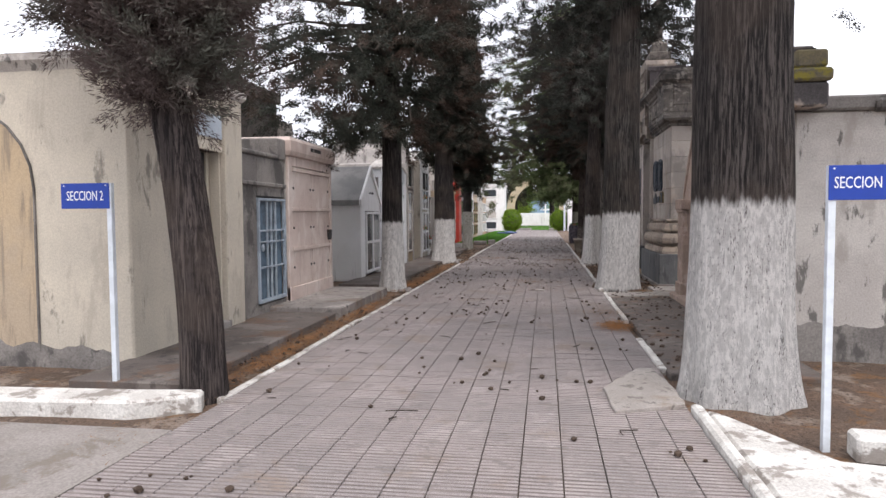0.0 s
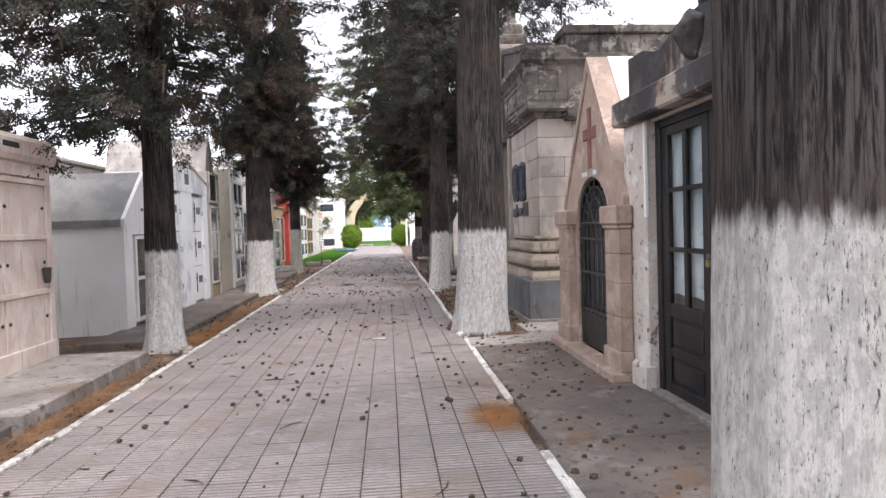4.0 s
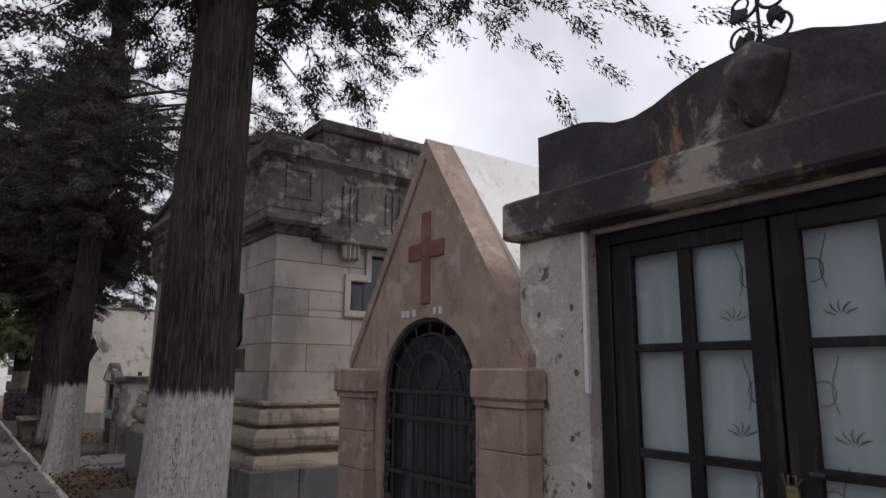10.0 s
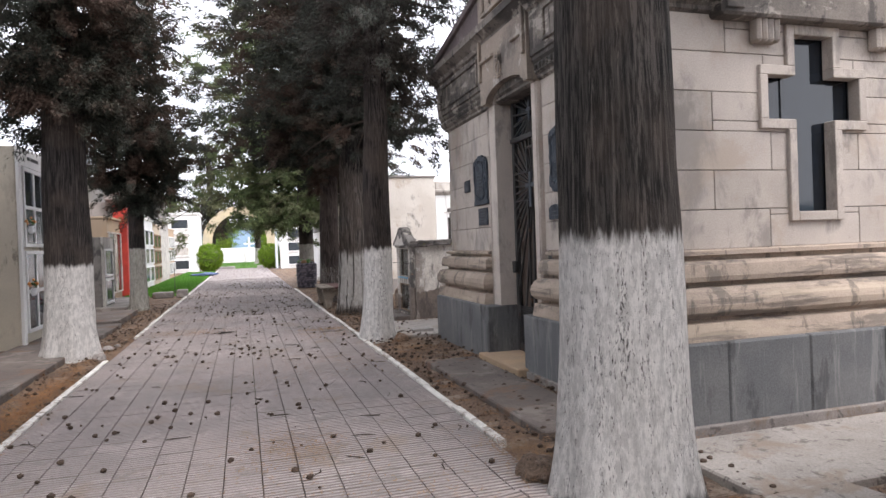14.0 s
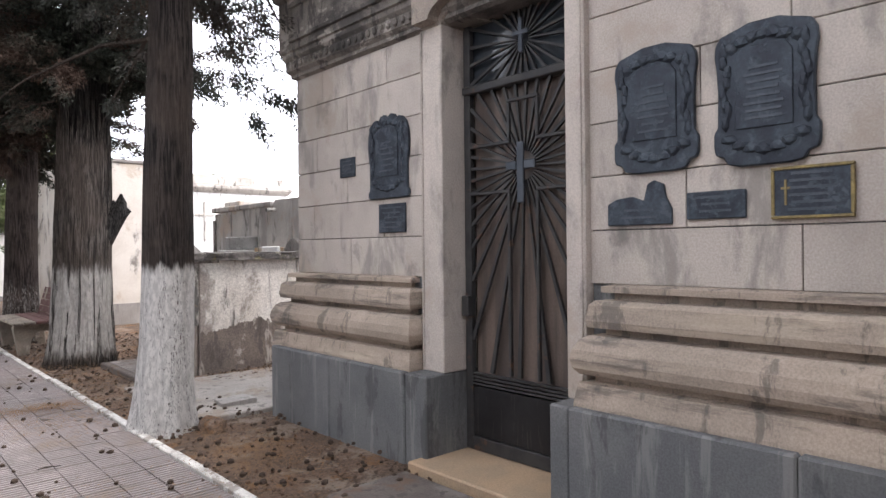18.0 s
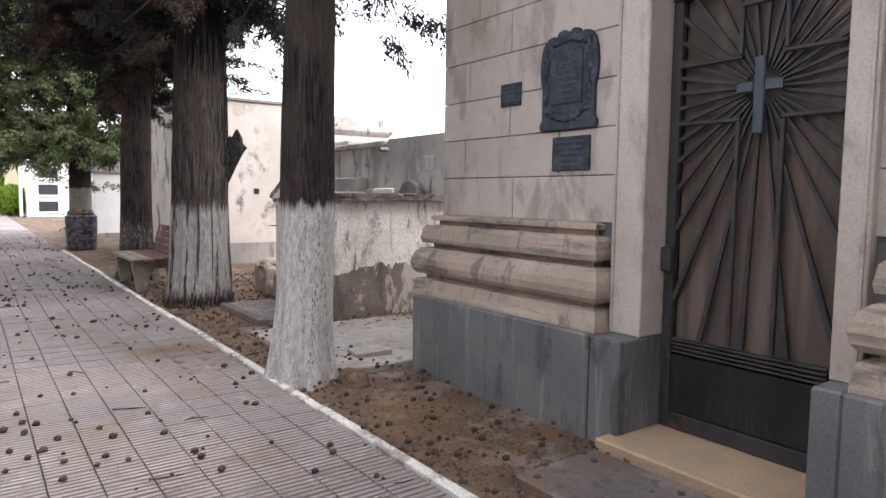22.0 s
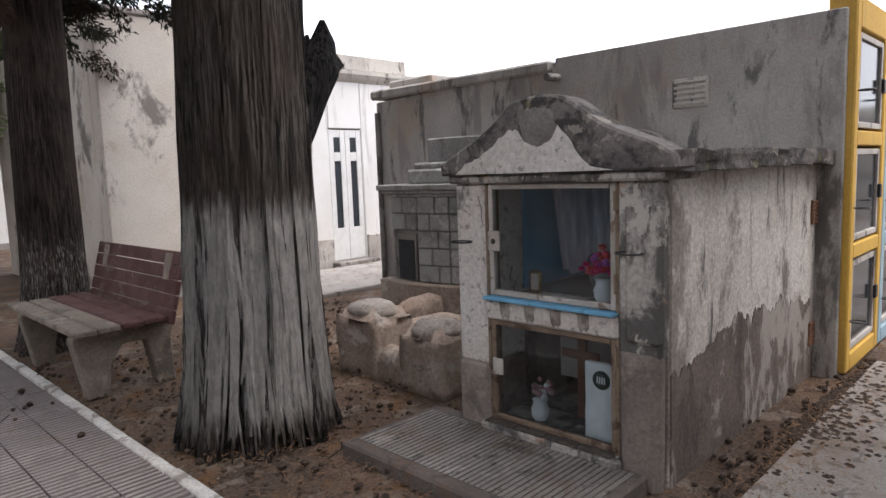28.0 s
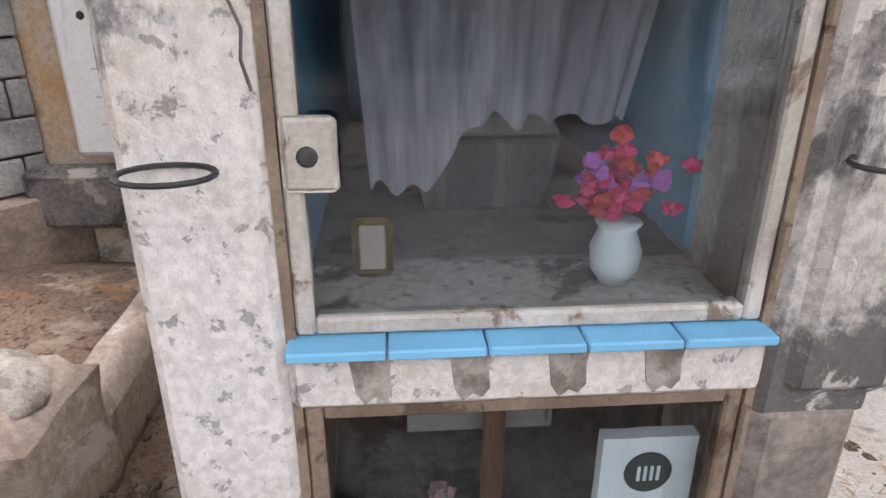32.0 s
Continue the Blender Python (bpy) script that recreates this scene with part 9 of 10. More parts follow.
part("lime_cap", blob(B(), (2.95, 23.76, 0.385), 0.19, (0.92, 1.08, 0.42), 0.2, 3, 21), M_LIME, grv, "flaking pale lime cap", smooth=True)
part("lime_cap", blob(B(), (2.92, 24.44, 0.445), 0.18, (0.92, 1.12, 0.42), 0.2, 3, 22), M_LIME, grv, "flaking pale lime cap", smooth=True)
part("border_wall", stone_block(2.76, 2.98, 23.9, 24.4, 0.20, 9), M_RUBBLE, grv, smooth=True)
part("border_wall", stone_block(3.0, 4.45, 23.54, 23.70, 0.26, 11), M_RUBBLE, grv, smooth=True)
part("border_wall", stone_block(3.0, 4.1, 24.5, 24.66, 0.24, 12), M_RUBBLE, grv, smooth=True)
part("grave_soil", stone_block(2.95, 4.5, 23.66, 24.54, 0.16, 14), M_DIRT, grv, "weedy soil", smooth=True)
part("low_wall", stone_block(3.62, 4.2, 24.86, 25.0, 0.34, 15), M_RUBBLE, grv, smooth=True)

# -- white mausoleum and the tall plain wall --
whm = thing("white_mausoleum", (6.4, 30.5, 0), "white painted mausoleum with white double door and raised cross", "mausoleum")
part("front_wall", bx(bx(bx(B(), 5.16, 6.06, 29.2, 29.4, -0.05, 3.05, 0.015), 6.72, 7.85, 29.2, 29.4, -0.05, 3.05, 0.015), 6.065, 6.715, 29.2, 29.4, 2.22, 3.05, 0.01), M_WHITEWALL, whm)
for x0, x1 in ((5.14, 6.04), (6.74, 7.88)):
    part("plinth", bx(B(), x0, x1, 29.16, 29.3, -0.05, 0.47, 0.012), M_GREYWALL, whm)
part("cornice", ring(B(), 5.2, 7.85, 29.24, 32.5, [(0.04, 2.96), (0.10, 3.02), (0.14, 3.08), (0.14, 3.14), (0.05, 3.16)]), M_GREYWALL, whm)
part("parapet", bx(B(), 5.18, 7.8, 29.22, 29.5, 3.16, 3.40, 0.015), M_GREYWALL, whm)
part("rear", bx(B(), 5.2, 7.8, 29.6, 32.5, -0.05, 3.0), M_WHITEWALL, whm)
part("wall_cross", bx(bx(B(), 5.64, 5.68, 29.17, 29.21, 1.78, 2.74, 0.004), 5.43, 5.89, 29.172, 29.208, 2.40, 2.44, 0.004), M_GREYWALL, whm, "raised cross on the wall")
for x0 in (6.07, 6.395):
    lf = part("door_leaf", bx(bx(bx(B(), x0, x0 + 0.32, 29.22, 29.27, 0.09, 0.62, 0.006), x0, x0 + 0.095, 29.22, 29.27, 0.62, 2.2, 0.004), x0 + 0.225, x0 + 0.32, 29.22, 29.27, 0.62, 2.2, 0.004), M_WHITEPVC, whm)
    for z0, z1 in ((1.70, 1.84), (2.08, 2.2)):
        part("rail", bx(B(), x0 + 0.095, x0 + 0.225, 29.222, 29.268, z0, z1, 0.004), M_WHITEPVC, lf)
    for z0, z1 in ((0.62, 1.70), (1.84, 2.08)):
        part("pane", bx(B(), x0 + 0.095, x0 + 0.225, 29.24, 29.246, z0, z1), M_GREYGLASS, lf)
part("doorstep", bx(B(), 5.98, 6.8, 28.95, 29.2, -0.05, 0.09, 0.012), M_CONC, whm)
wlb = thing("tall_plain_vault", (4, 31, 0), "tall plain vault with stained cream plaster wall", "tomb")
part("south_wall", bx(B(), 2.62, 5.10, 29.0, 29.25, -0.05, 3.5, 0.02), M_PEELWHITE, wlb)
part("coping", bx(B(), 2.58, 5.13, 28.97, 32, 3.5, 3.58, 0.02), M_GREY2, wlb)
part("west_wall", bx(B(), 2.62, 2.85, 29.25, 34.0, -0.05, 3.5, 0.02), M_PEELWHITE, wlb)
part("dark_footing", bx(B(), 2.6, 5.12, 28.98, 29.0, -0.05, 0.42, 0.004), M_GREY2, wlb)
part("vent", bx(B(), 4.3, 4.42, 28.985, 29.01, 1.5, 1.62, 0.004), M_DARK, wlb)
wlr = thing("low_white_vault", (4.4, 41, 0), "low white vault with ridged grey roof", "tomb")
part("wall", bx(B(), 2.60, 6.5, 39.5, 43.5, -0.05, 2.15, 0.02), M_WHITEWALL, wlr)
part("foot", bx(B(), 2.5, 6.5, 39.3, 39.5, -0.05, 0.12, 0.01), M_GREY2, wlr)
for k in range(5):
    part("roof_course", bx(B(), 2.5 + 0.05 * k, 6.5, 39.42 + 0.2 * k, 39.7 + 0.2 * k + 1.5, 2.15 + 0.09 * k, 2.25 + 0.09 * k, 0.01), M_SLATE, wlr)
far_cross = thing("stone_cross", (8.2, 31.5, 2.2), "grey stone cross on a far tomb", "cross")
part("foot", bx(B(), 7.9, 8.5, 31.3, 31.7, 0.0, 2.4, 0.02), M_GREYWALL, far_cross)
part("upright", bx(B(), 8.12, 8.28, 31.44, 31.56, 2.4, 3.5, 0.02), M_GREYWALL, far_cross)
part("arm", bx(bx(B(), 7.92, 8.117, 31.45, 31.55, 3.05, 3.2, 0.02), 8.283, 8.48, 31.45, 31.55, 3.05, 3.2, 0.02), M_GREYWALL, far_cross)
closing = thing("rear_tombs_east", (7, 15, 0), "plain plastered backs of tombs", "wall", kind="structure")
part("wall_piece", bx(B(), 6.4, 6.6, 13.0, 19.4, -0.05, 2.4), M_GREYWALL, closing)

# -- bench --
bnc = thing("bench", (1.45, 26.2, 0), "park bench with maroon slatted back and cast concrete legs", "bench")
for y in (25.55, 26.85):
    lg = [(1.20, -0.04), (1.34, -0.04), (1.37, 0.20), (1.46, 0.32), (1.62, 0.32), (1.66, 0.14), (1.68, -0.04), (1.82, -0.04), (1.80, 0.30), (1.86, 0.48), (1.93, 0.92), (1.86, 0.93), (1.77, 0.50), (1.70, 0.43), (1.16, 0.45), (1.12, 0.40)]
    part("leg", prism(B(), lg, "y", y - 0.06, y + 0.06, 0.01), M_BENCHCON, bnc, "cast concrete leg frame")
for k in range(4):
    x0 = 1.10 + 0.155 * k
    part("seat_board", bx(B(), x0, x0 + 0.145, 25.33, 27.08, 0.445 + 0.004 * k, 0.49 + 0.004 * k, 0.01), M_BENCHCON if k < 2 else M_BENCHRED, bnc, "weathered seat board")
for k in range(5):
    z0 = 0.43 + 0.105 * k
    xx = 1.737 + 0.028 * k
    bm = prism(B(), [(xx, z0), (xx + 0.035, z0 - 0.01), (xx + 0.06, z0 + 0.088), (xx + 0.025, z0 + 0.098)], "y", 25.33, 27.08, 0.006)
    part("back_slat", bm, M_BENCHRED, bnc, "worn maroon slat")

# -- signs --
for x, y, txt, w, dx in ((-3.55, 4.93, "SECCION 2", 0.44, -0.21), (1.72, 4.32, "SECCION", 0.44, 0.195)):
    sg = thing("section_sign", (x, y, 0), "blue enamel section sign on a white post", "sign", "section signs")
    part("post", bx(B(), x - 0.022, x + 0.022, y - 0.022, y + 0.022, -0.1, 1.72, 0.003), M_POST, sg)
    part("plate", bx(B(), x + dx - w / 2, x + dx + w / 2, y - 0.03, y - 0.024, 1.51, 1.72, 0.002), M_SIGNBLUE, sg, "blue enamel plate")
    letters(txt, 0.112 if len(txt) > 7 else 0.10, on_south(x + dx - (0.0 if len(txt) > 7 else 0.055), y - 0.031, 1.612) @ Matrix.Diagonal((0.60 if len(txt) > 7 else 0.64, 1, 1, 1)), M_SIGNWHITE, sg, "lettering", 0.001, "white painted lettering")
    for px in (x + dx + w / 2 - 0.03, x + dx - w / 2 + 0.03):
        part("rivet", blob(B(), (px, y - 0.031, 1.70), 0.007, (1, 0.5, 1), 0, 1, 0), M_POST, sg)

# -- flower basket at the far cypress --
bsk = thing("wire_bin", (1.56, 34.3, 0), "round wire bin stuffed with dark rubbish and dry flowers", "bin")
part("bin_body", lathe(B(), (1.56, 34.3, 0.0), [(0.34, 0), (0.37, 0.4), (0.38, 0.85), (0.33, 0.9)], 18), surf("dark_rubbish_bag", (0.03, 0.03, 0.045), (0.16, 0.14, 0.17), 9, 0.6, 0.6, 40, 0.3), bsk)
for k in range(7):
    part("hoop", tube(B(), [(1.56 + 0.39 * math.cos(j * math.tau / 20), 34.3 + 0.39 * math.sin(j * math.tau / 20), 0.06 + 0.13 * k) for j in range(21)], 0.008, 5), M_IRON, bsk)
for k in range(9):
    a = k * 0.7
    part("rubbish", blob(B(), (1.56 + 0.2 * math.cos(a), 34.3 + 0.2 * math.sin(a), 0.93 + 0.03 * math.sin(3 * a)), 0.11, (1, 1, 0.7), 0.7, 2, k), (M_LITTER, M_FL_GREEN, M_PLINTH)[k % 3], bsk)

# -- far end: bushes, arch, wall, grass --
for x, y, r, h in ((-3.1, 60.5, 1.0, 2.0), (1.35, 62.0, 0.95, 1.85)):
    bu = thing("bush", (x, y, 0), "clipped round bright green bush", "bush", "round bushes at the arch")
    rnd = np.random.default_rng(int(y))
    dirs = rnd.normal(0, 1, (420, 3))
    dirs /= np.linalg.norm(dirs, axis=1)[:, None]
    sp = [(x + d[0] * r * 0.9, y + d[1] * r * 0.9, h / 2 + d[2] * h / 2 * 0.92) for d in dirs]
    v = sprays(sp, rnd, 26, 0.2, 0.05, 0.0, 3.0)
    v -= np.array([x, y, 0])
    quads("foliage", v, M_BUSH, bu)
    part("core", blob(B(), (x, y, h / 2), r * 0.85, (1, 1, h / 2 / r), 0.1, 3, 1), M_FOL_GREEN, bu)
arc2 = thing("entrance_arch", (-0.9, 75, 0), "cream rendered arch over the end of the avenue", "arch")
ao = [(-0.95 + 3.35 * math.cos(math.radians(a)), 2.3 + 3.35 * math.sin(math.radians(a))) for a in range(0, 181, 10)]
ai = [(-0.95 + 2.5 * math.cos(math.radians(a)), 2.3 + 2.6 * math.sin(math.radians(a))) for a in range(180, -1, -10)]
M_ARCHC = surf("cream_arch_render", (0.52, 0.43, 0.29), (0.44, 0.37, 0.27), 1, 0.9)
part("arch_ring", prism(B(), [(2.4, 0.0)] + ao + [(-4.3, 0.0), (-3.45, 0.0)] + ai + [(1.55, 0.0)], "y", 74.7, 75.3), M_ARCHC, arc2)
fw = thing("end_wall", (0, 92, 0), "low white wall with a cross at the end of the grounds", "wall")
part("wall", bx(B(), -9, 9, 92, 92.3, -0.05, 1.75, 0.02), M_WHITEWALL, fw)
part("cross", bx(bx(B(), -0.1, 0.1, 90.9, 91.1, 0.0, 3.0, 0.02), -0.6, 0.6, 90.92, 91.08, 2.1, 2.3, 0.02), M_WHITEWALL, fw)
lawn = [(-4.55, -2.62, 33.6, 59.0), (-5.5, 3.0, 65.5, 91.0)]
gr = np.random.default_rng(5)
gv, gf = [], []
for x0, x1, y0, y1 in lawn:
    slab("lawn_soil", x0, x1, y0, y1, -0.004, "green lawn ground", surf("lawn_green", (0.075, 0.155, 0.03), (0.12, 0.18, 0.06), 2, 0.95, 0.8, 60, 0.35), 0.0, -0.07, "lawn")
    n = 16000 if y0 < 40 else 5000
    px, py = gr.uniform(x0, x1, n), gr.uniform(y0, y1, n)
    hh, aa = gr.uniform(0.04, 0.10, n), gr.uniform(0, math.tau, n)
    wv = 0.012 if y0 < 40 else 0.03
    k = len(gv)
    for i in range(n):
        ca, sa = math.cos(aa[i]) * wv, math.sin(aa[i]) * wv
        gv += [(px[i] - ca, py[i] - sa, -0.01), (px[i] + ca, py[i] + sa, -0.01), (px[i] + sa * 2, py[i] + ca * 2, hh[i])]
        gf.append((k, k + 1, k + 2))
        k += 3
gob = raw("grass", gv, gf, M_GRASS)
tagged(gob, "short bright green grass on the lawn", "grass", kind="stuff")
sb = thing("stone_block", (-2.62, 32.95, 0), "broken pale concrete blocks at the edge of the lawn", "block")
part("block", bx(B(), -2.85, -2.50, 32.75, 33.15, -0.05, 0.22, 0.03), M_CONC, sb)
part("block", bx(B(), -3.6, -2.95, 32.9, 33.25, -0.05, 0.16, 0.03), M_CONC, sb)
part("iron_stake", tube(B(), [(-2.9, 33.0, 0.1), (-2.9, 33.0, 0.95)], 0.012, 5), M_IRON, sb)
lp = thing("light_post", (1.72, 60.4, 0), "slim grey metal post", "post")
part("pole", tube(B(), [(1.72, 60.4, 0), (1.72, 60.4, 3.4)], 0.09, 8), M_POST, lp)
single("tarpaulin", blob(B(), (-2.9, 50.5, 0.1), 0.5, (1.3, 0.9, 0.22), 0.6, 3, 4), plain("blue_tarp", (0.03, 0.06, 0.16), 0.5), (-2.9, 50.5, 0), "crumpled blue tarpaulin on the lawn", "tarpaulin")
for k in range(2):
    slab("low_step_" + str(k + 1), (-3.4, 0.35)[k], (-1.35, 1.6)[k], 64.4, 65.3, 0.18, "low dark step at the end of the paving", M_GREY2)
tree((-3.6, 78), 0.4, (0, 0), 12, M_BARKL4, M_FOL_DARK, [(3.4, 7, 1.2, 2.8, 0.2), (4.8, 8, 1.6, 3.2, 0.2), (6.4, 8, 1.6, 3.0, 0.3), (8.4, 7, 1.0, 2.2, 0.3), (10.6, 5, 0.6, 1.2, 0.4)], 31, "dark cypress beyond the arch", clumps=10, tuft=0.5, blade=0.06, per=40, group="trees beyond the arch")
tree((0.8, 80), 0.35, (0, 0), 9, M_BARKL4, M_FOL_DARK, [(3.4, 7, 1.0, 2.2, 0.2), (4.8, 8, 1.2, 2.6, 0.2), (6.4, 7, 1.0, 2.2, 0.3), (8.2, 5, 0.6, 1.2, 0.3)], 32, "dark cypress beyond the arch", clumps=10, tuft=0.5, blade=0.06, per=40, group="trees beyond the arch")
for k, (x, y, h, leafm) in enumerate(((-3, 100, 6, M_BUSH), (3.5, 104, 5, M_BUSH), (-9, 98, 9, M_FOL_GREEN), (9, 99, 8, M_FOL_GREEN), (-16, 90, 11, M_FOL_GREEN), (16, 92, 10, M_FOL_DARK), (-22, 70, 12, M_FOL_GREEN), (26, 76, 9, M_FOL_GREEN))):
    tree((x, y), 0.3, (0, 0), h, M_BRANCH, leafm, [(h * 0.3, 7, 1.2, 2.6, 0.3), (h * 0.5, 8, 1.4, 3.0, 0.3), (h * 0.7, 7, 1.0, 2.4, 0.3), (h * 0.9, 5, 0.5, 1.4, 0.3)], 40 + k, "round leafy tree beyond the grounds", clumps=9, tuft=0.6, blade=0.08, per=30, group="trees beyond the grounds")
back = B()
prev = None
for k in range(73):
    a = k * math.tau / 72
    h = 26 + 16 * noise.noise(Vector((math.cos(a) * 2, math.sin(a) * 2, 4)))
    lo, hi = back.verts.new((620 * math.cos(a), 620 * math.sin(a), -5)), back.verts.new((760 * math.cos(a), 760 * math.sin(a), h))
    if prev:
        back.faces.new((prev[0], lo, hi, prev[1]))
    prev = (lo, hi)
tagged(single("backdrop_hills", back, surf("hazy_hill", (0.13, 0.19, 0.25), (0.10, 0.16, 0.20), 0.01, 0.95, 0.0, 0.05, 0.1), (0, 0, 0), "low hazy blue hills on the horizon", "hills"), kind="structure")

# ---- litter: cones, twigs, needles ----
rl = random.Random(77)


def cone_mesh(bm, c, r, seed):
    made = bmesh.ops.create_icosphere(bm, subdivisions=1, radius=1.0)["verts"]
    for v in made:
        k = 1 + 0.45 * noise.noise(v.co * 2.1 + Vector((seed, seed * 0.3, 0)))
        v.co = Vector((c[0] + v.co.x * r * k, c[1] + v.co.y * r * k, c[2] + v.co.z * r * 0.8 * k))


proto = []
for s in range(5):
    bm = B()
    cone_mesh(bm, (0, 0, 0), 1.0, s * 5.7)
    proto.append((np.array([v.co[:] for v in bm.verts]), [tuple(v.index for v in f.verts) for f in bm.faces]))
    bm.free()


def scatter(name, spots, material, label, size):
    vs, fs = [], []
    for x, y, z in spots:
        p, f = proto[rl.randrange(5)]
        s = size * rl.uniform(0.45, 1.45)
        k = len(vs)
        vs.extend((p * s + np.array([x, y, z + s * 0.55])).tolist())
        fs.extend(tuple(k + i for i in q) for q in f)
    ob = raw(name, vs, fs, material)
    tagged(ob, label, "litter", kind="stuff")


spots = []
for k in range(5200):
    y = rl.uniform(2.5, 40)
    x = rl.uniform(-2.45, 1.0)
    d = 0.5 + 0.5 * noise.noise(Vector((x * 0.9, y * 0.7, 1.5)))
    near = 0.35 if y < 7 else 1.0
    if rl.random() < d ** 3 * 1.05 * near:
        spots.append((x, y, 0.0))
for k in range(500):
    spots.append((rl.uniform(1.12, 2.2), rl.uniform(6.2, 21.5), 0.01))
for k in range(500):
    spots.append((rl.uniform(-3.6, -2.55), rl.uniform(5, 30), 0.0))
for k in range(560):
    spots.append((rl.uniform(1.1, 4.4), rl.uniform(21.7, 27), -0.01))
scatter("fallen_cones", spots, M_CONE, "small dark cypress cones scattered on the ground", 0.020)
crumbs = [(rl.uniform(1.12, 2.2), rl.uniform(13.5, 26.5), -0.015) for k in range(1500)] + [(rl.uniform(-3.2, -2.56), rl.uniform(5, 28), -0.012) for k in range(1300)] + [(rl.uniform(2.2, 4.4), rl.uniform(23.3, 27.0), -0.015) for k in range(700)]
scatter("soil_crumbs", crumbs, M_DIRT, "small crumbs of dry earth beside the paving", 0.013)
spots = [(min(5.2, 3.4 + abs(rl.gauss(0, 0.9))), 21.66 - abs(rl.gauss(0, 0.16)), -0.01) for k in range(900)] + [(rl.uniform(2.5, 4.8), rl.uniform(21.2, 21.75), -0.01) for k in range(420)]
scatter("cone_drift", spots, M_CONE, "drift of dark cones along the niche wall", 0.019)
tw = B()
for k in range(130):
    x, y = rl.uniform(-2.4, 2.0), rl.uniform(4, 32)
    a, L = rl.uniform(0, math.tau), rl.uniform(0.06, 0.24)
    mid = (x + 0.5 * L * math.cos(a) + rl.uniform(-0.03, 0.03), y + 0.5 * L * math.sin(a) + rl.uniform(-0.03, 0.03), 0.014)
    tube(tw, [(x, y, 0.012), mid, (x + L * math.cos(a), y + L * math.sin(a), 0.012)], [0.004, 0.005, 0.003], 4)
tagged(single("fallen_twigs", tw, M_BRANCH, (0, 15, 0), "thin dry twigs lying on the paving", "litter"), kind="stuff")


M_LITTER_ORANGE = surf("orange_needle_litter", (0.36, 0.17, 0.065), (0.24, 0.115, 0.05), 3, 0.97, 0.9, 80, 0.5)


def mat_patch(name, cx, cy, rx, ry, n, seed, material=M_LITTER, label="thin mat of dry brown cypress needles"):
    """A thin mat of dry needles: many short flat slivers."""
    g = np.random.default_rng(seed)
    px, py = cx + g.normal(0, rx, n), cy + g.normal(0, ry, n)
    a, L = g.uniform(0, math.tau, n), g.uniform(0.010, 0.032, n)
    z = 0.006 + g.uniform(0, 0.012, n)
    vs, fs = [], []
    for i in range(n):
        dx, dy = math.cos(a[i]) * L[i], math.sin(a[i]) * L[i]
        k = len(vs)
        vs += [(px[i] - dx - dy * 0.12, py[i] - dy + dx * 0.12, z[i]), (px[i] + dx, py[i] + dy, z[i] + 0.006), (px[i] - dx + dy * 0.12, py[i] - dy - dx * 0.12, z[i])]
        fs.append((k, k + 1, k + 2))
    tagged(raw(name, vs, fs, material), label, "litter", kind="stuff")


mat_patch("needle_litter", 0.90, 8.60, 0.11, 0.20, 3600, 1, M_LITTER_ORANGE, "loose mat of orange-brown cypress needles")
mat_patch("needle_litter", 1.0, 9.7, 0.35, 0.25, 1500, 2)
mat_patch("needle_litter", -0.4, 14.3, 0.25, 0.3, 900, 3)
mat_patch("needle_litter", -1.6, 22.0, 0.4, 0.25, 1800, 4)
mat_patch("needle_litter", 0.3, 17.5, 0.8, 0.5, 1600, 5)
mat_patch("needle_litter", 0.75, 20.6, 0.35, 0.4, 1500, 6)
mat_patch("needle_litter", -2.75, 15.5, 0.14, 2.2, 5000, 7)
mat_patch("needle_litter", -2.75, 8.0, 0.13, 2.0, 3500, 8)
mat_patch("needle_litter", -0.1, 12.9, 0.5, 0.4, 900, 9)
mat_patch("needle_litter", 2.0, 9.4, 0.2, 0.9, 1500, 10)
mat_patch("needle_litter", 2.2, 24.6, 0.6, 0.7, 3000, 12)
mat_patch("needle_litter", 1.5, 22.4, 0.25, 0.8, 1800, 13)
mat_patch("needle_litter", 1.9, 13.5, 0.35, 0.2, 1500, 14)
mat_patch("needle_litter", -2.72, 21.5, 0.16, 2.0, 4000, 15)
mat_patch("needle_litter", 1.9, 10.2, 0.2, 0.5, 1500, 16)
mat_patch("needle_litter", 3.6, 21.5, 0.8, 0.12, 3000, 11)
RUSTY = "thick mat of orange-brown cypress needles along the kerb"
for k, (y, ry, n) in enumerate(((6.6, 0.8, 3500), (9.6, 0.9, 3000), (13.4, 0.55, 6500), (14.9, 0.8, 5000), (17.2, 0.9, 3500))):
    mat_patch("needle_litter", -2.74, y, 0.085, ry, n, 30 + k, M_LITTER_ORANGE, RUSTY)
mat_patch("needle_litter", 0.67, 21.2, 0.25, 0.12, 1500, 40)
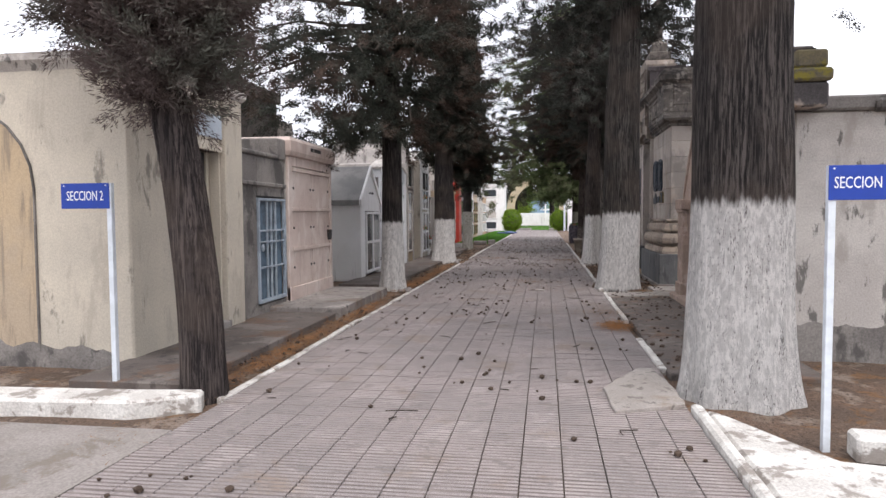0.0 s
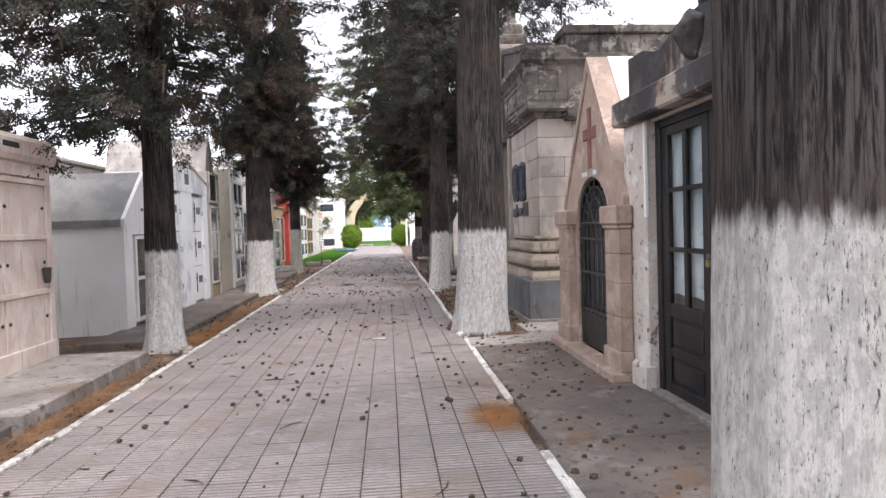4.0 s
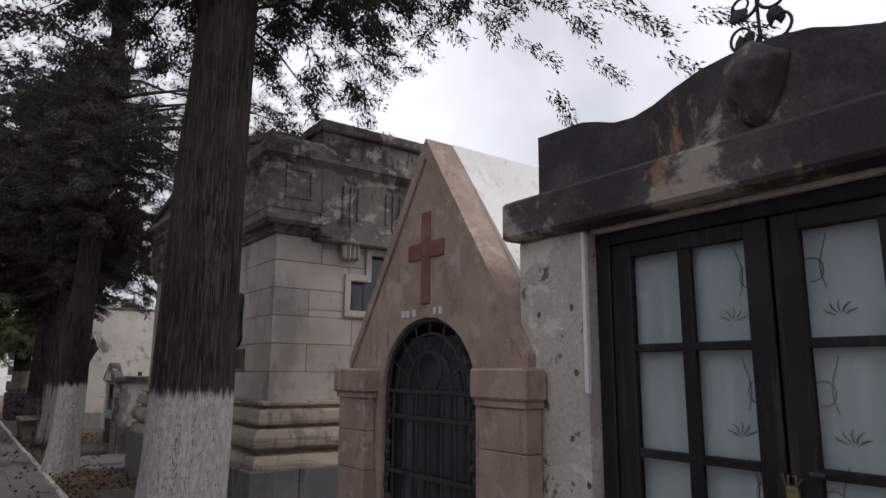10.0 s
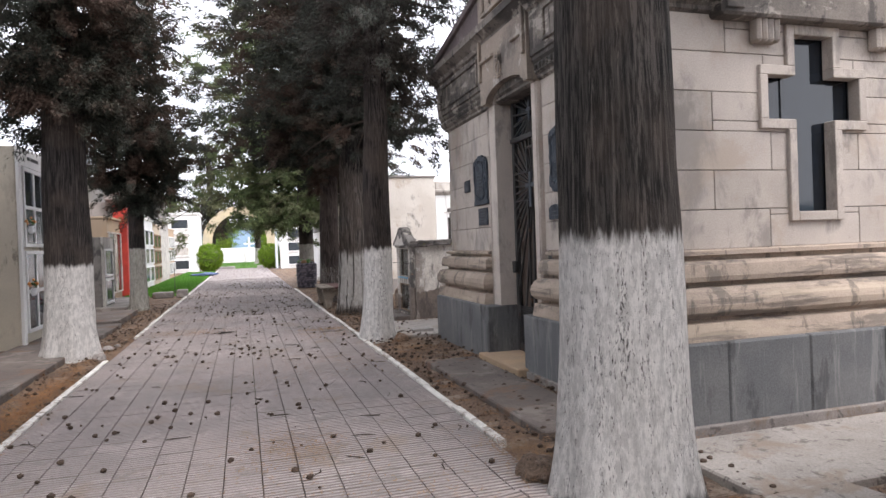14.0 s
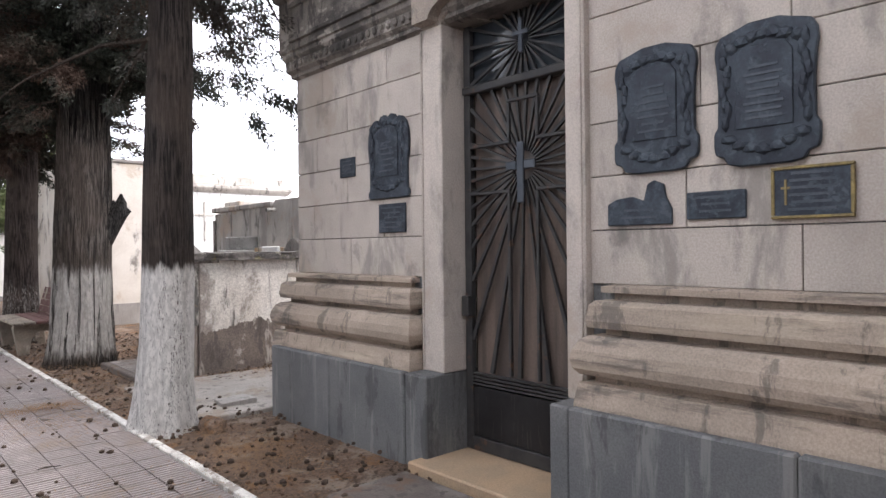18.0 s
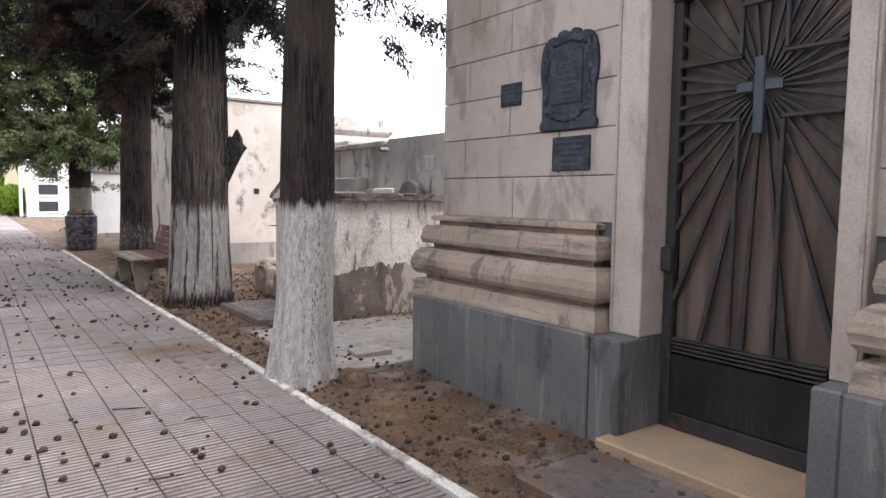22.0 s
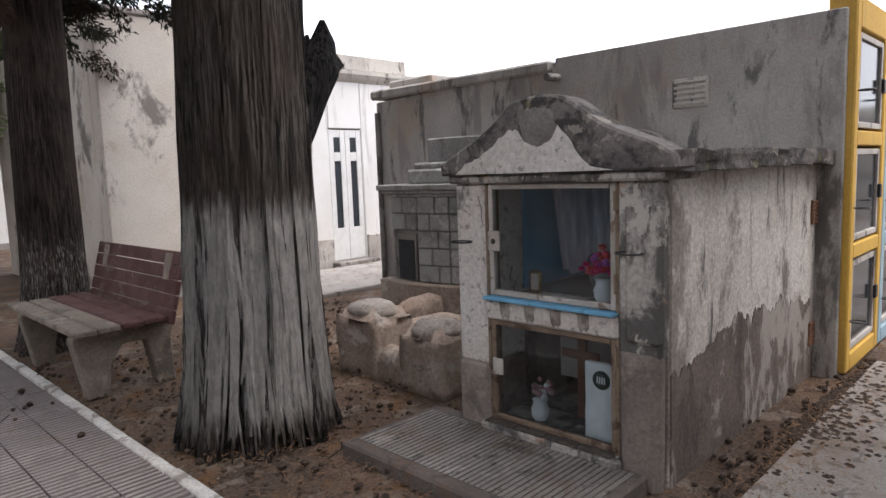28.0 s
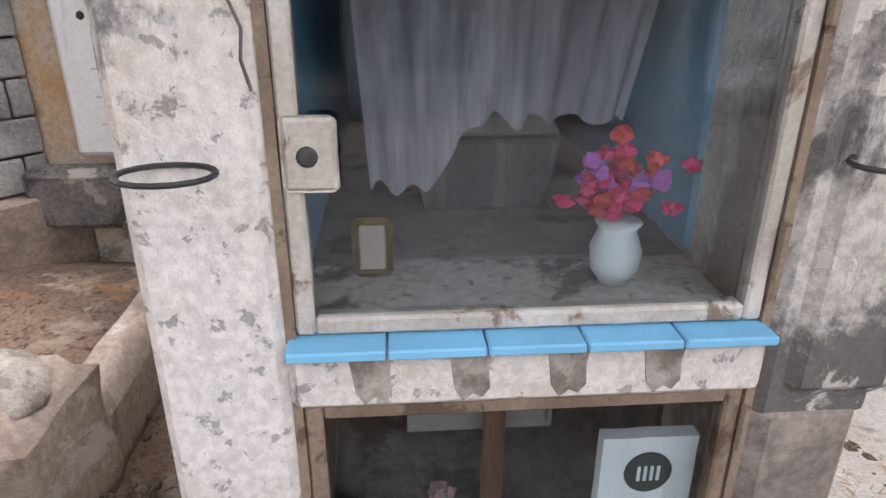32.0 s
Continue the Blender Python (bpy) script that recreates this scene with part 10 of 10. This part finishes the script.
mat_patch("needle_litter", 1.55, 18.4, 0.22, 0.45, 3000, 41)
mat_patch("needle_litter", 1.15, 13.6, 0.14, 0.3, 1600, 42)

# -- broken bits beside the paving --
def lump(name, c, r, squash, material, label, seed, cat="rubble"):
    single(name, blob(B(), c, r, squash, 0.35, 3, seed), material, (c[0], c[1], 0.0), label, cat, smooth=True)


lump("kerb_chunk", (1.02, 12.40, 0.02), 0.085, (0.7, 1.5, 0.75), M_KERB, "broken whitewashed kerb chunk beside a cypress", 3)
lump("earth_clod", (1.05, 13.20, 0.0), 0.16, (0.9, 1.1, 0.7), M_DIRT, "dark lump of earth at the foot of a cypress", 5)
lump("earth_clod", (1.72, 12.30, -0.02), 0.16, (1.8, 0.7, 0.5), M_DIRT, "low heap of earth at the foot of a cypress", 6)
lump("earth_clod", (1.62, 19.35, -0.03), 0.18, (0.7, 1.2, 0.6), M_DIRT, "low heap of earth at the foot of a cypress", 7)
for k, (x, y, r) in enumerate(((-2.62, 12.35, 0.07), (-2.72, 12.18, 0.055), (-2.56, 12.05, 0.045), (-2.68, 19.75, 0.09), (-2.60, 19.5, 0.06), (-2.72, 20.6, 0.08), (-2.64, 20.9, 0.05))):
    lump("stone", (x, y, 0.01), r, (1.0, 1.2, 0.7), M_CONC, "pale rough stone lying by the kerb", 11 + k)
single("loose_tile", bx(B(), -0.19, -0.01, 12.47, 12.57, 0.004, 0.020, 0.003), M_PALECONC, (-0.10, 12.52, 0.004), "small pale tile lying on the pavers", "tile")
heap = B()
for k in range(46):
    x, y = -1.07 + rl.gauss(0, 0.10), 21.56 + rl.gauss(0, 0.08)
    a, L = rl.uniform(0, math.tau), rl.uniform(0.05, 0.14)
    z = rl.uniform(0.008, 0.035)
    tube(heap, [(x, y, z), (x + L * math.cos(a), y + L * math.sin(a), z + rl.uniform(-0.004, 0.012))], [0.004, 0.002], 4)
tagged(single("twig_heap", heap, M_BRANCH, (-1.07, 21.56, 0), "small heap of dry twigs on the paving", "litter"), kind="stuff")
